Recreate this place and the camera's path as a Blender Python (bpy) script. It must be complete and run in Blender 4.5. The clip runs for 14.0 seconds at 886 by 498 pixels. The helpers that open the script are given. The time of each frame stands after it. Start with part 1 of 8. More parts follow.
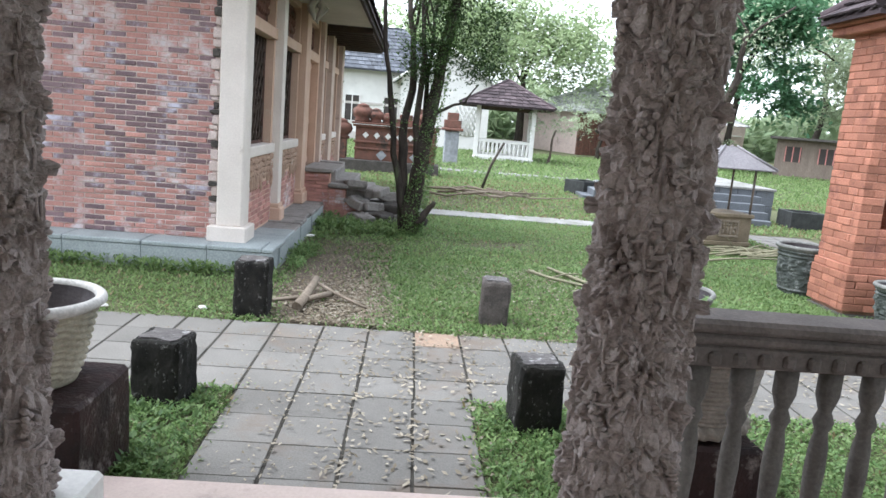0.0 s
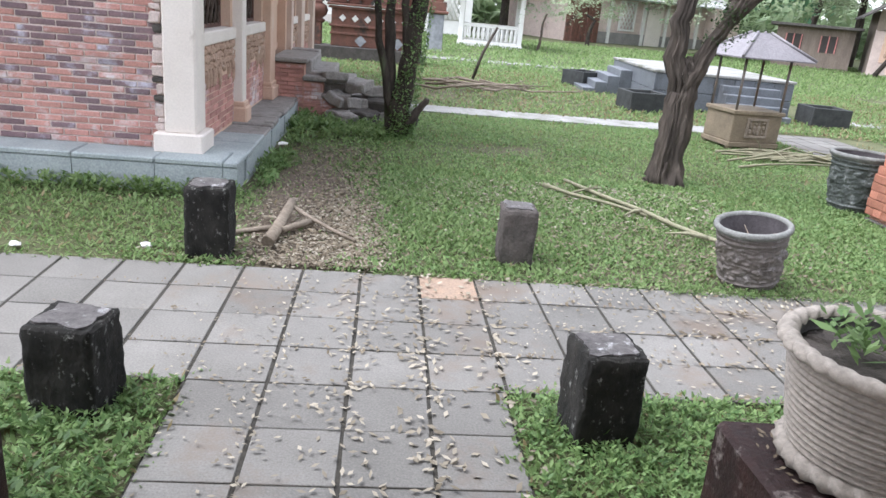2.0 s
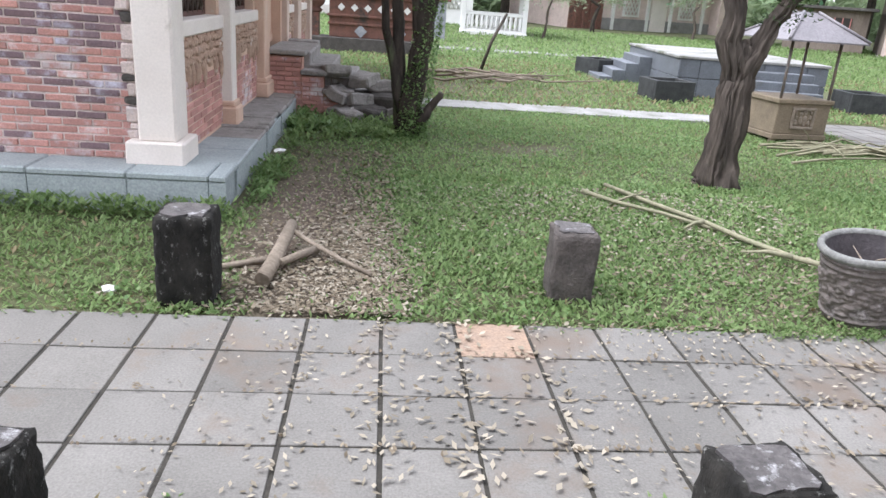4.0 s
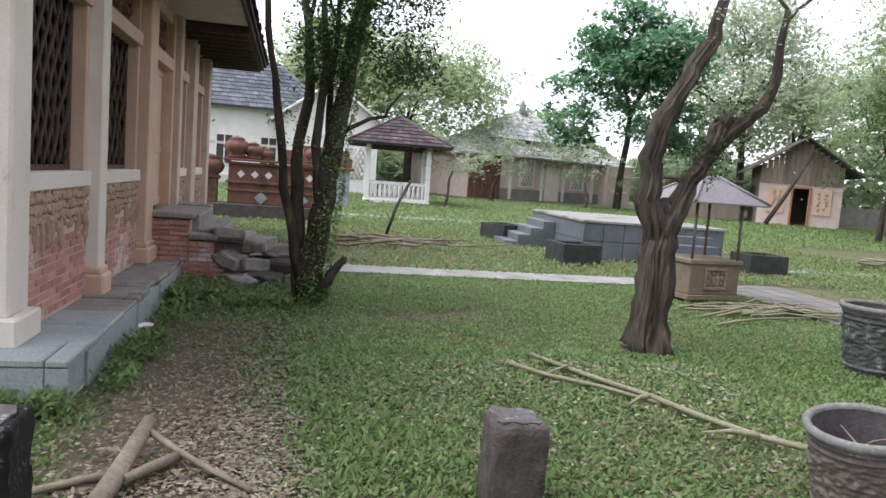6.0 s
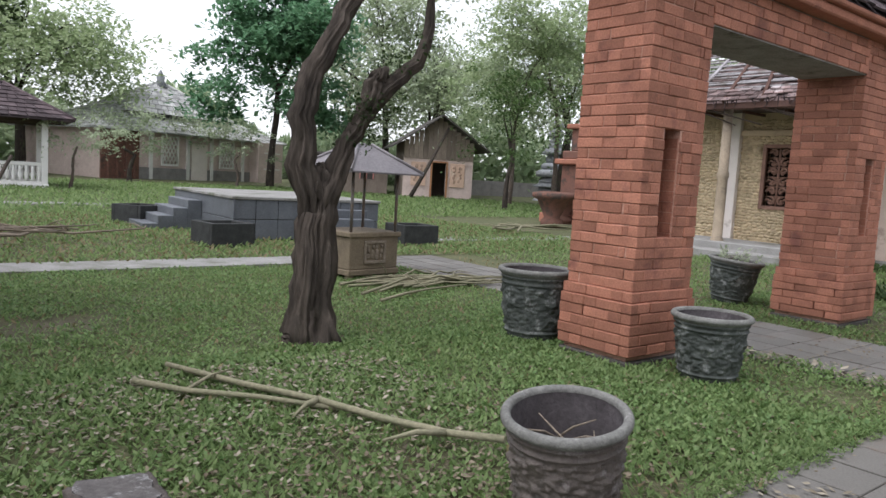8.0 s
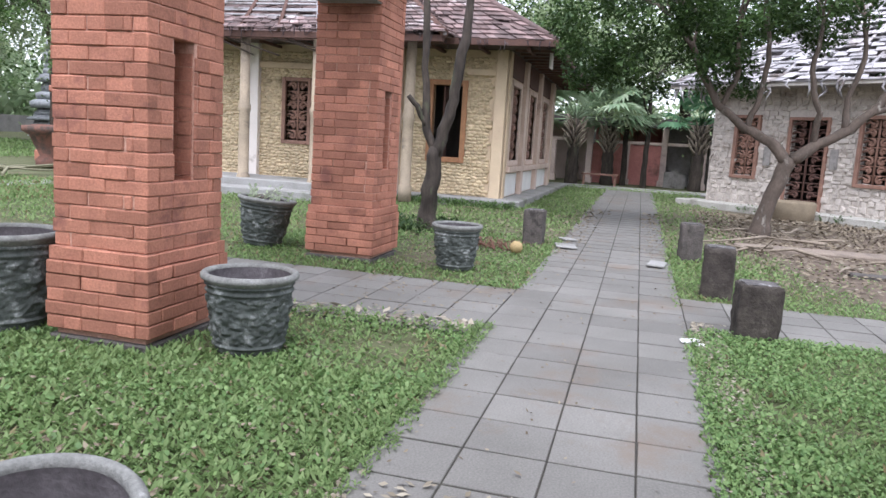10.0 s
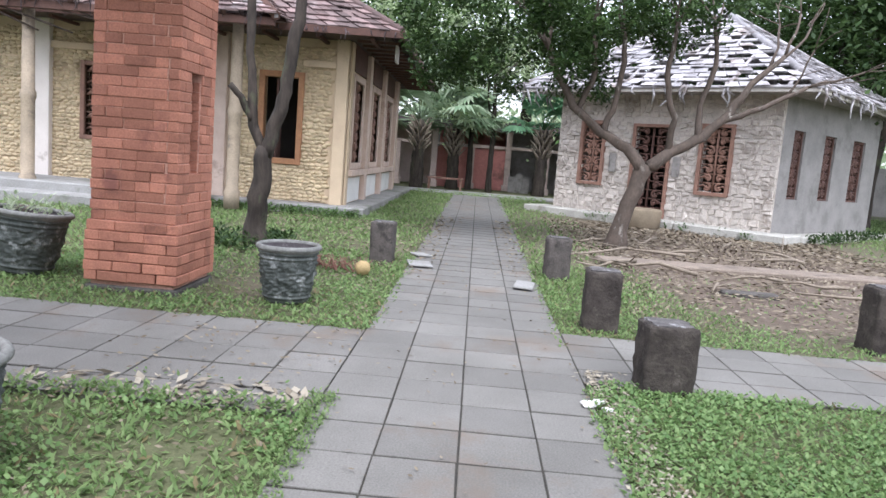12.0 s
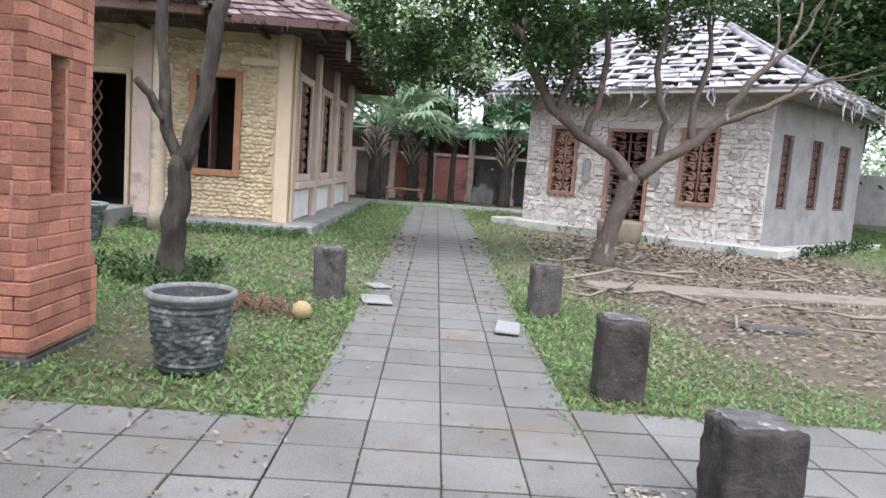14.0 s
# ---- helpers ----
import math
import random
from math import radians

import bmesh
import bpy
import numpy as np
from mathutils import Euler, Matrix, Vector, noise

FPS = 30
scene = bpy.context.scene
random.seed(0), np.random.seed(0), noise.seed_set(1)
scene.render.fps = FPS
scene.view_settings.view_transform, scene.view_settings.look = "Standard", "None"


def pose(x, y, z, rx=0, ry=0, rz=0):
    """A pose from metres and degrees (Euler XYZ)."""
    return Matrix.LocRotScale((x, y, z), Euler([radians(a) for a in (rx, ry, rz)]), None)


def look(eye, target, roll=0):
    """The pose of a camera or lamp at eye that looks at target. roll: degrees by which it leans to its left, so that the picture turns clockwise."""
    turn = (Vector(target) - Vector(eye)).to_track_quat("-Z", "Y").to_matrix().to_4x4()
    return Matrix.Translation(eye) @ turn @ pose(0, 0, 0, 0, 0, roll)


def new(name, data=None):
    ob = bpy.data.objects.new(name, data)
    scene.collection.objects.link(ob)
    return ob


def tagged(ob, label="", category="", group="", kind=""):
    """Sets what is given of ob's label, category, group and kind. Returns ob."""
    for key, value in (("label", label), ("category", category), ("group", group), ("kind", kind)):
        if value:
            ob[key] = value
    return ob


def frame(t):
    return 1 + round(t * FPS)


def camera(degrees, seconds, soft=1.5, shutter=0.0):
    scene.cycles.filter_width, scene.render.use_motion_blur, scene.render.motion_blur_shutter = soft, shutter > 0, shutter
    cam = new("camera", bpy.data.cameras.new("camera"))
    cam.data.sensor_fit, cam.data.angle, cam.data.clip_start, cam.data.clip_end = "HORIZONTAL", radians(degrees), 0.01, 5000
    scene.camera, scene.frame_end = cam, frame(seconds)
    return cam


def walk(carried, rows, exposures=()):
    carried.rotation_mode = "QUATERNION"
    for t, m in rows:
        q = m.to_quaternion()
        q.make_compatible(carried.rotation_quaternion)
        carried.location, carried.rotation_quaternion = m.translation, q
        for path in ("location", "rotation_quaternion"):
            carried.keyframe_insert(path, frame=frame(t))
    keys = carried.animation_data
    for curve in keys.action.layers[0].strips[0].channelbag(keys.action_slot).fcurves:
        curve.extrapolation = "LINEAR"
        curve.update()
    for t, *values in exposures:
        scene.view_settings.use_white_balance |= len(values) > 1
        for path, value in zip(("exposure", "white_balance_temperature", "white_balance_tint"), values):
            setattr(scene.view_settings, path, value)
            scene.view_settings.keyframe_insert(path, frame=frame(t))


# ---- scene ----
cam = camera(62.7, 14.0)

EXPOSURE = [(0, 2.05, 5900, 10), (2, 2.1, 5950, 14), (4.5, 2.06, 6050, 15), (5.2, 1.75, 6150, 14), (6.5, 1.40, 6200, 14), (7.5, 1.11, 6200, 14), (8.5, 1.0, 6250, 14), (9, 1.40, 5950, 16), (11.5, 1.76, 5880, 15), (14, 1.81, 5850, 14)]
PATH = [
    (0, (1.062, -6.338, 1.897), (1.17, -4.372, 1.55), 4.8),
    (0.5, (0.985, -5.984, 1.855), (0.946, -4.032, 1.422), 4.1),
    (1, (0.922, -5.618, 1.847), (0.928, -3.671, 1.391), 4.6),
    (1.5, (0.903, -5.216, 1.822), (1.014, -3.294, 1.281), 5.1),
    (2, (0.89, -4.844, 1.84), (1.078, -2.956, 1.206), 5.3),
    (2.2, (0.889, -4.696, 1.837), (1.082, -2.816, 1.18), 5.2),
    (4.3, (0.747, -3.551, 1.713), (0.933, -1.672, 1.056), 4.2),
    (4.5, (0.77, -3.441, 1.706), (0.973, -1.536, 1.132), 4.2),
    (4.6, (0.792, -3.381, 1.724), (0.993, -1.463, 1.193), 3.3),
    (5, (0.743, -3.261, 1.686), (1.015, -1.306, 1.365), 4.2),
    (5.5, (0.786, -3.017, 1.64), (1.127, -1.059, 1.417), 4.3),
    (6, (0.839, -2.785, 1.569), (1.262, -0.84, 1.371), 4.3),
    (6.5, (0.919, -2.514, 1.481), (1.435, -0.586, 1.357), 4.1),
    (7, (0.96, -2.323, 1.457), (1.626, -0.444, 1.302), 4.3),
    (7.5, (1.173, -2.052, 1.46), (2.088, -0.283, 1.273), 3.6),
    (8, (1.369, -1.77, 1.45), (2.621, -0.222, 1.258), 3.4),
    (8.3, (1.441, -1.648, 1.426), (2.906, -0.299, 1.249), 2.9),
    (8.5, (1.406, -1.605, 1.455), (2.985, -0.394, 1.255), 3.5),
    (9, (1.784, -1.412, 1.413), (3.545, -0.493, 1.179), 3.5),
    (9.2, (1.906, -1.346, 1.414), (3.708, -0.516, 1.157), 3.4),
    (11.3, (3.436, -0.8, 1.437), (5.416, -0.664, 1.189), 4.4),
    (11.5, (3.586, -0.793, 1.437), (5.567, -0.681, 1.188), 4.6),
    (12, (4.004, -0.775, 1.42), (5.987, -0.7, 1.165), 4.6),
    (12.5, (4.389, -0.733, 1.421), (6.37, -0.693, 1.15), 4.5),
    (13, (4.864, -0.699, 1.409), (6.843, -0.693, 1.123), 4.2),
    (13.5, (5.323, -0.697, 1.428), (7.306, -0.717, 1.167), 4.2),
    (14, (5.761, -0.678, 1.426), (7.749, -0.711, 1.203), 4.1),
]
walk(cam, [(t, look(eye, aim, roll)) for t, eye, aim, roll in PATH], EXPOSURE)

# ---- world and sun: a bright overcast afternoon ----
SUN_ELEV, SUN_TURN = 64, 268
world = bpy.data.worlds.new("overcast")
scene.world = world
world.use_nodes = True
wn = world.node_tree.nodes
sky = wn.new("ShaderNodeTexSky")
sky.sky_type, sky.sun_disc = "NISHITA", False
sky.sun_elevation, sky.sun_rotation = radians(SUN_ELEV), radians(SUN_TURN)
sky.air_density, sky.dust_density, sky.ozone_density = 1.0, 1.5, 1.0
grey = wn.new("ShaderNodeHueSaturation")
grey.inputs["Saturation"].default_value = 0.16
world.node_tree.links.new(sky.outputs[0], grey.inputs["Color"])
world.node_tree.links.new(grey.outputs[0], wn["Background"].inputs[0])
wn["Background"].inputs[1].default_value = 0.15
sun = new("sun", bpy.data.lights.new("sun", "SUN"))
sun.data.energy, sun.data.angle, sun.data.color = 0.95, radians(45), (1.0, 0.985, 0.96)
sun.rotation_euler = (radians(90 - SUN_ELEV), 0, radians(180 - SUN_TURN))

# ---- materials ----


def mat(name, base, other, scale=6.0, rough=0.85, bump=0.3, bump_scale=60.0, stain=None, stain_scale=1.3, stain_cut=0.55,
        vary=0.0, island=False, metal=0.0, stretch=(1, 1, 1), grain=0.25):
    """A weathered surface: two tones at a coarse scale, grain at a fine one, stains of their own shape, relief."""
    m = bpy.data.materials.new(name)
    m.use_nodes = True
    n, l = m.node_tree.nodes, m.node_tree.links
    b = n["Principled BSDF"]
    b.inputs["Roughness"].default_value, b.inputs["Metallic"].default_value = rough, metal
    b.inputs["Specular IOR Level"].default_value = 0.3
    co = n.new("ShaderNodeNewGeometry")
    mp = n.new("ShaderNodeMapping")
    mp.inputs["Scale"].default_value = stretch
    l.new(co.outputs["Position"], mp.inputs[0])

    def tex(sc, detail=5.0, rg=0.6):
        t = n.new("ShaderNodeTexNoise")
        t.inputs["Scale"].default_value, t.inputs["Detail"].default_value, t.inputs["Roughness"].default_value = sc, detail, rg
        l.new(mp.outputs[0], t.inputs["Vector"])
        return t.outputs["Fac"]

    def ramp(src, a, c):
        r = n.new("ShaderNodeMapRange")
        r.inputs["From Min"].default_value, r.inputs["From Max"].default_value = a, c
        l.new(src, r.inputs["Value"])
        return r.outputs[0]

    def mix(fac, a, c, mode="MIX"):
        x = n.new("ShaderNodeMix")
        x.data_type, x.blend_type = "RGBA", mode
        for sock, v in ((x.inputs["Factor"], fac), (x.inputs["A"], a), (x.inputs["B"], c)):
            if hasattr(v, "links"):
                l.new(v, sock)
            elif isinstance(v, tuple):
                sock.default_value = (*v, 1)
            else:
                sock.default_value = v
        return x.outputs["Result"]

    col = mix(ramp(tex(scale), 0.3, 0.7), base, other)
    fine = tex(bump_scale, 4.0)
    col = mix(ramp(fine, 0.25, 0.75), mix(1.0, col, (1 - grain,) * 3, "MULTIPLY"), mix(1.0, col, (1 + grain,) * 3, "MULTIPLY"))
    if stain:
        col = mix(ramp(tex(stain_scale, 8.0, 0.7), stain_cut, stain_cut + 0.12), col, stain)
    if vary:
        src = n.new("ShaderNodeNewGeometry").outputs["Random Per Island"] if island else n.new("ShaderNodeObjectInfo").outputs["Random"]
        r = n.new("ShaderNodeMapRange")
        r.inputs["To Min"].default_value, r.inputs["To Max"].default_value = 1 - vary, 1 + vary
        l.new(src, r.inputs["Value"])
        hs = n.new("ShaderNodeHueSaturation")
        l.new(col, hs.inputs["Color"])
        l.new(r.outputs[0], hs.inputs["Value"])
        col = hs.outputs[0]
    l.new(col, b.inputs["Base Color"])
    if bump:
        bp = n.new("ShaderNodeBump")
        bp.inputs["Strength"].default_value, bp.inputs["Distance"].default_value = bump, 0.01
        l.new(fine, bp.inputs["Height"])
        l.new(bp.outputs[0], b.inputs["Normal"])
    return m


def leaf_mat(name, base, other, vary=0.35, rough=0.55):
    """Leaves: each island has its own tone between two greens, with some light passing through."""
    m = bpy.data.materials.new(name)
    m.use_nodes = True
    n, l = m.node_tree.nodes, m.node_tree.links
    b = n["Principled BSDF"]
    b.inputs["Roughness"].default_value = rough
    b.inputs["Specular IOR Level"].default_value = 0.25
    g = n.new("ShaderNodeNewGeometry")
    x = n.new("ShaderNodeMix")
    x.data_type = "RGBA"
    x.inputs["A"].default_value, x.inputs["B"].default_value = (*base, 1), (*other, 1)
    l.new(g.outputs["Random Per Island"], x.inputs["Factor"])
    l.new(x.outputs["Result"], b.inputs["Base Color"])
    tr = n.new("ShaderNodeBsdfTranslucent")
    l.new(x.outputs["Result"], tr.inputs[0])
    ms = n.new("ShaderNodeMixShader")
    ms.inputs[0].default_value = vary
    l.new(b.outputs[0], ms.inputs[1])
    l.new(tr.outputs[0], ms.inputs[2])
    l.new(ms.outputs[0], n["Material Output"].inputs[0])
    return m


M_TILE = mat("paver_concrete", (0.184, 0.176, 0.160), (0.132, 0.126, 0.113), 1.2, 0.75, 0.25, 90, (0.155, 0.127, 0.102), 0.9, 0.54, vary=0.12)
M_BED = mat("paver_bed", (0.03, 0.028, 0.024), (0.055, 0.05, 0.04), 8, 0.95)
M_OLDTILE = mat("path_cement", (0.30, 0.295, 0.28), (0.21, 0.205, 0.19), 2, 0.85, 0.3, 40, (0.13, 0.135, 0.10), 0.9, 0.52)
M_PLINTH_PALE = mat("pale_plinth_cement", (0.46, 0.445, 0.40), (0.33, 0.32, 0.285), 3, 0.88, 0.4, 45, (0.19, 0.185, 0.15), 1.6, 0.56)
M_ORANGE = mat("orange_sandy_paver", (0.31, 0.22, 0.155), (0.25, 0.19, 0.145), 9, 0.9)
M_BLOCK = mat("mossy_black_concrete", (0.008, 0.008, 0.007), (0.03, 0.028, 0.024), 8, 1.0, 1.0, 40, (0.24, 0.24, 0.22), 27, 0.585, stretch=(1, 1, 0.7))
M_BLOCK_BROWN = mat("dark_brown_rough_block", (0.03, 0.025, 0.022), (0.08, 0.068, 0.058), 8, 1.0, 1.0, 45, (0.13, 0.115, 0.10), 9, 0.60)
# lichen and wear, with the sky-lit top's white highlights painted in as well
M_BLOCK_TOP = mat("lit_lichened_block_top", (0.13, 0.12, 0.115), (0.06, 0.056, 0.054), 14, 0.85, 1.0, 50, (0.42, 0.42, 0.42), 9, 0.56)
M_BLOCK_L = mat("weathered_grey_concrete", (0.06, 0.053, 0.048), (0.115, 0.10, 0.09), 9, 0.95, 1.0, 60, (0.035, 0.032, 0.028), 7, 0.54)
M_BRICK_GATE = mat("red_gate_brick", (0.40, 0.175, 0.115), (0.31, 0.135, 0.09), 5, 0.88, 0.5, 60, (0.20, 0.085, 0.065), 2.2, 0.56, vary=0.24)
M_MORTAR_RED = mat("red_mortar", (0.42, 0.23, 0.17), (0.50, 0.31, 0.24), 20, 0.95)
M_BRICK_WALL = mat("worn_wall_brick", (0.50, 0.262, 0.218), (0.40, 0.212, 0.185), 4, 0.9, 0.4, 70, (0.62, 0.56, 0.56), 2.6, 0.52, vary=0.22)
M_BRICK_DARK = mat("purple_grey_brick", (0.23, 0.15, 0.155), (0.16, 0.115, 0.125), 5, 0.9, 0.4, 70, (0.50, 0.48, 0.55), 2.4, 0.53, vary=0.2)
M_MORTAR = mat("pale_mortar", (0.64, 0.54, 0.50), (0.54, 0.45, 0.41), 5, 0.95, 0.3, 60, (0.56, 0.56, 0.62), 1.1, 0.58)
M_PLINTH = mat("blue_grey_plinth", (0.35, 0.385, 0.385), (0.275, 0.31, 0.31), 3, 0.85, 0.25, 50, (0.42, 0.44, 0.44), 2.0, 0.62)
M_CREAM = mat("cream_plaster", (0.76, 0.695, 0.635), (0.67, 0.605, 0.545), 2, 0.85, 0.2, 50, (0.34, 0.28, 0.22), 1.6, 0.62, grain=0.08)
M_PEACH = mat("peach_plaster", (0.62, 0.44, 0.335), (0.53, 0.365, 0.27), 3, 0.85, 0.2, 50, (0.58, 0.48, 0.38), 1.8, 0.58, grain=0.08)
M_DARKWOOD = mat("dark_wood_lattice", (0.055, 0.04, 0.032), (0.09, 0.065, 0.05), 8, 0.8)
M_PILASTER = mat("stained_pinkish_pilaster", (0.60, 0.48, 0.40), (0.48, 0.37, 0.30), 2.5, 0.85, 0.2, 50, (0.26, 0.19, 0.15), 1.4, 0.57, grain=0.08)
# indoor shade put into the colour: near-black for whatever shows through openings
M_ROOM_SHADE = mat("room_shade_tone", (0.07, 0.06, 0.055), (0.05, 0.045, 0.04), 2, 0.95)
M_SOFFIT = mat("pale_soffit_board", (0.55, 0.51, 0.46), (0.45, 0.42, 0.38), 2, 0.9)
M_ROOF_BROWN = mat("brown_roof_shingle", (0.05, 0.038, 0.041), (0.085, 0.064, 0.067), 4, 0.9, 0.4, 40, (0.24, 0.21, 0.215), 2.2, 0.60, vary=0.4, island=True)
M_ROOF_RED = mat("faded_red_shingle", (0.20, 0.135, 0.125), (0.135, 0.105, 0.10), 3, 0.9, 0.4, 40, (0.40, 0.37, 0.365), 0.8, 0.55, vary=0.45, island=True)
M_ROOF_BLUE = mat("blue_grey_roof_tile", (0.07, 0.077, 0.09), (0.11, 0.118, 0.132), 3, 0.8, 0.3, 40, (0.27, 0.28, 0.30), 1.5, 0.62, vary=0.35, island=True)
M_ROOF_WHITE = mat("bleached_roof_strip", (0.46, 0.44, 0.45), (0.30, 0.285, 0.29), 4, 0.85, 0.3, 40, (0.17, 0.14, 0.125), 1.6, 0.52, vary=0.35, island=True)
M_YELLOW = mat("yellow_stone_render", (0.58, 0.475, 0.31), (0.47, 0.375, 0.24), 4, 0.85, 0.3, 60, (0.33, 0.26, 0.17), 1.0, 0.59, vary=0.16, island=True)
M_YELLOW_FLAT = mat("warm_cream_paint", (0.60, 0.475, 0.32), (0.50, 0.385, 0.265), 2, 0.75, 0.15, 50, (0.30, 0.235, 0.165), 1.0, 0.58, grain=0.08)
M_WHITE = mat("white_paint", (0.74, 0.73, 0.69), (0.64, 0.63, 0.59), 2, 0.75, 0.15, 50, (0.42, 0.41, 0.36), 1.2, 0.62, grain=0.08)
M_WHITESTONE = mat("whitewashed_stone", (0.55, 0.50, 0.445), (0.44, 0.395, 0.35), 5, 0.9, 0.6, 40, (0.31, 0.265, 0.225), 1.6, 0.56, vary=0.13, island=True)
M_CRACK = mat("grey_brown_vine_relief", (0.40, 0.35, 0.33), (0.27, 0.23, 0.21), 14, 0.85, 0.8, 110, (0.11, 0.075, 0.062), 2.2, 0.58)
M_POT_RIM = mat("pale_worn_pot_rim", (0.22, 0.22, 0.205), (0.13, 0.13, 0.12), 12, 0.8, 0.6, 50, (0.36, 0.36, 0.345), 9, 0.60)
M_GREYWALL = mat("grey_white_render", (0.265, 0.25, 0.235), (0.19, 0.18, 0.17), 2, 0.9, 0.3, 50, (0.16, 0.15, 0.135), 1.0, 0.55)
M_WOOD_DARKRED = mat("dark_red_brown_frame", (0.12, 0.062, 0.047), (0.075, 0.042, 0.034), 6, 0.75)
M_WOOD_RED = mat("red_brown_frame", (0.29, 0.165, 0.12), (0.20, 0.115, 0.085), 6, 0.7)
M_WOOD_ORANGE = mat("orange_brown_frame", (0.40, 0.205, 0.10), (0.29, 0.145, 0.075), 6, 0.65)
M_BARK_POST = mat("smooth_grey_cement", (0.37, 0.33, 0.31), (0.28, 0.245, 0.225), 5, 0.9, 0.5, 70, (0.16, 0.13, 0.115), 3, 0.60)
M_BARK = mat("tree_bark", (0.105, 0.086, 0.07), (0.028, 0.023, 0.019), 7, 0.95, 1.0, 30, (0.25, 0.21, 0.17), 3, 0.6, stretch=(1, 1, 0.25))
M_BARK_DARK = mat("dark_mossy_bark", (0.022, 0.018, 0.015), (0.07, 0.056, 0.045), 9, 0.95, 1.0, 30, (0.085, 0.10, 0.055), 4, 0.57, stretch=(1, 1, 0.3))
M_BARK_PALE = mat("pale_brown_bark", (0.12, 0.092, 0.073), (0.066, 0.052, 0.042), 7, 0.9, 1.0, 30, (0.27, 0.245, 0.21), 7, 0.58, stretch=(1, 1, 0.5))
M_STICK = mat("cut_branch", (0.27, 0.225, 0.175), (0.17, 0.14, 0.105), 8, 0.9, 0.5, 40)
M_STICK_GREEN = mat("green_grey_cut_branch", (0.20, 0.20, 0.125), (0.26, 0.235, 0.16), 8, 0.9, 0.5, 40)
M_POT_DARK = mat("dark_green_black_pot", (0.045, 0.052, 0.047), (0.105, 0.115, 0.105), 9, 0.75, 0.8, 40, (0.27, 0.28, 0.27), 9, 0.535)
M_POT_PINK = mat("worn_grey_brown_pot", (0.17, 0.145, 0.13), (0.10, 0.088, 0.08), 9, 0.8, 0.8, 40, (0.33, 0.30, 0.29), 9, 0.55)
M_POT_IN = mat("dark_pot_inside", (0.07, 0.062, 0.065), (0.12, 0.108, 0.112), 6, 0.8, 0.5, 40, (0.20, 0.185, 0.19), 5, 0.6)
M_POT_TAN = mat("beige_cement_pot", (0.31, 0.275, 0.235), (0.23, 0.205, 0.175), 6, 0.8, 0.4, 50, (0.15, 0.13, 0.11), 3, 0.60)
M_POT_WHITE = mat("pale_worn_cement_rim", (0.52, 0.51, 0.48), (0.40, 0.39, 0.365), 6, 0.8, 0.4, 50, (0.22, 0.21, 0.19), 5, 0.6)
M_POT_GREY = mat("olive_stained_cement_pot", (0.40, 0.37, 0.285), (0.28, 0.255, 0.19), 6, 0.8, 0.4, 50, (0.17, 0.17, 0.15), 3, 0.6)
M_SOIL = mat("dark_soil", (0.05, 0.042, 0.036), (0.09, 0.078, 0.068), 12, 0.95, 1.0, 60)
M_PEDESTAL = mat("dark_red_pedestal", (0.03, 0.012, 0.010), (0.012, 0.007, 0.006), 6, 0.7, 0.9, 40, (0.17, 0.145, 0.13), 8, 0.56)
M_PORCH = mat("pinkish_cement_floor", (0.50, 0.41, 0.37), (0.42, 0.35, 0.31), 3, 0.8, 0.2, 70, (0.30, 0.25, 0.22), 3, 0.6, grain=0.08)
M_RAIL = mat("grey_brown_cement_rail", (0.17, 0.145, 0.13), (0.11, 0.095, 0.085), 6, 0.8, 0.4, 60)
M_BALUSTER = mat("pale_cement_baluster", (0.15, 0.138, 0.124), (0.095, 0.086, 0.077), 6, 0.8, 0.4, 60)
M_TERRACOTTA = mat("carved_terracotta", (0.19, 0.09, 0.066), (0.12, 0.068, 0.052), 6, 0.9, 0.6, 40, (0.06, 0.05, 0.043), 1.5, 0.54)
M_STONE_DARK = mat("dark_mossy_stone", (0.06, 0.055, 0.05), (0.11, 0.10, 0.09), 6, 0.95, 0.8, 40, (0.30, 0.29, 0.28), 2.5, 0.62)
M_STEP = mat("broken_cement_step", (0.31, 0.29, 0.27), (0.21, 0.195, 0.18), 6, 0.95, 0.9, 40, (0.11, 0.10, 0.085), 3, 0.58)
M_PLAT = mat("blue_grey_glazed_tile", (0.13, 0.14, 0.152), (0.092, 0.10, 0.11), 3, 0.5, 0.2, 40, (0.085, 0.088, 0.09), 1.6, 0.55, vary=0.15, island=True)
M_TUB = mat("black_cement_tub", (0.025, 0.027, 0.026), (0.05, 0.052, 0.05), 6, 0.85, 0.5, 40)
M_CART = mat("olive_grey_cement_panel", (0.22, 0.175, 0.12), (0.16, 0.13, 0.09), 4, 0.85, 0.4, 50, (0.15, 0.12, 0.085), 2, 0.6)
M_METAL = mat("grey_painted_sheet", (0.22, 0.205, 0.21), (0.17, 0.16, 0.165), 3, 0.55, 0.15, 30, metal=0.2)
M_POSTMETAL = mat("rusty_grey_post", (0.16, 0.165, 0.17), (0.20, 0.14, 0.10), 10, 0.6, metal=0.3)
M_PLANK = mat("grey_weathered_plank", (0.29, 0.235, 0.19), (0.20, 0.16, 0.13), 4, 0.9, 0.5, 40, vary=0.25, stretch=(1, 1, 0.2))
M_PINKWALL = mat("faded_pink_plaster", (0.60, 0.49, 0.44), (0.50, 0.40, 0.355), 3, 0.9, 0.3, 40, (0.33, 0.26, 0.23), 0.8, 0.60)
M_REDWALL = mat("faded_red_board", (0.56, 0.25, 0.22), (0.45, 0.19, 0.165), 3, 0.9, 0.3, 40, (0.16, 0.10, 0.085), 0.8, 0.58)
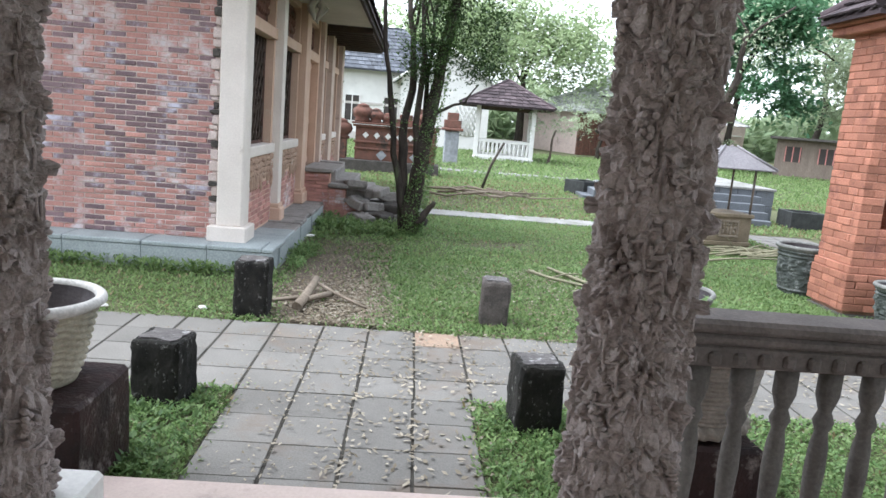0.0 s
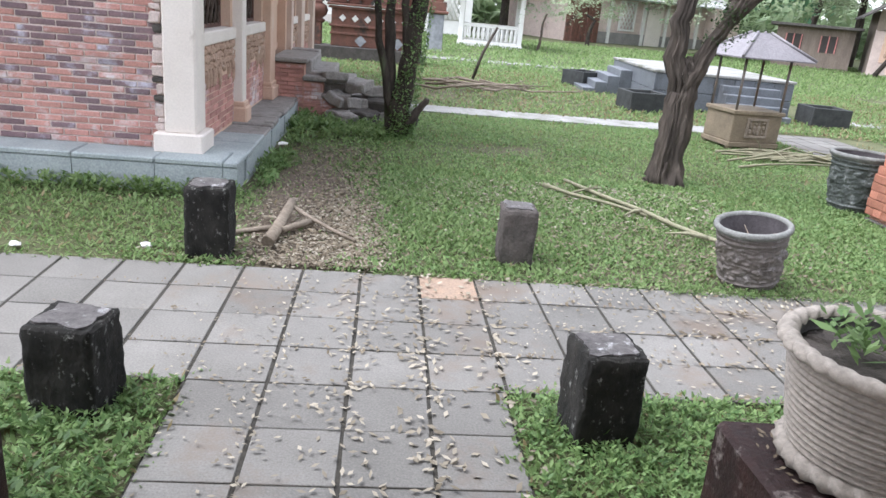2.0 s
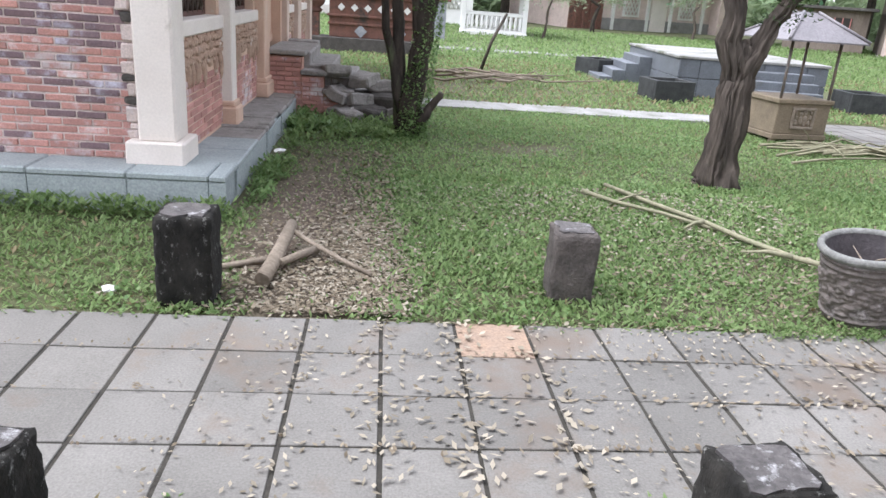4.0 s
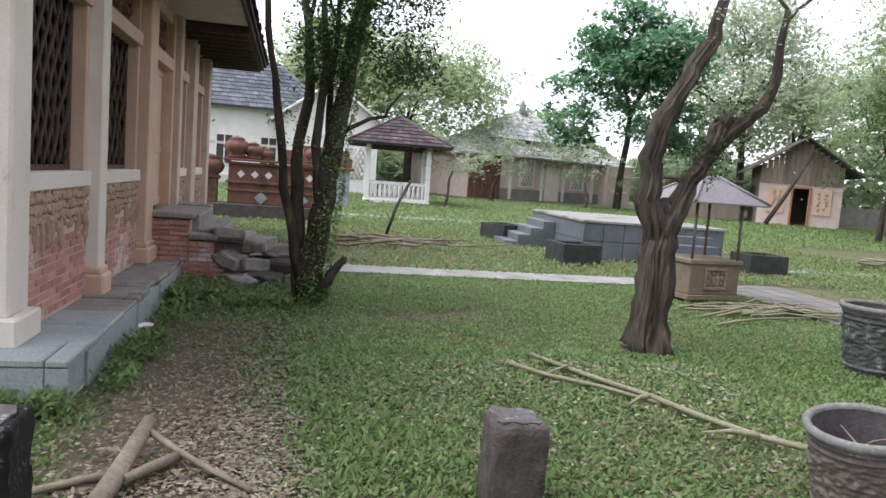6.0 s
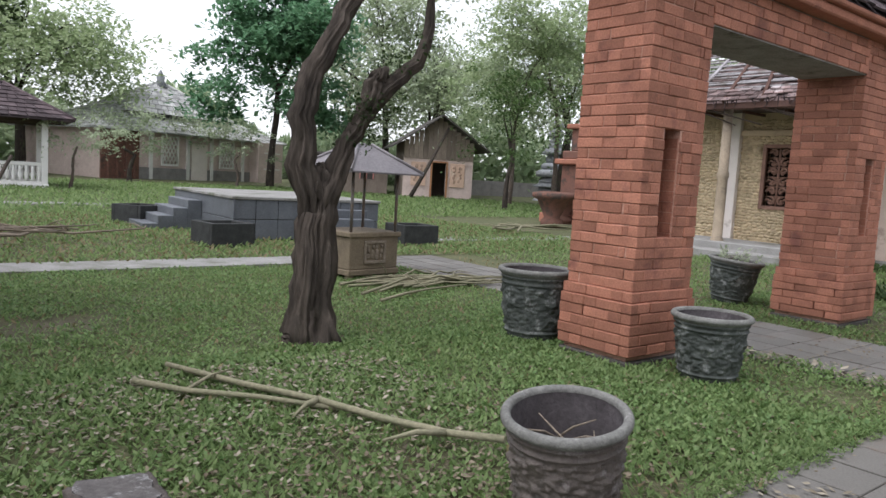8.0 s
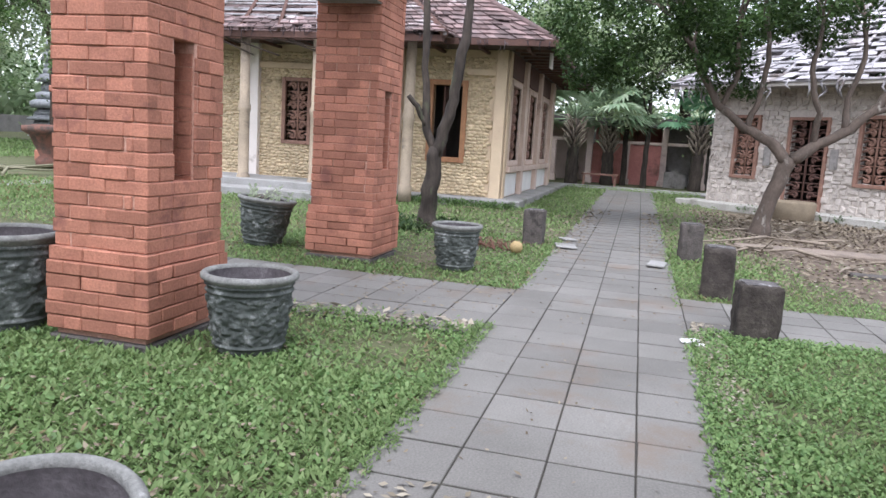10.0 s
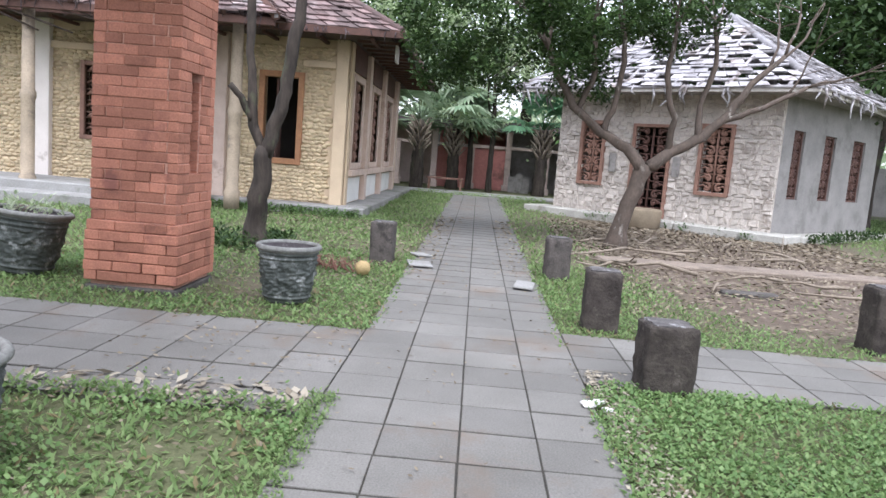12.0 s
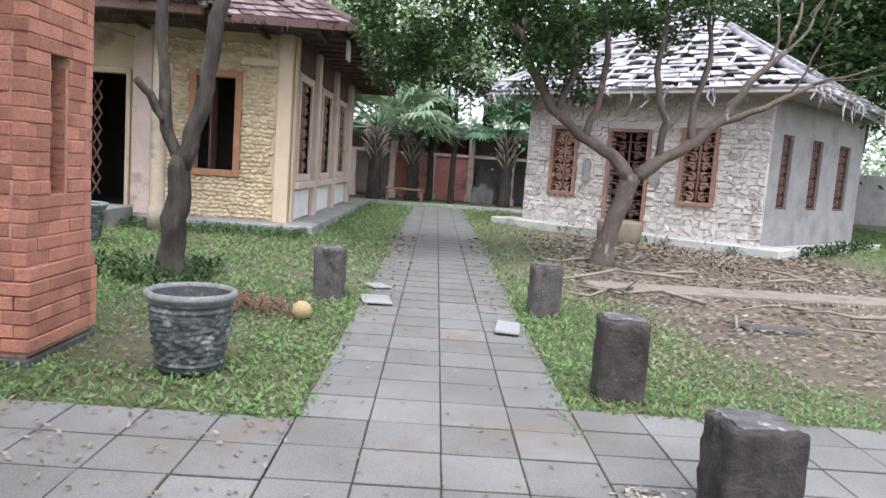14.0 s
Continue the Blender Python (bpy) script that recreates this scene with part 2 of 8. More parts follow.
M_STATUE = mat("pale_grey_carved_stone", (0.36, 0.37, 0.39), (0.20, 0.21, 0.22), 5, 0.9, 0.8, 20)
M_COCONUT = mat("yellow_coconut_husk", (0.40, 0.31, 0.15), (0.30, 0.21, 0.10), 8, 0.7)
M_PAPER = mat("white_litter", (0.60, 0.59, 0.57), (0.48, 0.47, 0.45), 20, 0.8)
L_GRASS = leaf_mat("lawn_leaf", (0.114, 0.188, 0.06), (0.253, 0.343, 0.14), 0.5)
L_CLOVER = leaf_mat("clover_leaf", (0.107, 0.195, 0.062), (0.24, 0.345, 0.132), 0.4, 0.45)
# distance haze painted into the leaf colour; the scene has no mist
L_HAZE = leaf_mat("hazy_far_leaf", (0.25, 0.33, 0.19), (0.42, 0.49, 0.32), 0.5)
L_GRASS_DRY = leaf_mat("dry_grass_leaf", (0.17, 0.14, 0.065), (0.26, 0.215, 0.12))
L_LITTER = leaf_mat("fallen_leaf", (0.108, 0.083, 0.056), (0.27, 0.228, 0.163), 0.1, 0.8)
L_LITTER_PALE = leaf_mat("pale_fallen_leaf", (0.165, 0.14, 0.10), (0.39, 0.35, 0.275), 0.1, 0.8)
L_DARK = leaf_mat("dark_green_leaf", (0.025, 0.05, 0.017), (0.06, 0.10, 0.03))
L_MID = leaf_mat("green_leaf", (0.05, 0.10, 0.03), (0.11, 0.175, 0.055))
# these two greens are lightened beyond real foliage to imitate haze
L_LIGHT = leaf_mat("hazed_light_green_leaf", (0.245, 0.33, 0.155), (0.45, 0.52, 0.32), 0.5)
L_PALE = leaf_mat("hazed_grey_green_leaf", (0.29, 0.355, 0.22), (0.48, 0.535, 0.375), 0.5)
L_EMERALD = leaf_mat("deep_emerald_leaf", (0.095, 0.215, 0.11), (0.19, 0.335, 0.19), 0.45)
L_FAN = leaf_mat("fan_palm_leaf", (0.27, 0.38, 0.235), (0.46, 0.54, 0.38), 0.5, 0.45)

# ---- small builders ----


def gz(x, y):
    """The height of the lawn, which rises gently away from the porch."""
    return 0.008 * max(0.0, math.hypot(x - 3, y + 1) - 8)


def box(bm, x0, y0, z0, x1, y1, z1, bevel=0.0, m=None):
    """A box between two corners, with rounded edges if bevel is given."""
    vs = [bm.verts.new((x, y, z)) for z in (z0, z1) for x, y in ((x0, y0), (x1, y0), (x1, y1), (x0, y1))]
    fs = [bm.faces.new([vs[i] for i in f]) for f in ((3, 2, 1, 0), (4, 5, 6, 7), (0, 1, 5, 4), (1, 2, 6, 5), (2, 3, 7, 6), (3, 0, 4, 7))]
    if m is not None:
        bmesh.ops.transform(bm, matrix=m, verts=vs)
    if bevel:
        es = list({e for f in fs for e in f.edges})
        bmesh.ops.bevel(bm, geom=es, offset=bevel, segments=1, affect="EDGES")


def tube(bm, pts, radii, seg=8, wob=0.0, seed=0.0, freq=1.6):
    """A tapering round limb through points, with uneven girth."""
    pts = [Vector(p) for p in pts]
    rings, side = [], None
    for i, p in enumerate(pts):
        d = (pts[min(i + 1, len(pts) - 1)] - pts[max(i - 1, 0)]).normalized()
        if side is None:
            side = d.orthogonal().normalized()
        side = (side - d * side.dot(d)).normalized()
        up = d.cross(side)
        ring = []
        for k in range(seg):
            a = 2 * math.pi * k / seg
            r = radii[i] * (1 + wob * noise.noise(Vector((math.cos(a) * freq + seed, math.sin(a) * freq, i * 0.35))))
            ring.append(bm.verts.new(p + (side * math.cos(a) + up * math.sin(a)) * r))
        rings.append(ring)
    for a, b in zip(rings, rings[1:]):
        for k in range(seg):
            bm.faces.new((a[k], a[(k + 1) % seg], b[(k + 1) % seg], b[k])).smooth = True
    bm.faces.new(rings[0][::-1])
    bm.faces.new(rings[-1])


def lathe(bm, prof, seg=32, relief=None, at=(0, 0, 0), caps=True):
    """A turned body from (radius, height) pairs; relief(angle, radius, height) moves the skin outwards."""
    rings = []
    for r, z in prof:
        ring = []
        for k in range(seg):
            a = 2 * math.pi * k / seg
            rr = r + (relief(a, r, z) if relief else 0)
            ring.append(bm.verts.new((at[0] + rr * math.cos(a), at[1] + rr * math.sin(a), at[2] + z)))
        rings.append(ring)
    for a, b in zip(rings, rings[1:]):
        for k in range(seg):
            bm.faces.new((a[k], a[(k + 1) % seg], b[(k + 1) % seg], b[k])).smooth = True
    if caps and prof[0][0] > 0.001:
        bm.faces.new(rings[0][::-1])
    if caps and prof[-1][0] > 0.001:
        bm.faces.new(rings[-1])


def part(name, bm, material, parent=None, label="", m=None):
    """Links a bmesh as one mesh object, under a thing or a part of one."""
    me = bpy.data.meshes.new(name)
    bmesh.ops.recalc_face_normals(bm, faces=bm.faces[:])
    bm.to_mesh(me)
    bm.free()
    me.materials.append(material)
    ob = new(name, me)
    ob.parent = parent
    if m is not None:
        ob.matrix_basis = m
    if label:
        ob["label"] = label
    return ob


def piece(name, me, parent, m):
    """One more object on a mesh that alike pieces share."""
    ob = new(name, me)
    ob.parent = parent
    ob.matrix_basis = m
    return ob


def thing(name, m, label, category="", group="", kind=""):
    return tagged(new(name), label, category, group, kind) if m is None else _placed(name, m, label, category, group, kind)


def _placed(name, m, label, category, group, kind):
    ob = tagged(new(name), label, category, group, kind)
    ob.matrix_basis = m
    return ob


def boxes(name, lst, material, parent=None, label="", bevel=0.0, m=None):
    bm = bmesh.new()
    for b in lst:
        box(bm, *b, bevel=bevel)
    return part(name, bm, material, parent, label, m)


def raw(name, verts, faces, material, parent=None):
    me = bpy.data.meshes.new(name)
    me.from_pydata([tuple(v) for v in verts], [], faces)
    me.materials.append(material)
    ob = new(name, me)
    ob.parent = parent
    return ob


def scatter(name, pos, size, material, parent=None, flat=0.4, ratio=0.45, seed=1, up=False):
    """Leaves: one four-cornered blade at each place, folded along its middle."""
    rs = np.random.RandomState(seed)
    n = len(pos)
    pos = np.asarray(pos, float)
    size = np.broadcast_to(np.asarray(size, float), (n,)) * rs.uniform(0.6, 1.35, n)
    a = rs.uniform(0, 2 * np.pi, n)
    tilt = rs.uniform(0.1, 0.95, n) if up else rs.normal(0, flat, n)
    d = np.stack([np.cos(a) * np.cos(tilt), np.sin(a) * np.cos(tilt), np.sin(tilt)], 1)
    s = np.stack([-np.sin(a), np.cos(a), rs.normal(0, 0.35, n)], 1)
    s /= np.linalg.norm(s, axis=1)[:, None]
    L, W = size[:, None], size[:, None] * ratio
    o = pos if up else pos - d * L * 0.5
    v = np.stack([o, o + d * L * 0.5 + s * W * 0.5, o + d * L, o + d * L * 0.5 - s * W * 0.5], 1).reshape(-1, 3)
    me = bpy.data.meshes.new(name)
    me.vertices.add(4 * n)
    me.vertices.foreach_set("co", v.ravel())
    me.loops.add(4 * n)
    me.loops.foreach_set("vertex_index", np.arange(4 * n, dtype=np.int32))
    me.polygons.add(n)
    me.polygons.foreach_set("loop_start", np.arange(0, 4 * n, 4, dtype=np.int32))
    me.update(calc_edges=True)
    me.materials.append(material)
    ob = new(name, me)
    ob.parent = parent
    return ob

# ---- ground ----
T = 0.40
rnd = random.Random(7)


def dirt_at(x, y):
    """How bare the soil is: leaf litter by the plinth, under the far trees and beside the stairs."""
    d = 0.0
    for cx, cy, rx, ry, w in ((0.30, 0.9, 0.6, 1.6, 1.1), (0.15, 2.4, 0.5, 1.1, 0.55), (16.0, -5.6, 4.5, 3.0, 1.1), (12.5, -4.2, 2.2, 1.2, 0.8), (0.2, 4.0, 0.8, 1.6, 0.6), (3.6, 1.3, 1.3, 0.9, 0.5),
                              (2.6, 5.2, 0.7, 0.35, 0.7), (12.6, 1.6, 1.6, 1.0, 0.6), (10.9, 1.2, 0.9, 0.5, 0.5), (22, -6, 6, 5, 0.8), (14.3, 0.5, 1.2, 0.5, 0.5), (3.2, 0.25, 1.5, 0.35, 0.5), (2.2, 11, 3.0, 1.6, 0.5)):
        d += w * np.exp(-(((x - cx) / rx) ** 2 + ((y - cy) / ry) ** 2))
    return np.minimum(d, 1.0)


def ground_mat():
    m = mat("lawn_soil", (0.078, 0.086, 0.04), (0.112, 0.118, 0.058), 2.5, 0.95, 0.8, 70, (0.155, 0.13, 0.078), 0.55, 0.58)
    n, l = m.node_tree.nodes, m.node_tree.links
    b = n["Principled BSDF"]
    at = n.new("ShaderNodeAttribute")
    at.attribute_name = "dirt"
    x = n.new("ShaderNodeMix")
    x.data_type = "RGBA"
    soil = n.new("ShaderNodeTexNoise")
    soil.inputs["Scale"].default_value = 25
    cr = n.new("ShaderNodeValToRGB")
    cr.color_ramp.elements[0].color, cr.color_ramp.elements[1].color = (0.08, 0.058, 0.044, 1), (0.19, 0.15, 0.118, 1)
    l.new(soil.outputs["Fac"], cr.inputs[0])
    l.new(at.outputs["Fac"], x.inputs["Factor"])
    l.new(b.inputs["Base Color"].links[0].from_socket, x.inputs["A"])
    l.new(cr.outputs[0], x.inputs["B"])
    l.new(x.outputs["Result"], b.inputs["Base Color"])
    return m


def build_ground():
    xs = np.concatenate([np.array([-900, -300, -100, -50, -25]), np.arange(-12, 40, 0.4), np.array([42, 46, 52, 60, 80, 120, 300, 900])])
    ys = np.concatenate([np.array([-900, -300, -100, -50, -25]), np.arange(-14, 40, 0.4), np.array([42, 46, 52, 60, 80, 120, 300, 900])])
    vs, ds = [], []
    for y in ys:
        for x in xs:
            r = min(math.hypot(x - 3, y + 1), 90)
            bump = 0.02 * noise.noise(Vector((x * 0.8, y * 0.8, 0))) if abs(x) < 60 else 0
            vs.append((x, y, 0.008 * max(0.0, r - 8) - 0.03 + bump))
            ds.append(float(dirt_at(x, y)))
    w = len(xs)
    fs = [(j * w + i, j * w + i + 1, (j + 1) * w + i + 1, (j + 1) * w + i) for j in range(len(ys) - 1) for i in range(w - 1)]
    ob = raw("ground", vs, fs, ground_mat())
    at = ob.data.attributes.new("dirt", "FLOAT", "POINT")
    at.data.foreach_set("value", ds)
    tagged(ob, "uneven green lawn with bare brown earth patches", "lawn", kind="structure")


build_ground()


def on_path(x, y, pad=0.0):
    """Whether a place is on one of the paved walks or under a building."""
    p = pad
    return (((-1.6 + p < y) & (y < -p) & (x < 28.5)) | ((x > p) & (x < 1.6 - p) & (y < -1.5) & (y > -3.3)) | ((x > 8.05 + p) & (x < 9.65 - p) & (y > -1.7) & (y < 9.0)) | ((x > 7.71 + 1.6 * p) & (x < 8.1) & (y > -0.1) & (y < 3.0 + 0.3 * np.sin(9 * x)))
            | ((x > 8.7 + p) & (x < 10.1 - p) & (y <= -1.6) & (y > -9)) | ((y > 8.2 + p) & (y < 9.0 - p) & (x < 8.1) & (x > -0.3)) | ((y < -3.24) & (x < 4.7))
            | ((x < -0.33) & (y > 1.92) & (y < 15)) | ((x < 1.0) & (x > -1) & (y > 7.0) & (y < 9.4)) | ((x > 6.25) & (x < 7.15) & (y > 1.8) & (y < 2.55)) | ((x > 10.25) & (x < 11.2) & (y > 1.75) & (y < 2.7))
            | ((x > 18.7) & (x < 30) & (y > 1.4) & (y < 11)) | ((x > 7.1) & (x < 12) & (y > 11.6) & (y < 16)))


# ---- the big left house (brick and cream) ----
def brick_course_wall(parent, x0, x1, y, z0, z1, bl, bh, depth, mats, joint, seed, axis="x", name="brick", limit=300, keep=None, dark=None):
    """Running-bond bricks on a wall face; the nearest stay objects of their own, the rest are one mesh."""
    r = random.Random(seed)
    meshes = []
    for mt in mats:
        for wdt in (bl, bl / 2):
            bm = bmesh.new()
            box(bm, joint / 2, -depth, joint / 2, wdt - joint / 2, depth, bh - joint / 2, bevel=min(0.006, bh * 0.08))
            me = bpy.data.meshes.new(name)
            bm.to_mesh(me)
            bm.free()
            me.materials.append(mt)
            meshes.append(me)
    rest = [bmesh.new() for _ in mats]
    count, row, z = 0, 0, z0
    while z + bh <= z1 + 0.001:
        x = x0 - (bl / 2 if row % 2 else 0)
        while x < x1 - 0.02:
            a, b = max(x, x0), min(x + bl, x1)
            k = 1 if (len(mats) > 1 and dark and r.random() < dark(a, z)) else 0
            off = r.uniform(-0.005, 0.005)
            full = b - a > bl * 0.9
            if b - a > 0.04:
                if (full or abs(b - a - bl / 2) < 0.02) and count < limit and (keep is None or keep(a, z)):
                    rot = pose(0, 0, 0, 0, r.uniform(-0.4, 0.4), 0)
                    m = (pose(a, y + off, z) if axis == "x" else pose(y + off, a, z, 0, 0, 90)) @ rot
                    piece(name, meshes[2 * k + (0 if full else 1)], parent, m)
                    count += 1
                else:
                    if axis == "x":
                        box(rest[k], a + joint / 2, y - depth + off, z + joint / 2, b - joint / 2, y + depth + off, z + bh - joint / 2)
                    else:
                        box(rest[k], y - depth + off, a + joint / 2, z + joint / 2, y + depth + off, b - joint / 2, z + bh - joint / 2)
            x += bl
        z += bh
        row += 1
    for k, bm in enumerate(rest):
        if len(bm.verts):
            tagged(part("brickwork", bm, mats[k], parent), kind="stuff")
        else:
            bm.free()


def shingle_slope(bm, a, b, c, d, wide, long, r, keep=1.0, thick=0.025, jitter=0.04):
    """Overlapping shingles on a slope with its eave from a to b and its ridge from d to c."""
    a, b, c, d = map(Vector, (a, b, c, d))
    rows = max(1, int(((c + d) / 2 - (a + b) / 2).length / long))
    nrm = (b - a).cross(d - a).normalized()
    if nrm.z < 0:
        nrm = -nrm
    for i in range(rows):
        f0, f1 = i / rows, min(1.0, (i + 1.25) / rows)
        l0, r0, l1, r1 = a.lerp(d, f0), b.lerp(c, f0), a.lerp(d, f1), b.lerp(c, f1)
        n = max(1, int((r0 - l0).length / wide))
        for k in range(n):
            if r.random() > keep:
                continue
            u0, u1 = (k + 0.03 + r.uniform(0, 0.05)) / n, (k + 0.97) / n
            lift = nrm * (thick * 1.6 + r.uniform(0, jitter * 0.4))
            p = [l0.lerp(r0, u0), l0.lerp(r0, u1), l1.lerp(r1, u1), l1.lerp(r1, u0)]
            slip = (l0 - l1).normalized() * r.uniform(0, jitter)
            lo = [q + slip + (lift if j < 2 else nrm * 0.004) for j, q in enumerate(p)]
            hi = [q + nrm * thick for q in lo]
            v = [bm.verts.new(q) for q in lo + hi]
            for f in ((4, 5, 6, 7), (0, 1, 5, 4), (1, 2, 6, 5), (3, 0, 4, 7)):
                bm.faces.new([v[j] for j in f])


def slab(bm, pts, thick):
    """A flat plate with thickness, from the outline of its top."""
    pts = [Vector(p) for p in pts]
    top = [bm.verts.new(p) for p in pts]
    bot = [bm.verts.new(p - Vector((0, 0, thick))) for p in pts]
    bm.faces.new(top)
    bm.faces.new(bot[::-1])
    for i in range(len(pts)):
        j = (i + 1) % len(pts)
        bm.faces.new((top[i], bot[i], bot[j], top[j]))


def hip_roof(parent, x0, y0, x1, y1, ze, zr, inset, material, under, wide, long, seed, keep=1.0, name="roof", label="", shingles=True):
    """A hipped roof: a plate for each slope, shingles on it, ridge caps."""
    r = random.Random(seed)
    w, d = x1 - x0, y1 - y0
    if w >= d:
        i = min(inset, w / 2 - 0.02)
        e, f = (x0 + i, (y0 + y1) / 2, zr), (x1 - i, (y0 + y1) / 2, zr)
        slopes = [((x0, y0, ze), (x1, y0, ze), f, e), ((x1, y1, ze), (x0, y1, ze), e, f), ((x0, y1, ze), (x0, y0, ze), e, e), ((x1, y0, ze), (x1, y1, ze), f, f)]
    else:
        i = min(inset, d / 2 - 0.02)
        e, f = ((x0 + x1) / 2, y0 + i, zr), ((x0 + x1) / 2, y1 - i, zr)
        slopes = [((x0, y1, ze), (x0, y0, ze), e, f), ((x1, y0, ze), (x1, y1, ze), f, e), ((x0, y0, ze), (x1, y0, ze), e, e), ((x1, y1, ze), (x0, y1, ze), f, f)]
    bm = bmesh.new()
    for a, b, c, dd in slopes:
        slab(bm, [a, b, c] if c == dd else [a, b, c, dd], 0.05)
    roof = part(name, bm, under, parent, label)
    if shingles:
        bm = bmesh.new()
        for a, b, c, dd in slopes:
            shingle_slope(bm, a, b, c, dd, wide, long, r, keep)
        tagged(part("shingles", bm, material, roof), kind="stuff")
    bm = bmesh.new()
    for p, q in ((slopes[0][0], e), (slopes[0][1], f), (slopes[1][0], f), (slopes[1][1], e), (e, f)):
        p, q = Vector(p) + Vector((0, 0, 0.05)), Vector(q) + Vector((0, 0, 0.05))
        if (q - p).length > 0.1:
            tube(bm, [p, (p + q) / 2, q], [0.07, 0.075, 0.07], 6)
    part("ridge_cap", bm, material, roof)
    return roof


def lattice(parent, x0, x1, z0, z1, y, n, material, bar=0.02, name="lattice", axis="x", weave=False):
    """A grille of crossing slanted bars in an opening."""
    bm = bmesh.new()
    w, h = x1 - x0, z1 - z0
    step = w / n
    k = -int(h / step) - 1
    while k < n + int(h / step) + 1:
        for sgn in (1, -1):
            pts = []
            for j in range(2):
                zz = (0, h)[j]
                xx = k * step + sgn * (zz - h / 2) * 0.55 + step / 2
                pts.append((xx, zz))
            (xa, za), (xb, zb) = pts
            lo, hi = 0.0, 1.0
            for q0, q1, lim, below in ((xa, xb, 0, False), (xa, xb, w, True)):
                dq = q1 - q0
                if abs(dq) < 1e-6:
                    continue
                tt = (lim - q0) / dq
                if (dq > 0) != below:
                    lo = max(lo, tt)
                else:
                    hi = min(hi, tt)
            if hi - lo > 0.05:
                p = Vector((xa + (xb - xa) * lo, 0, za + h * lo)) + Vector((x0, 0, z0))
                q = Vector((xa + (xb - xa) * hi, 0, za + h * hi)) + Vector((x0, 0, z0))
                yy = y + (0.008 if sgn > 0 else -0.008)
                m = 5 if weave else 2
                line = []
                for s in range(m):
                    c = p.lerp(q, s / (m - 1))
                    c.x += 0.25 * step * math.sin(s * 2.2) if weave and 0 < s < m - 1 else 0
                    line.append((c.x, yy, c.z) if axis == "x" else (yy, c.x, c.z))
                tube(bm, line, [bar] * m, 4)
        k += 1
    return part(name, bm, material, parent)


def relief_band(bm, a0, a1, z0, z1, at, out, axis, seed, cell=0.09):
    """Carved foliage: raised knobs and drops on a band."""
    r = random.Random(seed)
    n = int((a1 - a0) / cell)
    for i in range(n):
        for j in range(max(1, int((z1 - z0) / cell))):
            c = a0 + (i + 0.5 + r.uniform(-0.25, 0.25)) * (a1 - a0) / n
            zc = z1 - (j + 0.5 + r.uniform(-0.2, 0.2)) * cell
            s = cell * r.uniform(0.35, 0.62)
            vs = bmesh.ops.create_icosphere(bm, subdivisions=1, radius=1.0)["verts"]
            sc = (s, out, s * r.uniform(0.8, 1.7)) if axis == "x" else (out, s, s * r.uniform(0.8, 1.7))
            pos = (c, at, zc) if axis == "x" else (at, c, zc)
            bmesh.ops.transform(bm, matrix=Matrix.LocRotScale(pos, None, sc), verts=vs)


M_CARVED = mat("worn_peach_carving", (0.46, 0.33, 0.245), (0.30, 0.20, 0.15), 9, 0.9, 0.6, 50, (0.56, 0.49, 0.41), 5, 0.57)


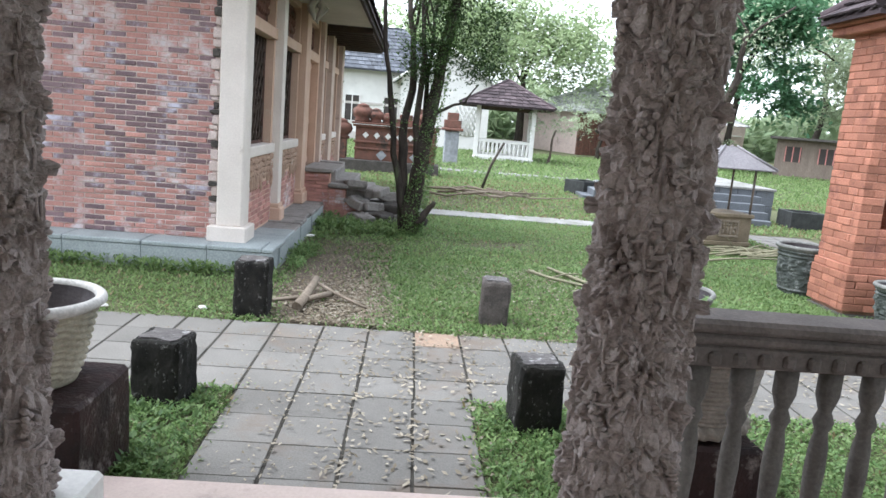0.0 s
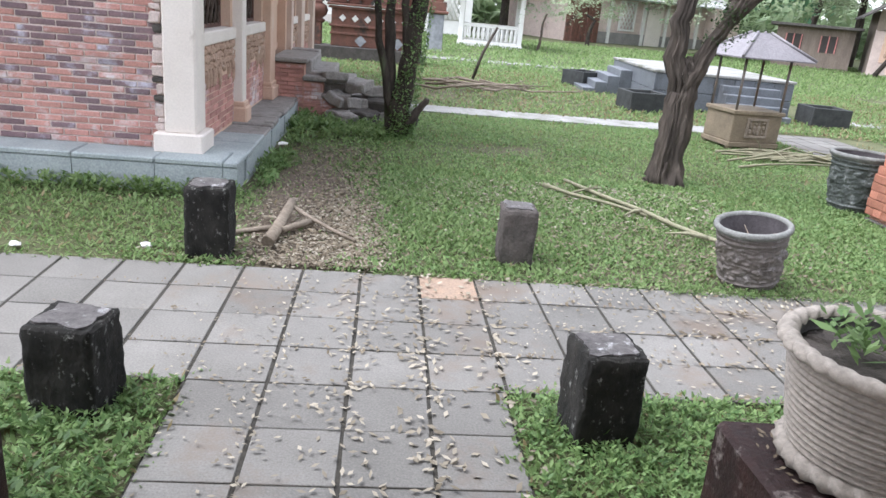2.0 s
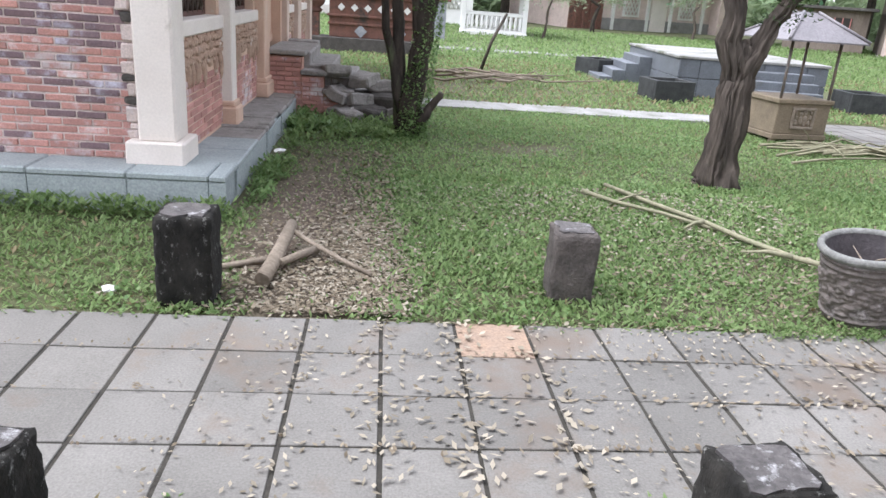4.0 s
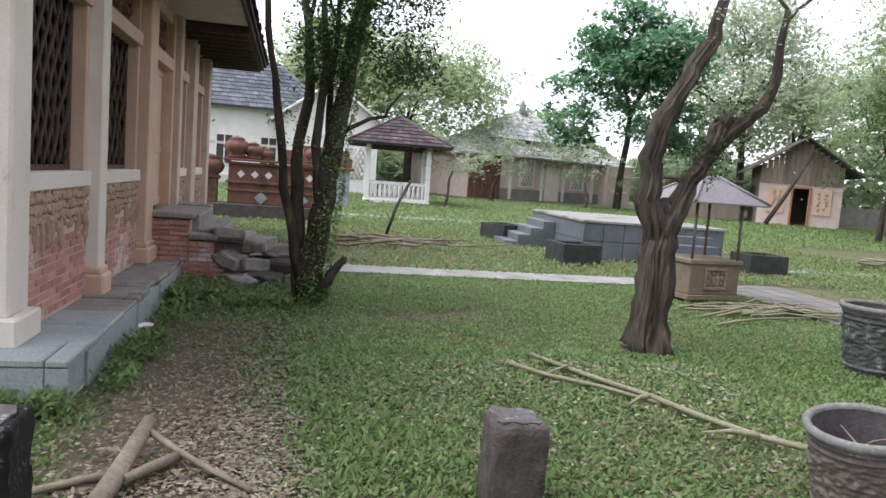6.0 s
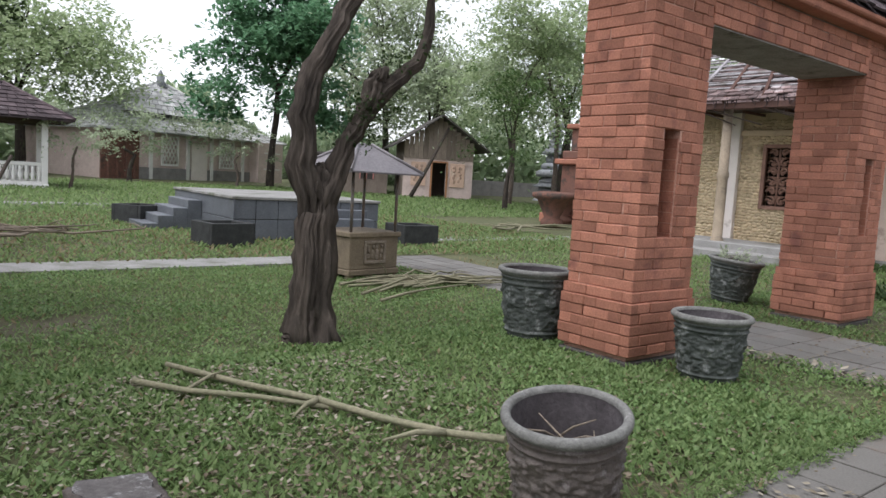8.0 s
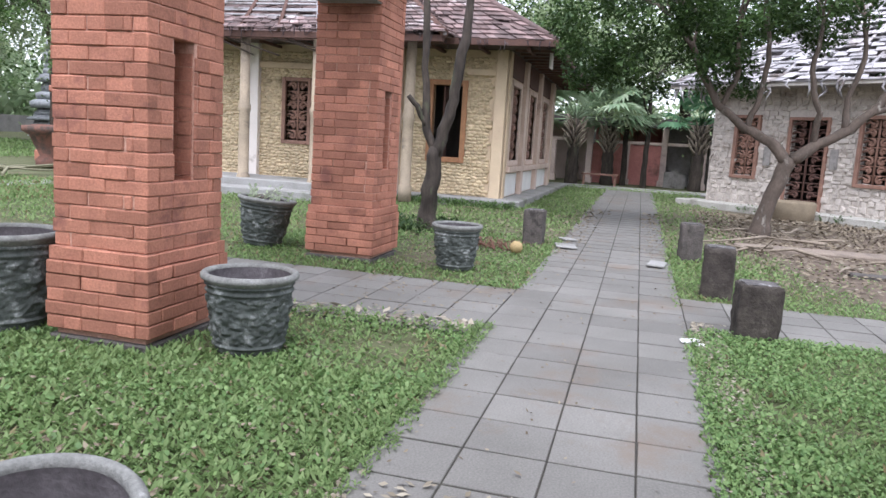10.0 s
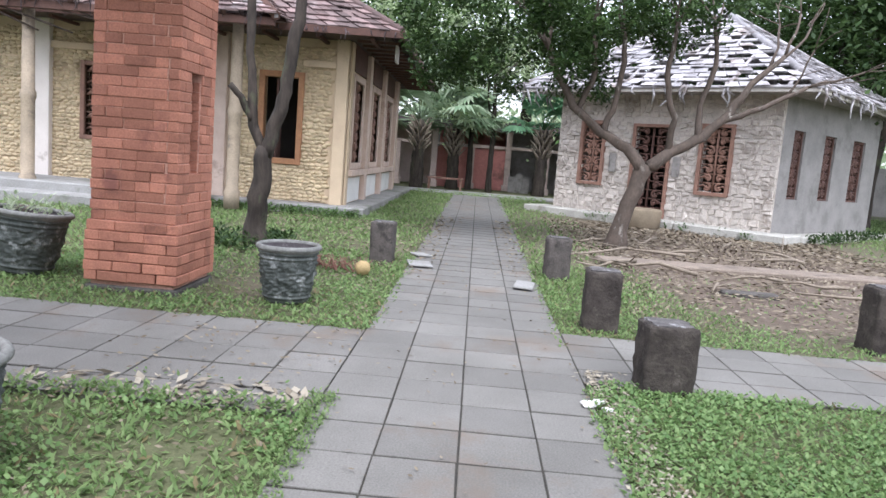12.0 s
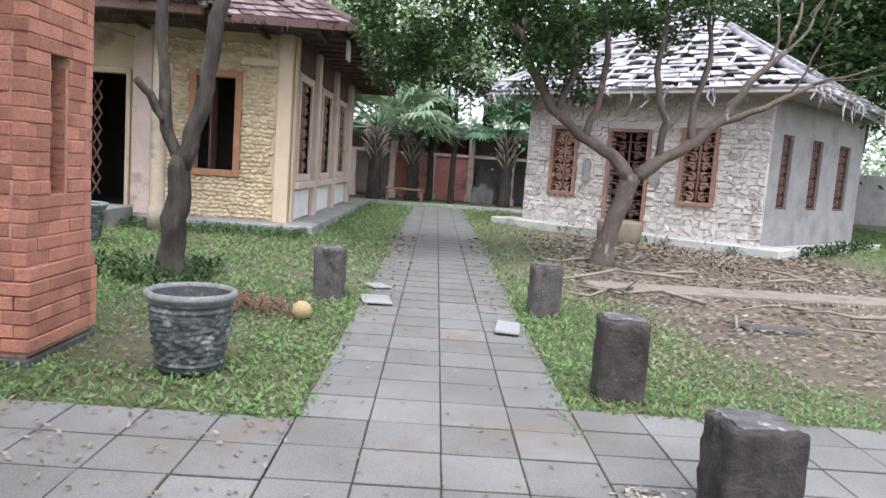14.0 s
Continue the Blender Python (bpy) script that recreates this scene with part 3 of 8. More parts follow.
def build_left_house():
    h = thing("brick_house", pose(0, 0, 0), "brick house with cream pillars, lattice windows and a wide tiled eave", "house", kind="")
    yf, xs, yend, top = 2.40, -0.92, 12.97, 3.62
    # plinth of blue-grey slabs
    pl = boxes("plinth", [(-8, 1.96, -0.2, -0.45, 5.0, 0.235), (-8, 5.0, -0.2, -0.49, 14.2, 0.235)], M_PLINTH, h, "blue-grey painted cement plinth", 0.012)
    x, k = -7.9, 0
    while x < -0.5:
        e = min(x + (0.62, 0.88, 0.74)[k % 3], -0.42)
        boxes("coping_slab", [(x + 0.003, 1.938, 0.225, e - 0.003, 2.42, 0.278 + rnd.uniform(0, 0.008))], M_PLINTH, pl, bevel=0.012)
        boxes("face_slab", [(x + 0.003, 1.945, -0.1, e - 0.003, 1.965, 0.222)], M_PLINTH, pl, bevel=0.004)
        x, k = e, k + 1
    y = 2.42
    while y < 6.7:
        boxes("paving_slab", [(-0.98, y, 0.22, -0.415 - rnd.uniform(0, 0.06), y + 0.55, 0.285 - rnd.uniform(0, 0.025))], M_STEP if rnd.random() < 0.6 else M_PLINTH, pl, bevel=0.014)
        boxes("face_slab", [(-0.46, y, -0.1, -0.425 - rnd.uniform(0, 0.02), y + 0.54, 0.215)], M_PLINTH, pl, bevel=0.004)
        y += 0.57
    # core of the walls; the room behind stays open so that the windows look into it
    for wall in ((-8, yf - 0.024, 0.23, -1.2, yf + 0.2, top), (-8, yend - 0.2, 0.23, xs, yend, top), (-8, yf + 0.2, 0.23, -7.8, yend - 0.2, top)):
        boxes("wall", [wall], M_MORTAR, h)
    # floor and inner wall coloured near-black to stand for the unlit room
    boxes("room_floor", [(-7.8, yf + 0.2, 0.23, xs - 0.17, yend - 0.2, 0.84)], M_ROOM_SHADE, h)
    boxes("room_wall", [(-4.2, yf + 0.25, 0.84, -4.0, yend - 0.25, top)], M_ROOM_SHADE, h)
    # corner column with its base; the brickwork has come away from it
    col = boxes("column", [(-1.17, 2.26, 0.45, -0.865, 2.62, top)], M_CREAM, h, "cream plastered corner column", 0.02)
    boxes("column_base", [(-1.26, 2.20, 0.27, -0.80, 2.68, 0.46)], M_CREAM, col, bevel=0.014)
    r = random.Random(3)
    z = 0.46
    while z < top - 0.1:
        s = r.uniform(0.035, 0.10)
        bm = bmesh.new()
        box(bm, -1.25 - r.uniform(0, 0.05), yf - 0.05 - r.uniform(0, 0.03), z, -1.165 - r.uniform(0.0, 0.035), yf + 0.06, z + s * 1.25, bevel=0.012)
        for v in bm.verts:
            v.co += Vector(noise.noise_vector(v.co * 19)) * 0.012
        part("broken_mortar_lump", bm, M_MORTAR if r.random() < 0.7 else M_STONE_DARK, col)
        z += s * 1.45
    # side wall bays: pilasters, low panels, windows, a doorway
    pil = [(4.22, 4.45), (6.38, 6.85), (8.78, 9.02), (10.35, 10.85), (12.6, 12.97)]
    for k, (a, b) in enumerate(pil):
        p = boxes("pilaster", [(xs - 0.1, a, 0.26, -0.80, b, top)], M_CREAM if k == 0 else M_PILASTER if k > 1 else M_PEACH, h, "cream plastered pilaster", 0.012)
        boxes("pilaster_base", [(xs - 0.1, a - 0.045, 0.26, -0.745, b + 0.045, 0.46)], M_PEACH, p, bevel=0.02)
        boxes("pilaster_neck", [(xs - 0.1, a - 0.02, 0.46, -0.775, b + 0.02, 0.52)], M_PEACH, p, bevel=0.012)
    bays = [(2.62, 4.22), (4.45, 6.38), (9.02, 10.35), (10.85, 12.6)]
    for n, (a, b) in enumerate(bays):
        w = thing("window_%d" % (n + 1), None, "dark lattice window over a carved panel")
        w.parent = h
        boxes("panel", [(xs - 0.18, a, 0.24, xs + 0.008, b, 1.25)], M_PEACH, w, "peach panel below the window")
        brick_course_wall(w, a + 0.02, b - 0.02, xs, 0.29, 0.93, 0.24, 0.066, 0.018, [M_BRICK_WALL], 0.012, 30 + n, axis="y", limit=60 if n < 2 else 0)
        bm = bmesh.new()
        relief_band(bm, a + 0.04, b - 0.04, 1.0, 1.23, xs + 0.012, 0.045, "y", n, 0.075)
        rr = random.Random(90 + n)
        for k in range(int((b - a) / 0.12)):
            c, ln = a + 0.1 + k * 0.12 + rr.uniform(-0.03, 0.03), rr.choice((0.03, 0.05, 0.12, 0.16))
            vs = bmesh.ops.create_icosphere(bm, subdivisions=2, radius=1.0)["verts"]
            bmesh.ops.transform(bm, matrix=Matrix.LocRotScale((xs + 0.015, c, 1.0 - ln * 0.6), None, (0.035, 0.032, ln)), verts=vs)
        tagged(part("carved_band", bm, M_CARVED, w, "peach carved foliage band with hanging drops"), kind="stuff")
        boxes("window_sill", [(xs - 0.18, a, 1.25, xs + 0.045, b, 1.385)], M_CREAM, w, bevel=0.012)
        fr = [(xs - 0.18, a, 1.385, xs, a + 0.13, 2.80), (xs - 0.18, b - 0.10, 1.385, xs, b, 2.80), (xs - 0.18, a, 2.80, xs + 0.03, b, 2.95),
              (xs - 0.18, a, 2.95, xs, a + 0.07, top), (xs - 0.18, b - 0.07, 2.95, xs, b, top), (xs - 0.18, a + 0.07, top - 0.1, xs, b - 0.07, top)]
        boxes("window_frame", fr, M_PEACH, w, bevel=0.006)
        boxes("inner_frame", [(xs - 0.15, a + 0.13, 1.385, xs - 0.11, a + 0.17, 2.80), (xs - 0.15, b - 0.15, 1.385, xs - 0.11, b - 0.10, 2.80), (xs - 0.15, a + 0.17, 1.385, xs - 0.11, b - 0.15, 1.43)], M_WOOD_DARKRED, w, bevel=0.004)
        lattice(w, a + 0.17, b - 0.15, 1.42, 2.80, xs - 0.13, 7, M_DARKWOOD, 0.02, "lattice", "y", True)
        bm = bmesh.new()
        box(bm, xs - 0.16, a + 0.07, 2.95, xs - 0.11, b - 0.07, top - 0.1)
        relief_band(bm, a + 0.1, b - 0.1, 2.98, 3.45, xs - 0.10, 0.04, "y", 50 + n, 0.12)
        part("carved_transom", bm, M_TERRACOTTA, w, "dark carved transom panel")
    d = thing("door_1", None, "doorway with a peach frame and carved transom")
    d.parent = h
    a, b = 6.85, 8.78
    boxes("door_frame", [(xs - 0.18, a, 0.24, xs + 0.03, a + 0.22, top), (xs - 0.18, b - 0.14, 0.24, xs + 0.03, b, top), (xs - 0.18, a + 0.22, 2.80, xs + 0.03, b - 0.14, 2.97), (xs - 0.18, a + 0.22, top - 0.15, xs, b - 0.14, top)], M_PEACH, d, bevel=0.008)
    boxes("door_leaf", [(xs - 0.16, a + 0.22, 0.84, xs - 0.12, b - 0.14, 2.80)], M_PEACH, d, "closed peach door leaf")
    for z0 in (0.86, 1.6, 2.68):
        boxes("door_rail", [(xs - 0.12, a + 0.22, z0, xs - 0.105, b - 0.14, z0 + 0.1)], M_PEACH, d, bevel=0.004)
    bm = bmesh.new()
    box(bm, xs - 0.16, a + 0.22, 2.97, xs - 0.11, b - 0.14, top - 0.15)
    relief_band(bm, a + 0.25, b - 0.2, 3.0, 3.45, xs - 0.10, 0.04, "y", 77, 0.12)
    part("carved_transom", bm, M_TERRACOTTA, d)
    # eave: pale soffit that has fallen away at the far end, rafters, fascia, tiled roof
    boxes("soffit", [(-8, 1.35, 3.62, 0.12, 9.0, 3.68)], M_SOFFIT, h, "pale stained soffit boards")
    for k in range(11):
        boxes("rafter", [(-1.1, 9.15 + k * 0.45, 3.50, 0.12, 9.22 + k * 0.45, 3.62)], M_DARKWOOD, h, bevel=0.006)
    for k in range(5):
        boxes("batten", [(-0.9 + k * 0.24, 9.0, 3.63, -0.86 + k * 0.24, 14.0, 3.66)], M_WOOD_DARKRED, h)
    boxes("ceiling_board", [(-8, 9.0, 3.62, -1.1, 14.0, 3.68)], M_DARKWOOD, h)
    hip_roof(h, -8.6, 1.25, 0.22, 14.1, 3.70, 5.9, 4.2, M_ROOF_BROWN, M_ROOF_BROWN, 0.26, 0.3, 5)
    for k, f in enumerate(((0.12, 1.3, 3.58, 0.17, 14.05, 3.74), (-8, 1.3, 3.58, 0.12, 1.35, 3.74), (-8, 14.0, 3.58, 0.12, 14.05, 3.74))):
        boxes("fascia", [f], M_ROOF_BROWN, h)
    for i in range(5):
        bm = bmesh.new()
        tube(bm, [(-0.6 + rnd.uniform(-.1, .1), 5.6 + i * 0.12, 3.62), (-0.6 + rnd.uniform(-.15, .15), 5.6 + i * 0.12, 3.48), (-0.6, 5.6 + i * 0.12 + rnd.uniform(-.1, .1), 3.28)], [0.05, 0.06, 0.02], 5, 0.5, i)
        part("soffit_scrap", bm, M_SOFFIT, h, "peeling strip of soffit board")
    # front bricks last
    brick_course_wall(h, -7.9, -1.245, yf, 0.28, top, 0.235, 0.0625, 0.035, [M_BRICK_WALL, M_BRICK_DARK], 0.014, 4, limit=300,
                      keep=lambda x, z: -2.8 < x and z < 2.4, dark=lambda x, z: 0.55 if 1.1 < z < 2.1 else 0.2)
    # stairs with stepped brick cheeks, broken at the edge
    s = thing("house_stairs", pose(0, 0, 0), "broken cement stairs with stepped brick side walls", "stairs")
    for i, (xa, xb, zt) in enumerate(((-0.93, -0.30, 0.84), (-0.30, 0.02, 0.68), (0.02, 0.34, 0.51), (0.34, 0.66, 0.34), (0.66, 0.98, 0.17))):
        bm = bmesh.new()
        box(bm, xa, 7.12, -0.1, xb + 0.03, 8.9, zt, bevel=0.02)
        for v in bm.verts:
            v.co += Vector(noise.noise_vector(v.co * 4)) * 0.02
        part("step", bm, M_STEP, s)
    for y0 in (6.84, 8.9):
        ch = boxes("cheek_wall", [(-0.92, y0 + 0.03, -0.1, -0.36, y0 + 0.27, 0.78), (-0.36, y0 + 0.03, -0.1, -0.06, y0 + 0.27, 0.52), (-0.06, y0 + 0.03, -0.1, 0.30, y0 + 0.27, 0.3)], M_MORTAR_RED, s, "red brick stepped side wall")
        for xa, xb, zt in ((-0.93, -0.36, 0.80), (-0.36, -0.06, 0.54), (-0.06, 0.32, 0.3)):
            brick_course_wall(ch, xa, xb, y0 + 0.02, 0.0, zt, 0.22, 0.064, 0.02, [M_BRICK_WALL], 0.01, 11, limit=60)
            boxes("coping", [(xa - 0.02, y0 - 0.04, zt, xb + 0.05, y0 + 0.32, zt + 0.07)], M_STEP, ch, bevel=0.015)
    for x, y, z, rx, rz, sx in ((0.55, 6.75, 0.10, 12, 20, 0.5), (0.95, 6.9, 0.08, -9, 70, 0.42), (0.85, 6.95, 0.26, 16, -15, 0.5), (1.15, 7.2, 0.12, 5, 40, 0.55), (0.75, 7.15, 0.42, -8, 5, 0.45), (0.25, 6.72, 0.09, 6, -25, 0.4), (0.42, 6.86, 0.24, -14, 35, 0.36), (0.18, 6.84, 0.30, 20, 60, 0.3), (0.62, 6.62, 0.07, 0, -40, 0.3), (1.25, 6.78, 0.07, 9, 10, 0.34), (0.5, 7.05, 0.5, 10, -30, 0.34), (0.1, 7.0, 0.62, -10, 15, 0.36), (0.35, 6.45, 0.06, 4, 50, 0.26)):
        q = thing("rubble_block", pose(x, y, z, rx, 0, rz), "loose broken cement block beside the stairs", "rubble", "broken blocks by the stairs")
        bm = bmesh.new()
        box(bm, -sx / 2, -0.16, -0.08, sx / 2, 0.16, 0.08, bevel=0.02)
        bmesh.ops.subdivide_edges(bm, edges=bm.edges[:], cuts=2, use_grid_fill=True)
        for v in bm.verts:
            v.co += Vector(noise.noise_vector(v.co * 5 + Vector((x * 9, y, 0)))) * 0.045
        part("block", bm, M_STEP if rnd.random() < 0.75 else M_STONE_DARK, q)


build_left_house()

# ---- porch where the walk begins ----


def build_porch():
    top = 0.22
    ob = boxes("porch_floor", [(-7, -9.0, -0.2, 4.6, -3.26, top)], M_PORCH, bevel=0.012)
    tagged(ob, "worn pinkish cement porch floor with a chipped edge", "floor", kind="structure")
    ob = boxes("wall_south", [(-7, -9.2, -0.2, 4.6, -9.0, 3.9)], M_CREAM)
    tagged(ob, "plain cream wall behind the porch", "wall", kind="structure")
    # never in view; added, with its edge set, to shade posts and near pavers
    ob = boxes("ceiling", [(-7, -9.2, 3.9, 4.9, -3.1, 4.0)], M_SOFFIT)
    tagged(ob, "unseen porch ceiling added to shade the posts and pavers", "ceiling", kind="structure")
    leaves, grapes = [], []
    for k in range(4):
        r = random.Random(300 + k)
        bm = bmesh.new()
        n = 20
        mid = bm.verts.new((0, 0, 0.030))
        ring = []
        for j in range(n):
            a = 2 * math.pi * j / n
            lobe = 0.62 + 0.38 * abs(math.cos(a * 2.5)) + r.uniform(-0.1, 0.1)
            inner = bm.verts.new((0.026 * lobe * math.cos(a), 0.026 * lobe * math.sin(a), 0.022 + r.uniform(-0.004, 0.012)))
            outer = bm.verts.new((0.048 * lobe * math.cos(a), 0.048 * lobe * math.sin(a), 0.012 + r.uniform(-0.006, 0.016)))
            foot = bm.verts.new((0.041 * lobe * math.cos(a), 0.041 * lobe * math.sin(a), -0.012))
            ring.append((inner, outer, foot))
        for j in range(n):
            p, q = ring[j], ring[(j + 1) % n]
            bm.faces.new((mid, p[0], q[0]))
            bm.faces.new((p[0], p[1], q[1], q[0]))
            bm.faces.new((p[1], p[2], q[2], q[1]))
        me = bpy.data.meshes.new("vine_leaf")
        bm.to_mesh(me)
        bm.free()
        me.materials.append(M_CRACK)
        leaves.append(me)
        bm = bmesh.new()
        for j in range(15):
            f = j / 14
            w = 0.036 * (1 - 0.75 * f)
            bmesh.ops.create_icosphere(bm, subdivisions=1, radius=0.0125, matrix=pose(r.uniform(-w, w), 0.04 - 0.09 * f, 0.008 + r.uniform(0, 0.012)))
        for f in bm.faces:
            f.smooth = True
        me = bpy.data.meshes.new("fruit_relief")
        bm.to_mesh(me)
        bm.free()
        me.materials.append(M_CRACK)
        grapes.append(me)
    for cx, cy, ph in ((1.736, -4.366, 0.0), (-0.071, -4.366, 3.3)):
        p = thing("vine_post", pose(cx, cy, top), "grey cement porch post covered in grapevine relief", "post", "porch posts")

        def rad(z):
            return 0.153 - 0.014 * (z + top - 1.2)
        # crusted grapevine relief: raised leaf scales parted by deep crevices
        nz, na = 460, 170
        vs, k = [], 1 / 0.031
        for iz in range(nz + 1):
            z = 0.1 + 2.75 * iz / nz
            for ia in range(na):
                a = 2 * math.pi * ia / na
                q = Vector((math.cos(a) * 0.16, math.sin(a) * 0.16, z * 0.7)) * k + Vector((ph * 7, 0, 0))
                q += Vector(noise.noise_vector(q * 0.5)) * 0.9
                dist, pts = noise.voronoi(q)
                edge = min(1.0, (dist[1] - dist[0]) * 5.0)
                turn = pts[0].x * 9.1 + pts[0].z * 5.3
                tip = (q - pts[0]).dot(Vector((-math.sin(a) * math.cos(turn), math.cos(a) * math.cos(turn), math.sin(turn))))
                lift = edge * (0.013 + 0.010 * math.sin(turn * 1.7) + 0.020 * max(-0.5, min(0.7, tip))) + 0.003 * noise.noise(q * 2.5)
                rr = rad(z) - 0.010 + lift
                vs.append((rr * math.cos(a), rr * math.sin(a), z))
        fs = [(iz * na + ia, iz * na + (ia + 1) % na, (iz + 1) * na + (ia + 1) % na, (iz + 1) * na + ia) for iz in range(nz) for ia in range(na)]
        raw("shaft", vs, fs, M_CRACK, p)
        bm = bmesh.new()
        lathe(bm, [(rad(2.8), 2.8), (rad(3.68), 3.68)], 32)
        part("upper_shaft", bm, M_BARK_POST, p)
        r = random.Random(int(ph * 10) + 5)

        def on_shaft(z, a, spin, size):
            return pose(0, 0, z, 0, 0, math.degrees(a)) @ pose(rad(z) - 0.002, 0, 0) @ Matrix(((0, 0, 1, 0), (1, 0, 0, 0), (0, 1, 0, 0), (0, 0, 0, 1))) @ pose(0, 0, 0, 0, 0, spin) @ Matrix.Diagonal((size, size, r.uniform(1.0, 1.55), 1))
        for j in range(40):
            z = 0.12 + 2.45 * (j + r.random()) / 40
            piece("vine_leaf", leaves[r.randrange(4)], p, on_shaft(z, j * 2.39996 + r.gauss(0, 0.25), r.uniform(0, 360), r.uniform(0.45, 0.7)))
        for j in range(30):
            z = 0.12 + 2.45 * (j + r.random()) / 30
            piece("fruit_relief", grapes[r.randrange(4)], p, on_shaft(z, j * 2.39996 + 1.3 + r.gauss(0, 0.35), r.gauss(0, 25), r.uniform(0.6, 1.05)))
        bm = bmesh.new()
        for j in range(190):
            z, a, turn = r.uniform(0.15, 3.3), r.uniform(0, 6.28), r.choice((-1, 1))
            pts = []
            for q in range(8):
                b = q * 0.55
                rr2 = 0.055 * (1 - 0.09 * q)
                aa, zz = a + turn * rr2 * math.cos(b) / 0.17 + 0.12 * q * turn, z + rr2 * math.sin(b) + 0.012 * q
                pts.append((math.cos(aa) * (rad(zz) + 0.002), math.sin(aa) * (rad(zz) + 0.002), zz))
            tube(bm, pts, [0.0055] * 7 + [0.003], 5)
        tagged(part("tendril", bm, M_CRACK, p), kind="stuff")
        boxes("base_block", [(-0.25, -0.24, 0, 0.225, 0.26, 0.48) if cx < 0 else (-0.22, -0.22, 0, 0.22, 0.22, 0.16)], M_WHITE, p, "white painted base block", 0.015)
    # balustrade on the open side
    b = thing("porch_balustrade", pose(0, 0, 0), "dark cement balustrade with pale turned balusters", "balustrade")
    y = -3.86
    bm = bmesh.new()
    box(bm, 1.86, y - 0.10, 1.25, 4.5, y + 0.10, 1.30, bevel=0.015)
    box(bm, 1.86, y - 0.085, 1.205, 4.5, y + 0.085, 1.245, bevel=0.012)
    box(bm, 1.86, y - 0.065, 1.12, 4.5, y + 0.065, 1.20, bevel=0.008)
    x = 1.89
    while x < 4.4:
        box(bm, x, y - 0.082, 1.13, x + 0.045, y + 0.082, 1.18, bevel=0.01)
        x += 0.09
    part("handrail", bm, M_RAIL, b, "dark moulded handrail")
    boxes("bottom_rail", [(2.05, y - 0.07, top, 4.5, y + 0.07, top + 0.1)], M_RAIL, b, bevel=0.01)
    prof = [(a * 0.8, b) for a, b in ((0.05, 0.0), (0.05, 0.06), (0.03, 0.08), (0.045, 0.11), (0.03, 0.14), (0.034, 0.2), (0.046, 0.4), (0.042, 0.5), (0.03, 0.56), (0.048, 0.6), (0.03, 0.64), (0.052, 0.70), (0.052, 0.80))]
    bm = bmesh.new()
    lathe(bm, prof, 14)
    first = part("baluster", bm, M_BALUSTER, b, m=pose(2.16, y, top + 0.1))
    for i in range(1, 15):
        piece("baluster", first.data, b, pose(2.16 + 0.165 * i, y, top + 0.1))


build_porch()

# ---- paved walks ----
PAVED = []


def tile_walk(name, x0, y0, nx, ny, label, near, odd=None, seed=1, w=None, h=None):
    """Square pavers on a bed, each its own object where the camera passes, one mesh beyond."""
    r = random.Random(seed)
    bm = bmesh.new()
    w, h = w or T, h or T
    n = max(2, int(nx * w / 1.6))
    for i in range(n):
        for j in range(max(1, int(ny * h / 1.6))):
            m2 = max(1, int(ny * h / 1.6))
            xa, xb = x0 + nx * w * i / n, x0 + nx * w * (i + 1) / n
            ya, yb = y0 + ny * h * j / m2, y0 + ny * h * (j + 1) / m2
            bm.faces.new([bm.verts.new((x, y, gz(x, y) - 0.006)) for x, y in ((xa, ya), (xb, ya), (xb, yb), (xa, yb))])
    bmesh.ops.remove_doubles(bm, verts=bm.verts[:], dist=0.001)
    bed = tagged(part(name, bm, M_BED), label, "path", kind="structure")
    PAVED.append((bed, x0, y0, nx, ny, near, odd, r, w, h))


tile_walk("pavement_walk", -8.068, -1.6, 91, 4, "grey square concrete pavers with dark leafy joints", (-2.4, 13.2), {(23, 3): 1}, 1, 0.4034, 0.4)
tile_walk("pavement_porch", 0.0, -3.26 + 0.06, 4, 4, "grey square concrete pavers with dark leafy joints", (-9, 99), None, 2)
tile_walk("pavement_cross", 8.05, 0.004, 4, 22, "grey square concrete pavers with dark leafy joints", (-9, 99), None, 3)
tile_walk("pavement_strip", 7.69, 0.004, 1, 9, "old grey paver row strewn with dead leaves", (-9, 99), None, 5, 0.355, 0.4)
tile_walk("pavement_side", 8.7, -7.2, 4, 14, "grey square concrete pavers with dark leafy joints", (-9, 99), None, 4, 0.35, 0.4)


def cement_strip(name, pts, wide, label):
    bm = bmesh.new()
    prev = None
    for (x, y), (dx, dy) in pts:
        a, b = bm.verts.new((x, y, gz(x, y) + 0.02)), bm.verts.new((x + dx * wide, y + dy * wide, gz(x, y) + 0.02))
        if prev:
            bm.faces.new((prev[0], a, b, prev[1]))
        prev = (a, b)
    g = bmesh.ops.extrude_face_region(bm, geom=bm.faces[:])
    bmesh.ops.translate(bm, vec=(0, 0, -0.1), verts=[v for v in g["geom"] if isinstance(v, bmesh.types.BMVert)])
    tagged(part(name, bm, M_OLDTILE), label, "path", kind="structure")


cement_strip("pavement_garden", [((x, 8.2), (0, 1)) for x in np.arange(-0.3, 8.06, 0.6)], 0.85, "pale cracked cement garden path with grassy edges")
cement_strip("pavement_far", [((x, 20.5), (0.05, 1)) for x in np.arange(1.0, 9.1, 1.0)], 1.1, "pale cracked cement garden path with grassy edges")
cement_strip("pavement_right", [((x, 10.9 - 0.05 * (x - 11)), (0, 1)) for x in np.arange(11.2, 19, 1.0)], 0.8, "pale cracked cement garden path with grassy edges")
cement_strip("pavement_end", [((29.0, y), (1, 0)) for y in np.arange(-14, 15, 1.0)], 2.0, "pale cracked cement garden path with grassy edges")

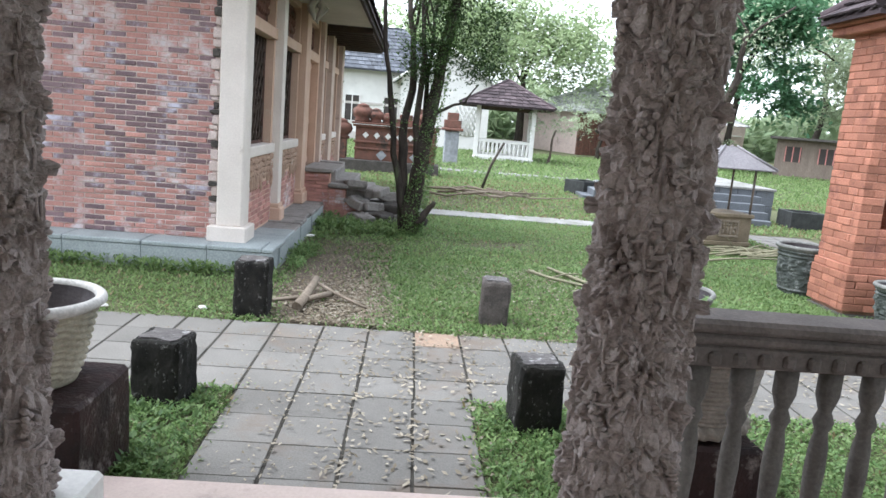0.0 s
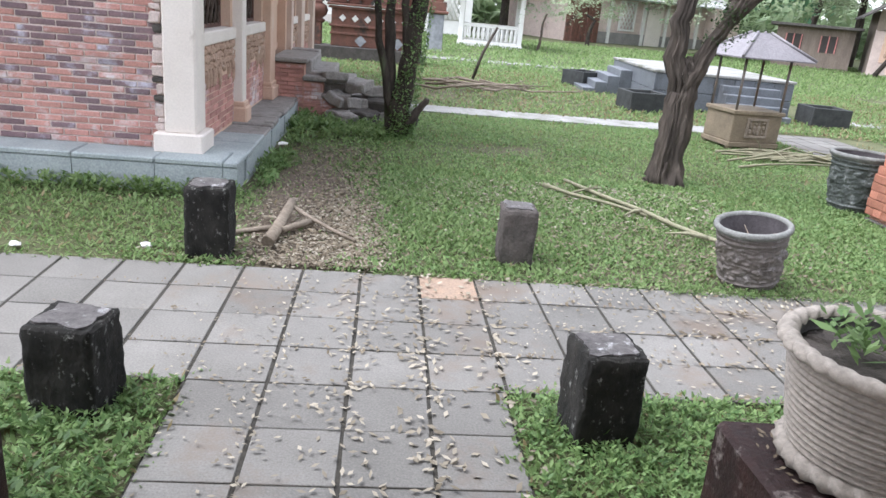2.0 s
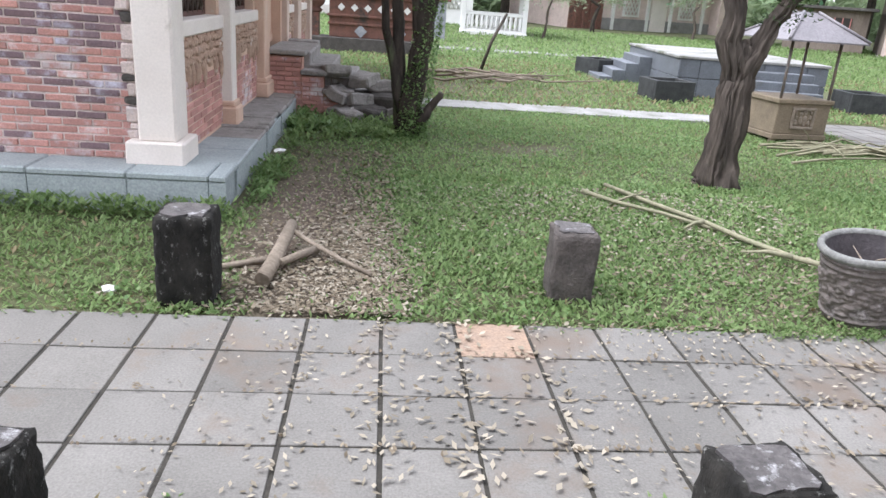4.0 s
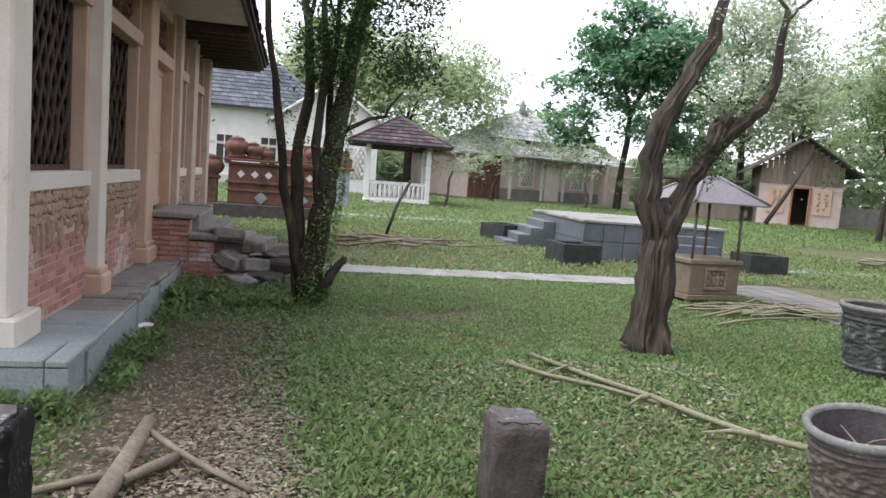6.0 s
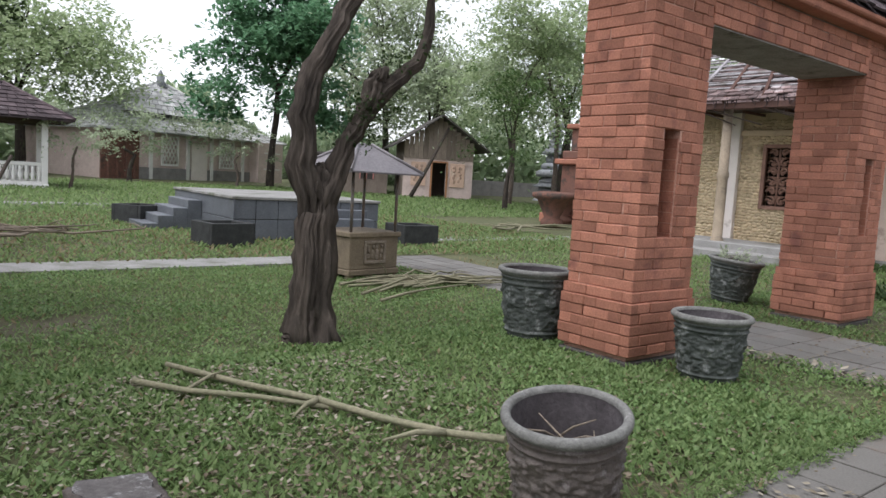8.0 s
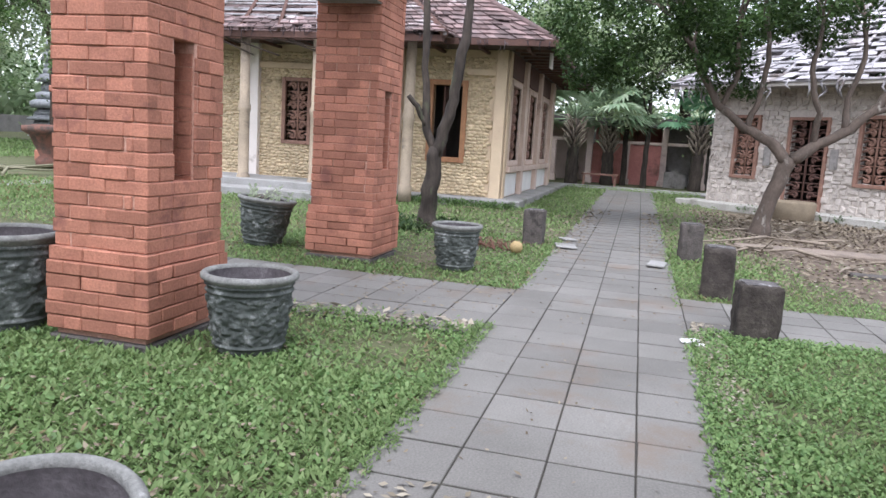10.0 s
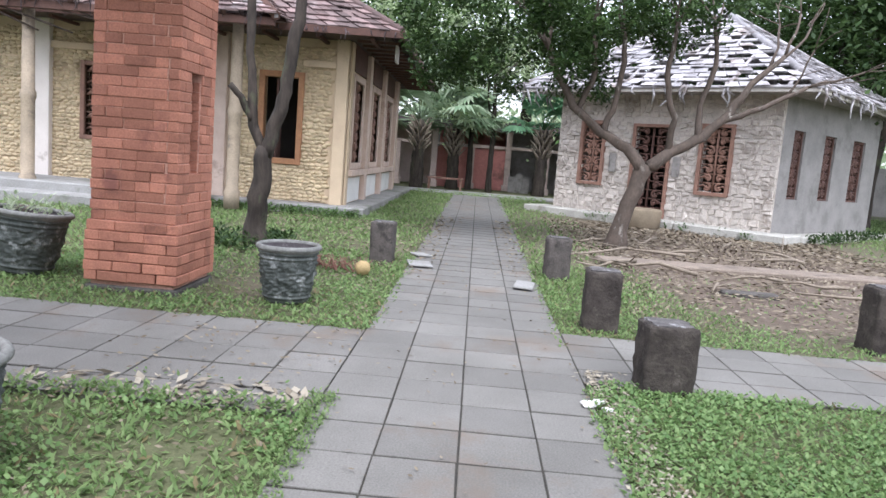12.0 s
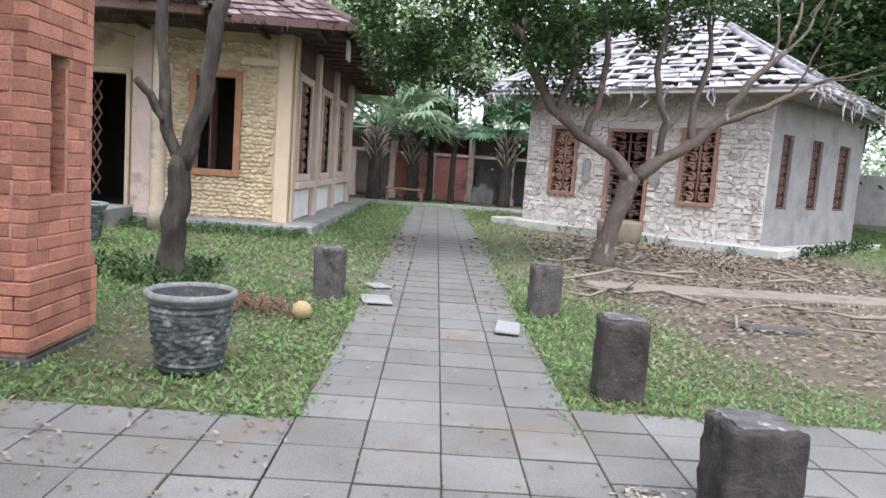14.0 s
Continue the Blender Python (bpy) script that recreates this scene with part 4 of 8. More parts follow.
# ---- gate ----


def build_gate():
    g = thing("brick_gate", pose(0, 0, 0), "tall red brick gate with slotted pillars and a tiled cap", "gate")
    shared = {}
    for x0, y0, sx, sy in ((6.30, 1.84, 0.84, 0.70), (10.30, 1.84, 0.84, 0.78)):
        z0s, z1s = 1.0, 1.995
        p = boxes("pillar", [(x0 + 0.012, y0 + 0.45, 0, x0 + sx - 0.012, y0 + sy - 0.012, 3.3), (x0 + 0.012, y0 + 0.012, 0, x0 + 0.28, y0 + 0.45, 3.3), (x0 + 0.5, y0 + 0.012, 0, x0 + sx - 0.012, y0 + 0.45, 3.3),
                             (x0 + 0.28, y0 + 0.012, 0, x0 + 0.5, y0 + 0.45, z0s), (x0 + 0.28, y0 + 0.012, z1s, x0 + 0.5, y0 + 0.45, 3.3)], M_MORTAR_RED, g, "red brick pillar with a tall slot")
        boxes("foot", [(x0 - 0.03, y0 - 0.03, -0.15, x0 + sx + 0.03, y0 + sy + 0.03, 0.03)], M_STONE_DARK, p, "mossy cement footing", 0.012)
        # brick lining of the slot
        for sd in (0, 1):
            xx = x0 + (0.283 if sd == 0 else 0.497)
            brick_course_wall(p, y0 + 0.02, y0 + 0.45, xx, z0s + 0.004, z1s, 0.21, 0.0905, 0.008, [M_BRICK_GATE], 0.006, 5 + sd, axis="y", limit=0)
        r = random.Random(int(x0 * 10))
        rest = bmesh.new()
        z, row, bh = 0.07, 0, 0.0905
        while z < 3.28:
            grow = 0.036 if z < 0.44 else 0.022 if z < 0.53 else 0.0
            for face in range(4):
                length = (sx if face % 2 == 0 else sy) + 2 * grow
                cuts, c = [0.0], (0.13 if (row + face) % 2 else 0.27) + r.uniform(-0.012, 0.012)
                while c < length - 0.09:
                    cuts.append(c)
                    c += 0.27 if r.random() < 0.75 else 0.135
                cuts.append(length)
                for a, b in zip(cuts, cuts[1:]):
                    if (row + face) % 2 == 0 and b == length:
                        b -= 0.10
                    if b - a < 0.04:
                        continue
                    segs = [(a, b)]
                    if face == 0 and z0s - 0.02 < z < z1s - 0.03:
                        lo, hi = 0.28 + grow, 0.50 + grow
                        segs = [(a, min(b, lo)), (max(a, hi), b)]
                    for a2, b2 in segs:
                        if b2 - a2 < 0.03:
                            continue
                        key = round((b2 - a2) / 0.02) * 0.02
                        off = r.uniform(-0.006, 0.006)
                        if face == 0:
                            m = pose(x0 - grow + a2, y0 - grow + off, z)
                        elif face == 1:
                            m = pose(x0 + sx + grow + off, y0 - grow + a2, z, 0, 0, 90)
                        elif face == 2:
                            m = pose(x0 + sx + grow - a2, y0 + sy + grow + off, z, 0, 0, 180)
                        else:
                            m = pose(x0 - grow + off, y0 + sy + grow - a2, z, 0, 0, -90)
                        if face in (0, 3):
                            if key not in shared:
                                bm = bmesh.new()
                                box(bm, 0.0025, 0.0, 0.0025, key - 0.0025, 0.10, bh - 0.0025, bevel=0.007)
                                me = bpy.data.meshes.new("brick")
                                bm.to_mesh(me)
                                bm.free()
                                me.materials.append(M_BRICK_GATE)
                                shared[key] = me
                            piece("brick", shared[key], p, m @ pose(0, 0, 0, r.gauss(0, 0.3), r.gauss(0, 0.3), 0))
                        else:
                            box(rest, 0.0025, 0.0, 0.0025, b2 - a2 - 0.0025, 0.10, bh - 0.0025, m=m)
            z += bh
            row += 1
        tagged(part("brickwork", rest, M_BRICK_GATE, p), kind="stuff")
    li = boxes("lintel", [(7.10, 1.845, 2.90, 10.34, 2.565, 3.3)], M_STEP, g, "brick lintel with a plain cement underside")
    brick_course_wall(li, 7.12, 10.32, 1.86, 2.91, 3.3, 0.27, 0.095, 0.03, [M_BRICK_GATE], 0.006, 21, limit=60)
    brick_course_wall(li, 7.12, 10.32, 2.55, 2.91, 3.3, 0.27, 0.095, 0.03, [M_BRICK_GATE], 0.006, 22, limit=60)
    boxes("cornice", [(6.15, 1.66, 3.30, 11.3, 2.80, 3.40), (6.08, 1.60, 3.40, 11.4, 2.84, 3.46)], M_BRICK_GATE, g, bevel=0.015)
    hip_roof(g, 5.98, 1.62, 11.5, 2.78, 3.47, 4.2, 1.0, M_ROOF_BROWN, M_ROOF_BROWN, 0.2, 0.22, 8)


build_gate()

M_CREAM_OLD = mat("stained_cream_column", (0.40, 0.32, 0.23), (0.28, 0.23, 0.17), 3, 0.85, 0.3, 50, (0.18, 0.15, 0.12), 1.8, 0.56)

# ---- yellow house ----


def window_unit(parent, n, m, w, h, frame_mat, label, carved=True, deep=0.12, dark=True, f=0.09, grille=None, proud=0.05):
    """A framed opening with a carved grille; its local x runs along the wall, y points out."""
    ob = thing("window_%d" % n, m, label)
    ob.parent = parent
    boxes("window_frame", [(-w / 2 - f, -deep, -f, -w / 2, proud, h + f), (w / 2, -deep, -f, w / 2 + f, proud, h + f), (-w / 2, -deep, -f, w / 2, proud, 0), (-w / 2, -deep, h, w / 2, proud, h + f)], frame_mat, ob, bevel=0.008)
    if carved:
        bm = bmesh.new()
        r = random.Random(n)
        k = max(3, int(h / 0.21))
        for j in range(k):
            zc = (j + 0.5) * h / k
            for s in (-1, 1):
                pts = []
                for t in range(9):
                    a = t / 8 * 4.6 + (0 if j % 2 else 1.4)
                    rr = 0.135 * h / k / 0.28 * (1 - 0.07 * t)
                    pts.append((s * (w * 0.23 + rr * math.cos(a)), -0.05, zc + rr * math.sin(a)))
                tube(bm, pts, [0.034] * 9, 6)
                vs = bmesh.ops.create_icosphere(bm, subdivisions=1, radius=0.05)["verts"]
                bmesh.ops.translate(bm, vec=(s * w * 0.23, -0.05, zc), verts=vs)
                tube(bm, [(s * w * 0.5, -0.05, zc), (s * w * 0.36, -0.05, zc + 0.05), (s * w * 0.23, -0.05, zc)], [0.026, 0.03, 0.02], 5)
        tube(bm, [(0, -0.05, 0), (0, -0.05, h)], [0.03, 0.03], 5)
        for j in range(1, k):
            tube(bm, [(-w / 2, -0.05, j * h / k), (w / 2, -0.05, j * h / k)], [0.016, 0.016], 5)
        part("carved_grille", bm, grille or frame_mat, ob)
    return ob


def wall_with_holes(name, w, h, t, holes, material, parent, m, label=""):
    """A wall from local x 0..w, thickness t behind its face, with openings (x0, x1, z0, z1) through it."""
    xs = sorted({0, w, *[v for o in holes for v in o[:2]]})
    zs = sorted({0, h, *[v for o in holes for v in o[2:]]})
    bm = bmesh.new()
    for xa, xb in zip(xs, xs[1:]):
        for za, zb in zip(zs, zs[1:]):
            cx, cz = (xa + xb) / 2, (za + zb) / 2
            if not any(o[0] < cx < o[1] and o[2] < cz < o[3] for o in holes):
                box(bm, xa, -t, za, xb, 0, zb)
    bmesh.ops.remove_doubles(bm, verts=bm.verts[:], dist=0.0005)
    return part(name, bm, material, parent, label, m)


def stone_face(parent, w, h, holes, m, material, cell, seed, flat=0.035, name="stone_facing", domed=False):
    """Uneven stones set into render: flat rubble with chipped corners, or domed cobbles; one joined facing."""
    r = random.Random(seed)
    bm = bmesh.new()
    z = 0.03
    while z < h - 0.03:
        rh = cell[1] * (r.uniform(0.9, 1.12) if domed else r.uniform(0.6, 1.35))
        x = r.uniform(-0.1, 0)
        while x < w:
            rw = cell[0] * (r.uniform(0.75, 1.3) if domed else r.uniform(0.6, 1.6))
            a, b = max(x, 0.0), min(x + rw, w)
            cx, cz = (a + b) / 2, z + rh / 2
            if b - a > 0.05 and not any(o[0] - 0.1 < cx < o[1] + 0.1 and o[2] - 0.1 < cz < o[3] + 0.1 for o in holes):
                out = flat * r.uniform(0.6, 1.3)
                if domed:
                    tilt, jz = r.uniform(-0.25, 0.25), r.uniform(-0.25, 0.25) * rh
                    rings = []
                    for k, q in ((1.12, -0.012), (0.98, 0.55), (0.55, 0.95)):
                        ring = []
                        for n in range(8):
                            g = math.pi / 4 * n
                            ex = (b - a) / 2 * k * math.cos(g) * r.uniform(0.93, 1.07)
                            ez = rh / 2 * k * math.sin(g) * r.uniform(0.93, 1.07) + ex * tilt + jz
                            ring.append(bm.verts.new((cx + ex, out * q, cz + ez)))
                        rings.append(ring)
                    for lo, hi in zip(rings, rings[1:]):
                        for n in range(8):
                            bm.faces.new((lo[n], lo[(n + 1) % 8], hi[(n + 1) % 8], hi[n])).smooth = True
                    bm.faces.new(rings[-1]).smooth = True
                else:
                    g, jz = 0.006, rh * 0.34
                    o = [(a + g + r.uniform(0, .03), z + g + r.uniform(-jz, jz)), (b - g - r.uniform(0, .03), z + g + r.uniform(-jz, jz)), (b - g - r.uniform(0, .03), z + rh - g - r.uniform(-jz, jz) * 0.8), (a + g + r.uniform(0, .03), z + rh - g - r.uniform(-jz, jz) * 0.8)]
                    lo = [bm.verts.new((p[0], -0.01, p[1])) for p in o]
                    hi = [bm.verts.new((cx + (p[0] - cx) * 0.84, out * r.uniform(0.5, 1.2), cz + (p[1] - cz) * 0.80)) for p in o]
                    bm.faces.new(hi)
                    for n in range(4):
                        bm.faces.new((lo[n], lo[(n + 1) % 4], hi[(n + 1) % 4], hi[n]))
            x += rw
        z += rh
    return tagged(part(name, bm, material, parent, "", m), kind="stuff")


def build_yellow_house():
    zb = gz(20, 2)
    h = thing("yellow_house", pose(0, 0, zb), "yellow stone-faced house with cream pillars and a ragged shingle roof", "house")
    x0, y0, x1, y1, top = 19.2, 2.0, 28.6, 10.0, 3.5
    boxes("plinth", [(18.6, 1.45, -0.2, 29.2, 10.6, 0.14)], M_OLDTILE, h, "pale cement plinth slab", 0.02)
    boxes("porch_step", [(17.0, 4.6, -0.2, 18.62, 9.4, 0.30)], M_OLDTILE, h, "pale chipped entrance platform", 0.02)
    boxes("porch_step", [(16.4, 4.9, -0.2, 17.02, 9.0, 0.14)], M_OLDTILE, h, "pale chipped entrance step", 0.02)
    # room surfaces carry the indoor shade in their colour
    boxes("room_floor", [(x0 + 0.15, y0 + 0.15, 0.1, x1 - 0.15, y1 - 0.15, 0.2)], M_ROOM_SHADE, h)
    boxes("room_wall", [(22.5, y0 + 0.2, 0.2, 22.6, y1 - 0.2, top)], M_ROOM_SHADE, h)
    # front, facing the start of the walk; local x runs away from the walk, y points out
    mf = Matrix(((0, -1, 0, x0), (1, 0, 0, y0), (0, 0, 1, 0), (0, 0, 0, 1)))
    holes = [(1.04, 1.74, 1.02, 2.68), (3.0, 3.85, 0.2, 2.62), (4.95, 5.55, 1.18, 2.62)]
    wall_with_holes("wall", y1 - y0, top, 0.15, holes, M_YELLOW_FLAT, h, mf)
    stone_face(h, 2.45, 3.2, [(1.04, 1.74, 0.9, 2.56), (-1, 0.26, -1, 9)], mf @ pose(0, 0, 0.12), M_YELLOW, (0.125, 0.075), 3, 0.042, domed=True)
    stone_face(h, 3.6, 3.2, [(-0.1, 0.02, -1, 9), (0.95, 1.55, 1.06, 2.5)], mf @ pose(4.0, 0, 0.12), M_YELLOW, (0.125, 0.075), 4, 0.042, domed=True)
    window_unit(h, 5, mf @ pose(1.39, 0, 1.02), 0.70, 1.66, M_WOOD_ORANGE, "open window hole in an orange wooden frame", False, f=0.12, proud=0.075)
    boxes("leaning_shutter", [(1.48, -0.42, 1.03, 1.52, -0.06, 2.66)], M_WOOD_DARKRED, h, "dark shutter leaf folded inwards", 0.006, mf)
    window_unit(h, 6, mf @ pose(5.25, 0, 1.18), 0.60, 1.44, M_WOOD_RED, "red-brown window with a carved grille", proud=0.075)
    d = thing("door_2", mf @ pose(3.42, 0, 0.2), "open dark doorway with a carved side leaf")
    d.parent = h
    boxes("door_frame", [(-0.5, -0.14, 0, -0.42, 0.06, 2.5), (0.42, -0.14, 0, 0.5, 0.06, 2.5), (-0.42, -0.14, 2.42, 0.42, 0.06, 2.5)], M_YELLOW_FLAT, d, bevel=0.008)
    bm = bmesh.new()
    for j in range(7):
        for sd in (-0.08, 0.08):
            tube(bm, [(0.25 + sd, -0.3, 0.2 + j * 0.3), (0.25, -0.3, 0.35 + j * 0.3), (0.25 + sd, -0.3, 0.5 + j * 0.3)], [0.02] * 3, 5)
    part("carved_leaf", bm, M_WOOD_RED, d, "carved red-brown door leaf standing open")
    for xa, w, mtl in ((0.0, 0.26, M_YELLOW_FLAT), (2.5, 0.34, M_PILASTER), (6.25, 0.34, M_CREAM), (7.7, 0.3, M_YELLOW_FLAT)):
        boxes("pillar", [(xa, 0, 0.1, xa + w, 0.16, top)], mtl, h, "cream painted pillar", 0.012, mf)
    for a, b in ((0.26, 0.95), (4.0, 6.25)):
        boxes("cornice", [(a, 0, 2.92, b, 0.11, 3.06)], M_YELLOW_FLAT, h, bevel=0.01, m=mf)
    for px, py in ((17.3, 7.6), (17.3, 5.85), (17.9, 3.92)):
        bm = bmesh.new()
        lathe(bm, [(0.15, 0.0), (0.15, 0.34), (0.12, 0.38), (0.12, 1.75), (0.14, 1.8), (0.14, 1.9), (0.115, 1.95), (0.105, 3.5)], 16, at=(px, py, 0))
        part("round_column", bm, M_CREAM_OLD, h, "stained round porch column")
    # side along the walk: three tall windows between pilasters
    ms = pose(x0, y0, 0) @ Matrix(((1, 0, 0, 0), (0, -1, 0, 0), (0, 0, 1, 0), (0, 0, 0, 1)))
    wins = [(0.55, 1.75), (3.25, 4.45), (6.0, 7.3)]
    wall_with_holes("wall", x1 - x0, top, 0.15, [(a, b, 1.02, 2.78) for a, b in wins], M_YELLOW_FLAT, h, ms)
    for i, (a, b) in enumerate(wins):
        window_unit(h, 7 + i, ms @ pose((a + b) / 2, 0, 1.02), b - a, 1.76, M_PILASTER, "tall carved window between cream pilasters", True, grille=M_WOOD_RED, f=0.13)
        boxes("head_board", [(a - 0.2, 0.01, 2.95, b + 0.2, 0.05, top)], M_WOOD_DARKRED, h, "weathered dark board over the window", 0.006, ms)
    for a, b in ((0.26, 2.0), (2.45, 4.75), (5.2, 7.8)):
        boxes("low_panel", [(a + 0.08, 0.0, 0.16, b - 0.05, 0.025, 0.70)], M_WHITE, h, "stained white low panel", 0.006, ms)
        boxes("window_sill", [(a, 0, 0.74, b, 0.13, 0.88)], M_PILASTER, h, "", 0.012, ms)
    for k, (a, b) in enumerate(((0.0, 0.26), (2.1, 2.45), (4.85, 5.2), (7.8, 8.2))):
        boxes("pilaster", [(a, 0, 0.1, b, 0.05 if k == 0 else 0.12, top)], M_YELLOW_FLAT if k == 0 else M_PILASTER, h, "stained cream pilaster", 0.012, ms)
    boxes("wall", [(x1 - 0.15, y0 + 0.15, 0, x1, y1 - 0.15, top)], M_CREAM, h)
    boxes("wall", [(x0 + 0.15, y1 - 0.15, 0, x1, y1, top)], M_CREAM, h)
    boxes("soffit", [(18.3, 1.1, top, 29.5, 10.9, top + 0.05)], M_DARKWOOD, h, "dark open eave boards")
    hip_roof(h, 18.1, 0.85, 29.7, 11.1, 3.56, 6.6, 4.4, M_ROOF_RED, M_ROOF_RED, 0.20, 0.22, 12, 0.93)
    for i in range(9):
        boxes("rafter_tail", [(18.2, 1.4 + i * 1.05, 3.40, 19.19, 1.47 + i * 1.05, 3.46)], M_WOOD_DARKRED, h)
    for i in range(17):
        boxes("rafter_tail", [(18.6 + i * 0.62, 0.95, 3.41, 18.65 + i * 0.62, 1.78, 3.46)], M_WOOD_DARKRED, h)
    for f in ((18.06, 0.80, 3.46, 18.12, 11.1, 3.60), (18.12, 0.80, 3.46, 29.7, 0.86, 3.60)):
        boxes("eave_board", [f], M_WOOD_DARKRED, h, "weathered brown eave board", 0.008)
    boxes("hanging_panel", [(18.9, 1.02, 3.12, 19.3, 1.06, 3.46)], M_SOFFIT, h, "loose pale board hanging at the eave", 0.006)
    # porch roof: its covering is gone but for the lowest rows, leaving bleached battens on rafters
    r = random.Random(31)
    ea, eb, ra, rb = Vector((16.8, 2.9, 3.50)), Vector((16.8, 10.2, 3.50)), Vector((19.9, 5.3, 5.35)), Vector((19.9, 10.2, 5.35))
    for k in range(15):
        f = 0.24 + 0.74 * k / 14
        a, b = ea.lerp(ra, f), eb.lerp(rb, f)
        bm = bmesh.new()
        c = a.lerp(b, r.uniform(0.0, 0.12))
        tube(bm, [c, c.lerp(b, 0.5) + Vector((0, 0, r.uniform(-0.05, 0.03))), b], [0.028] * 3, 4)
        part("batten", bm, M_ROOF_WHITE, h)
    for k in range(9):
        f = k / 8
        bm = bmesh.new()
        tube(bm, [ea.lerp(eb, f), ra.lerp(rb, f)], [0.05, 0.05], 4)
        part("rafter", bm, M_WOOD_DARKRED if k % 3 else M_ROOF_WHITE, h)
    bm = bmesh.new()
    shingle_slope(bm, ea, eb, eb.lerp(rb, 0.2), ea.lerp(ra, 0.2), 0.22, 0.2, r, 0.8, 0.02, 0.08)
    shingle_slope(bm, ea + Vector((0, 0, 0.02)), ea.lerp(eb, 0.30), ra.lerp(rb, 0.25), ra, 0.22, 0.22, r, 0.92, 0.02, 0.06)
    tagged(part("shingles", bm, M_ROOF_RED, h), kind="stuff")
    bm = bmesh.new()
    shingle_slope(bm, (19.4, 2.9, 3.6), ea, ra, ra, 0.22, 0.22, r, 0.95, 0.02, 0.06)
    tagged(part("shingles", bm, M_ROOF_RED, h), kind="stuff")
    bm = bmesh.new()
    tube(bm, [ea, ra], [0.09, 0.08], 6)
    part("hip_board", bm, M_WOOD_DARKRED, h)
    boxes("porch_beam", [(16.86, 2.95, 3.34, 16.98, 10.2, 3.48)], M_WOOD_DARKRED, h, "dark porch beam", 0.01)
    for k in range(5):
        bm = bmesh.new()
        ya = r.uniform(4.5, 9.5)
        tube(bm, [(16.9, ya, 3.44), (17.0, ya - r.uniform(0.6, 1.2), 3.24), (17.2, ya - r.uniform(1.3, 2.0), 3.0)], [0.018] * 3, 5)
        part("loose_rod", bm, M_DARKWOOD, h)
    bm = bmesh.new()
    r = random.Random(5)
    for i in range(220):
        x, y = (18.08, r.uniform(0.9, 11)) if r.random() < 0.35 else (16.82, r.uniform(3, 10)) if r.random() < 0.4 else (r.uniform(18.1, 29.5), 0.84)
        tube(bm, [(x, y, 3.58), (x + r.uniform(-.05, .05), y + r.uniform(-.05, .05), 3.5), (x + r.uniform(-.08, .08), y + r.uniform(-.08, .08), 3.48 - r.uniform(0.02, 0.3) * r.random())], [0.02, 0.014, 0.004], 4)
    tagged(part("ragged_eave_edge", bm, M_ROOF_BROWN, h), kind="stuff")


build_yellow_house()


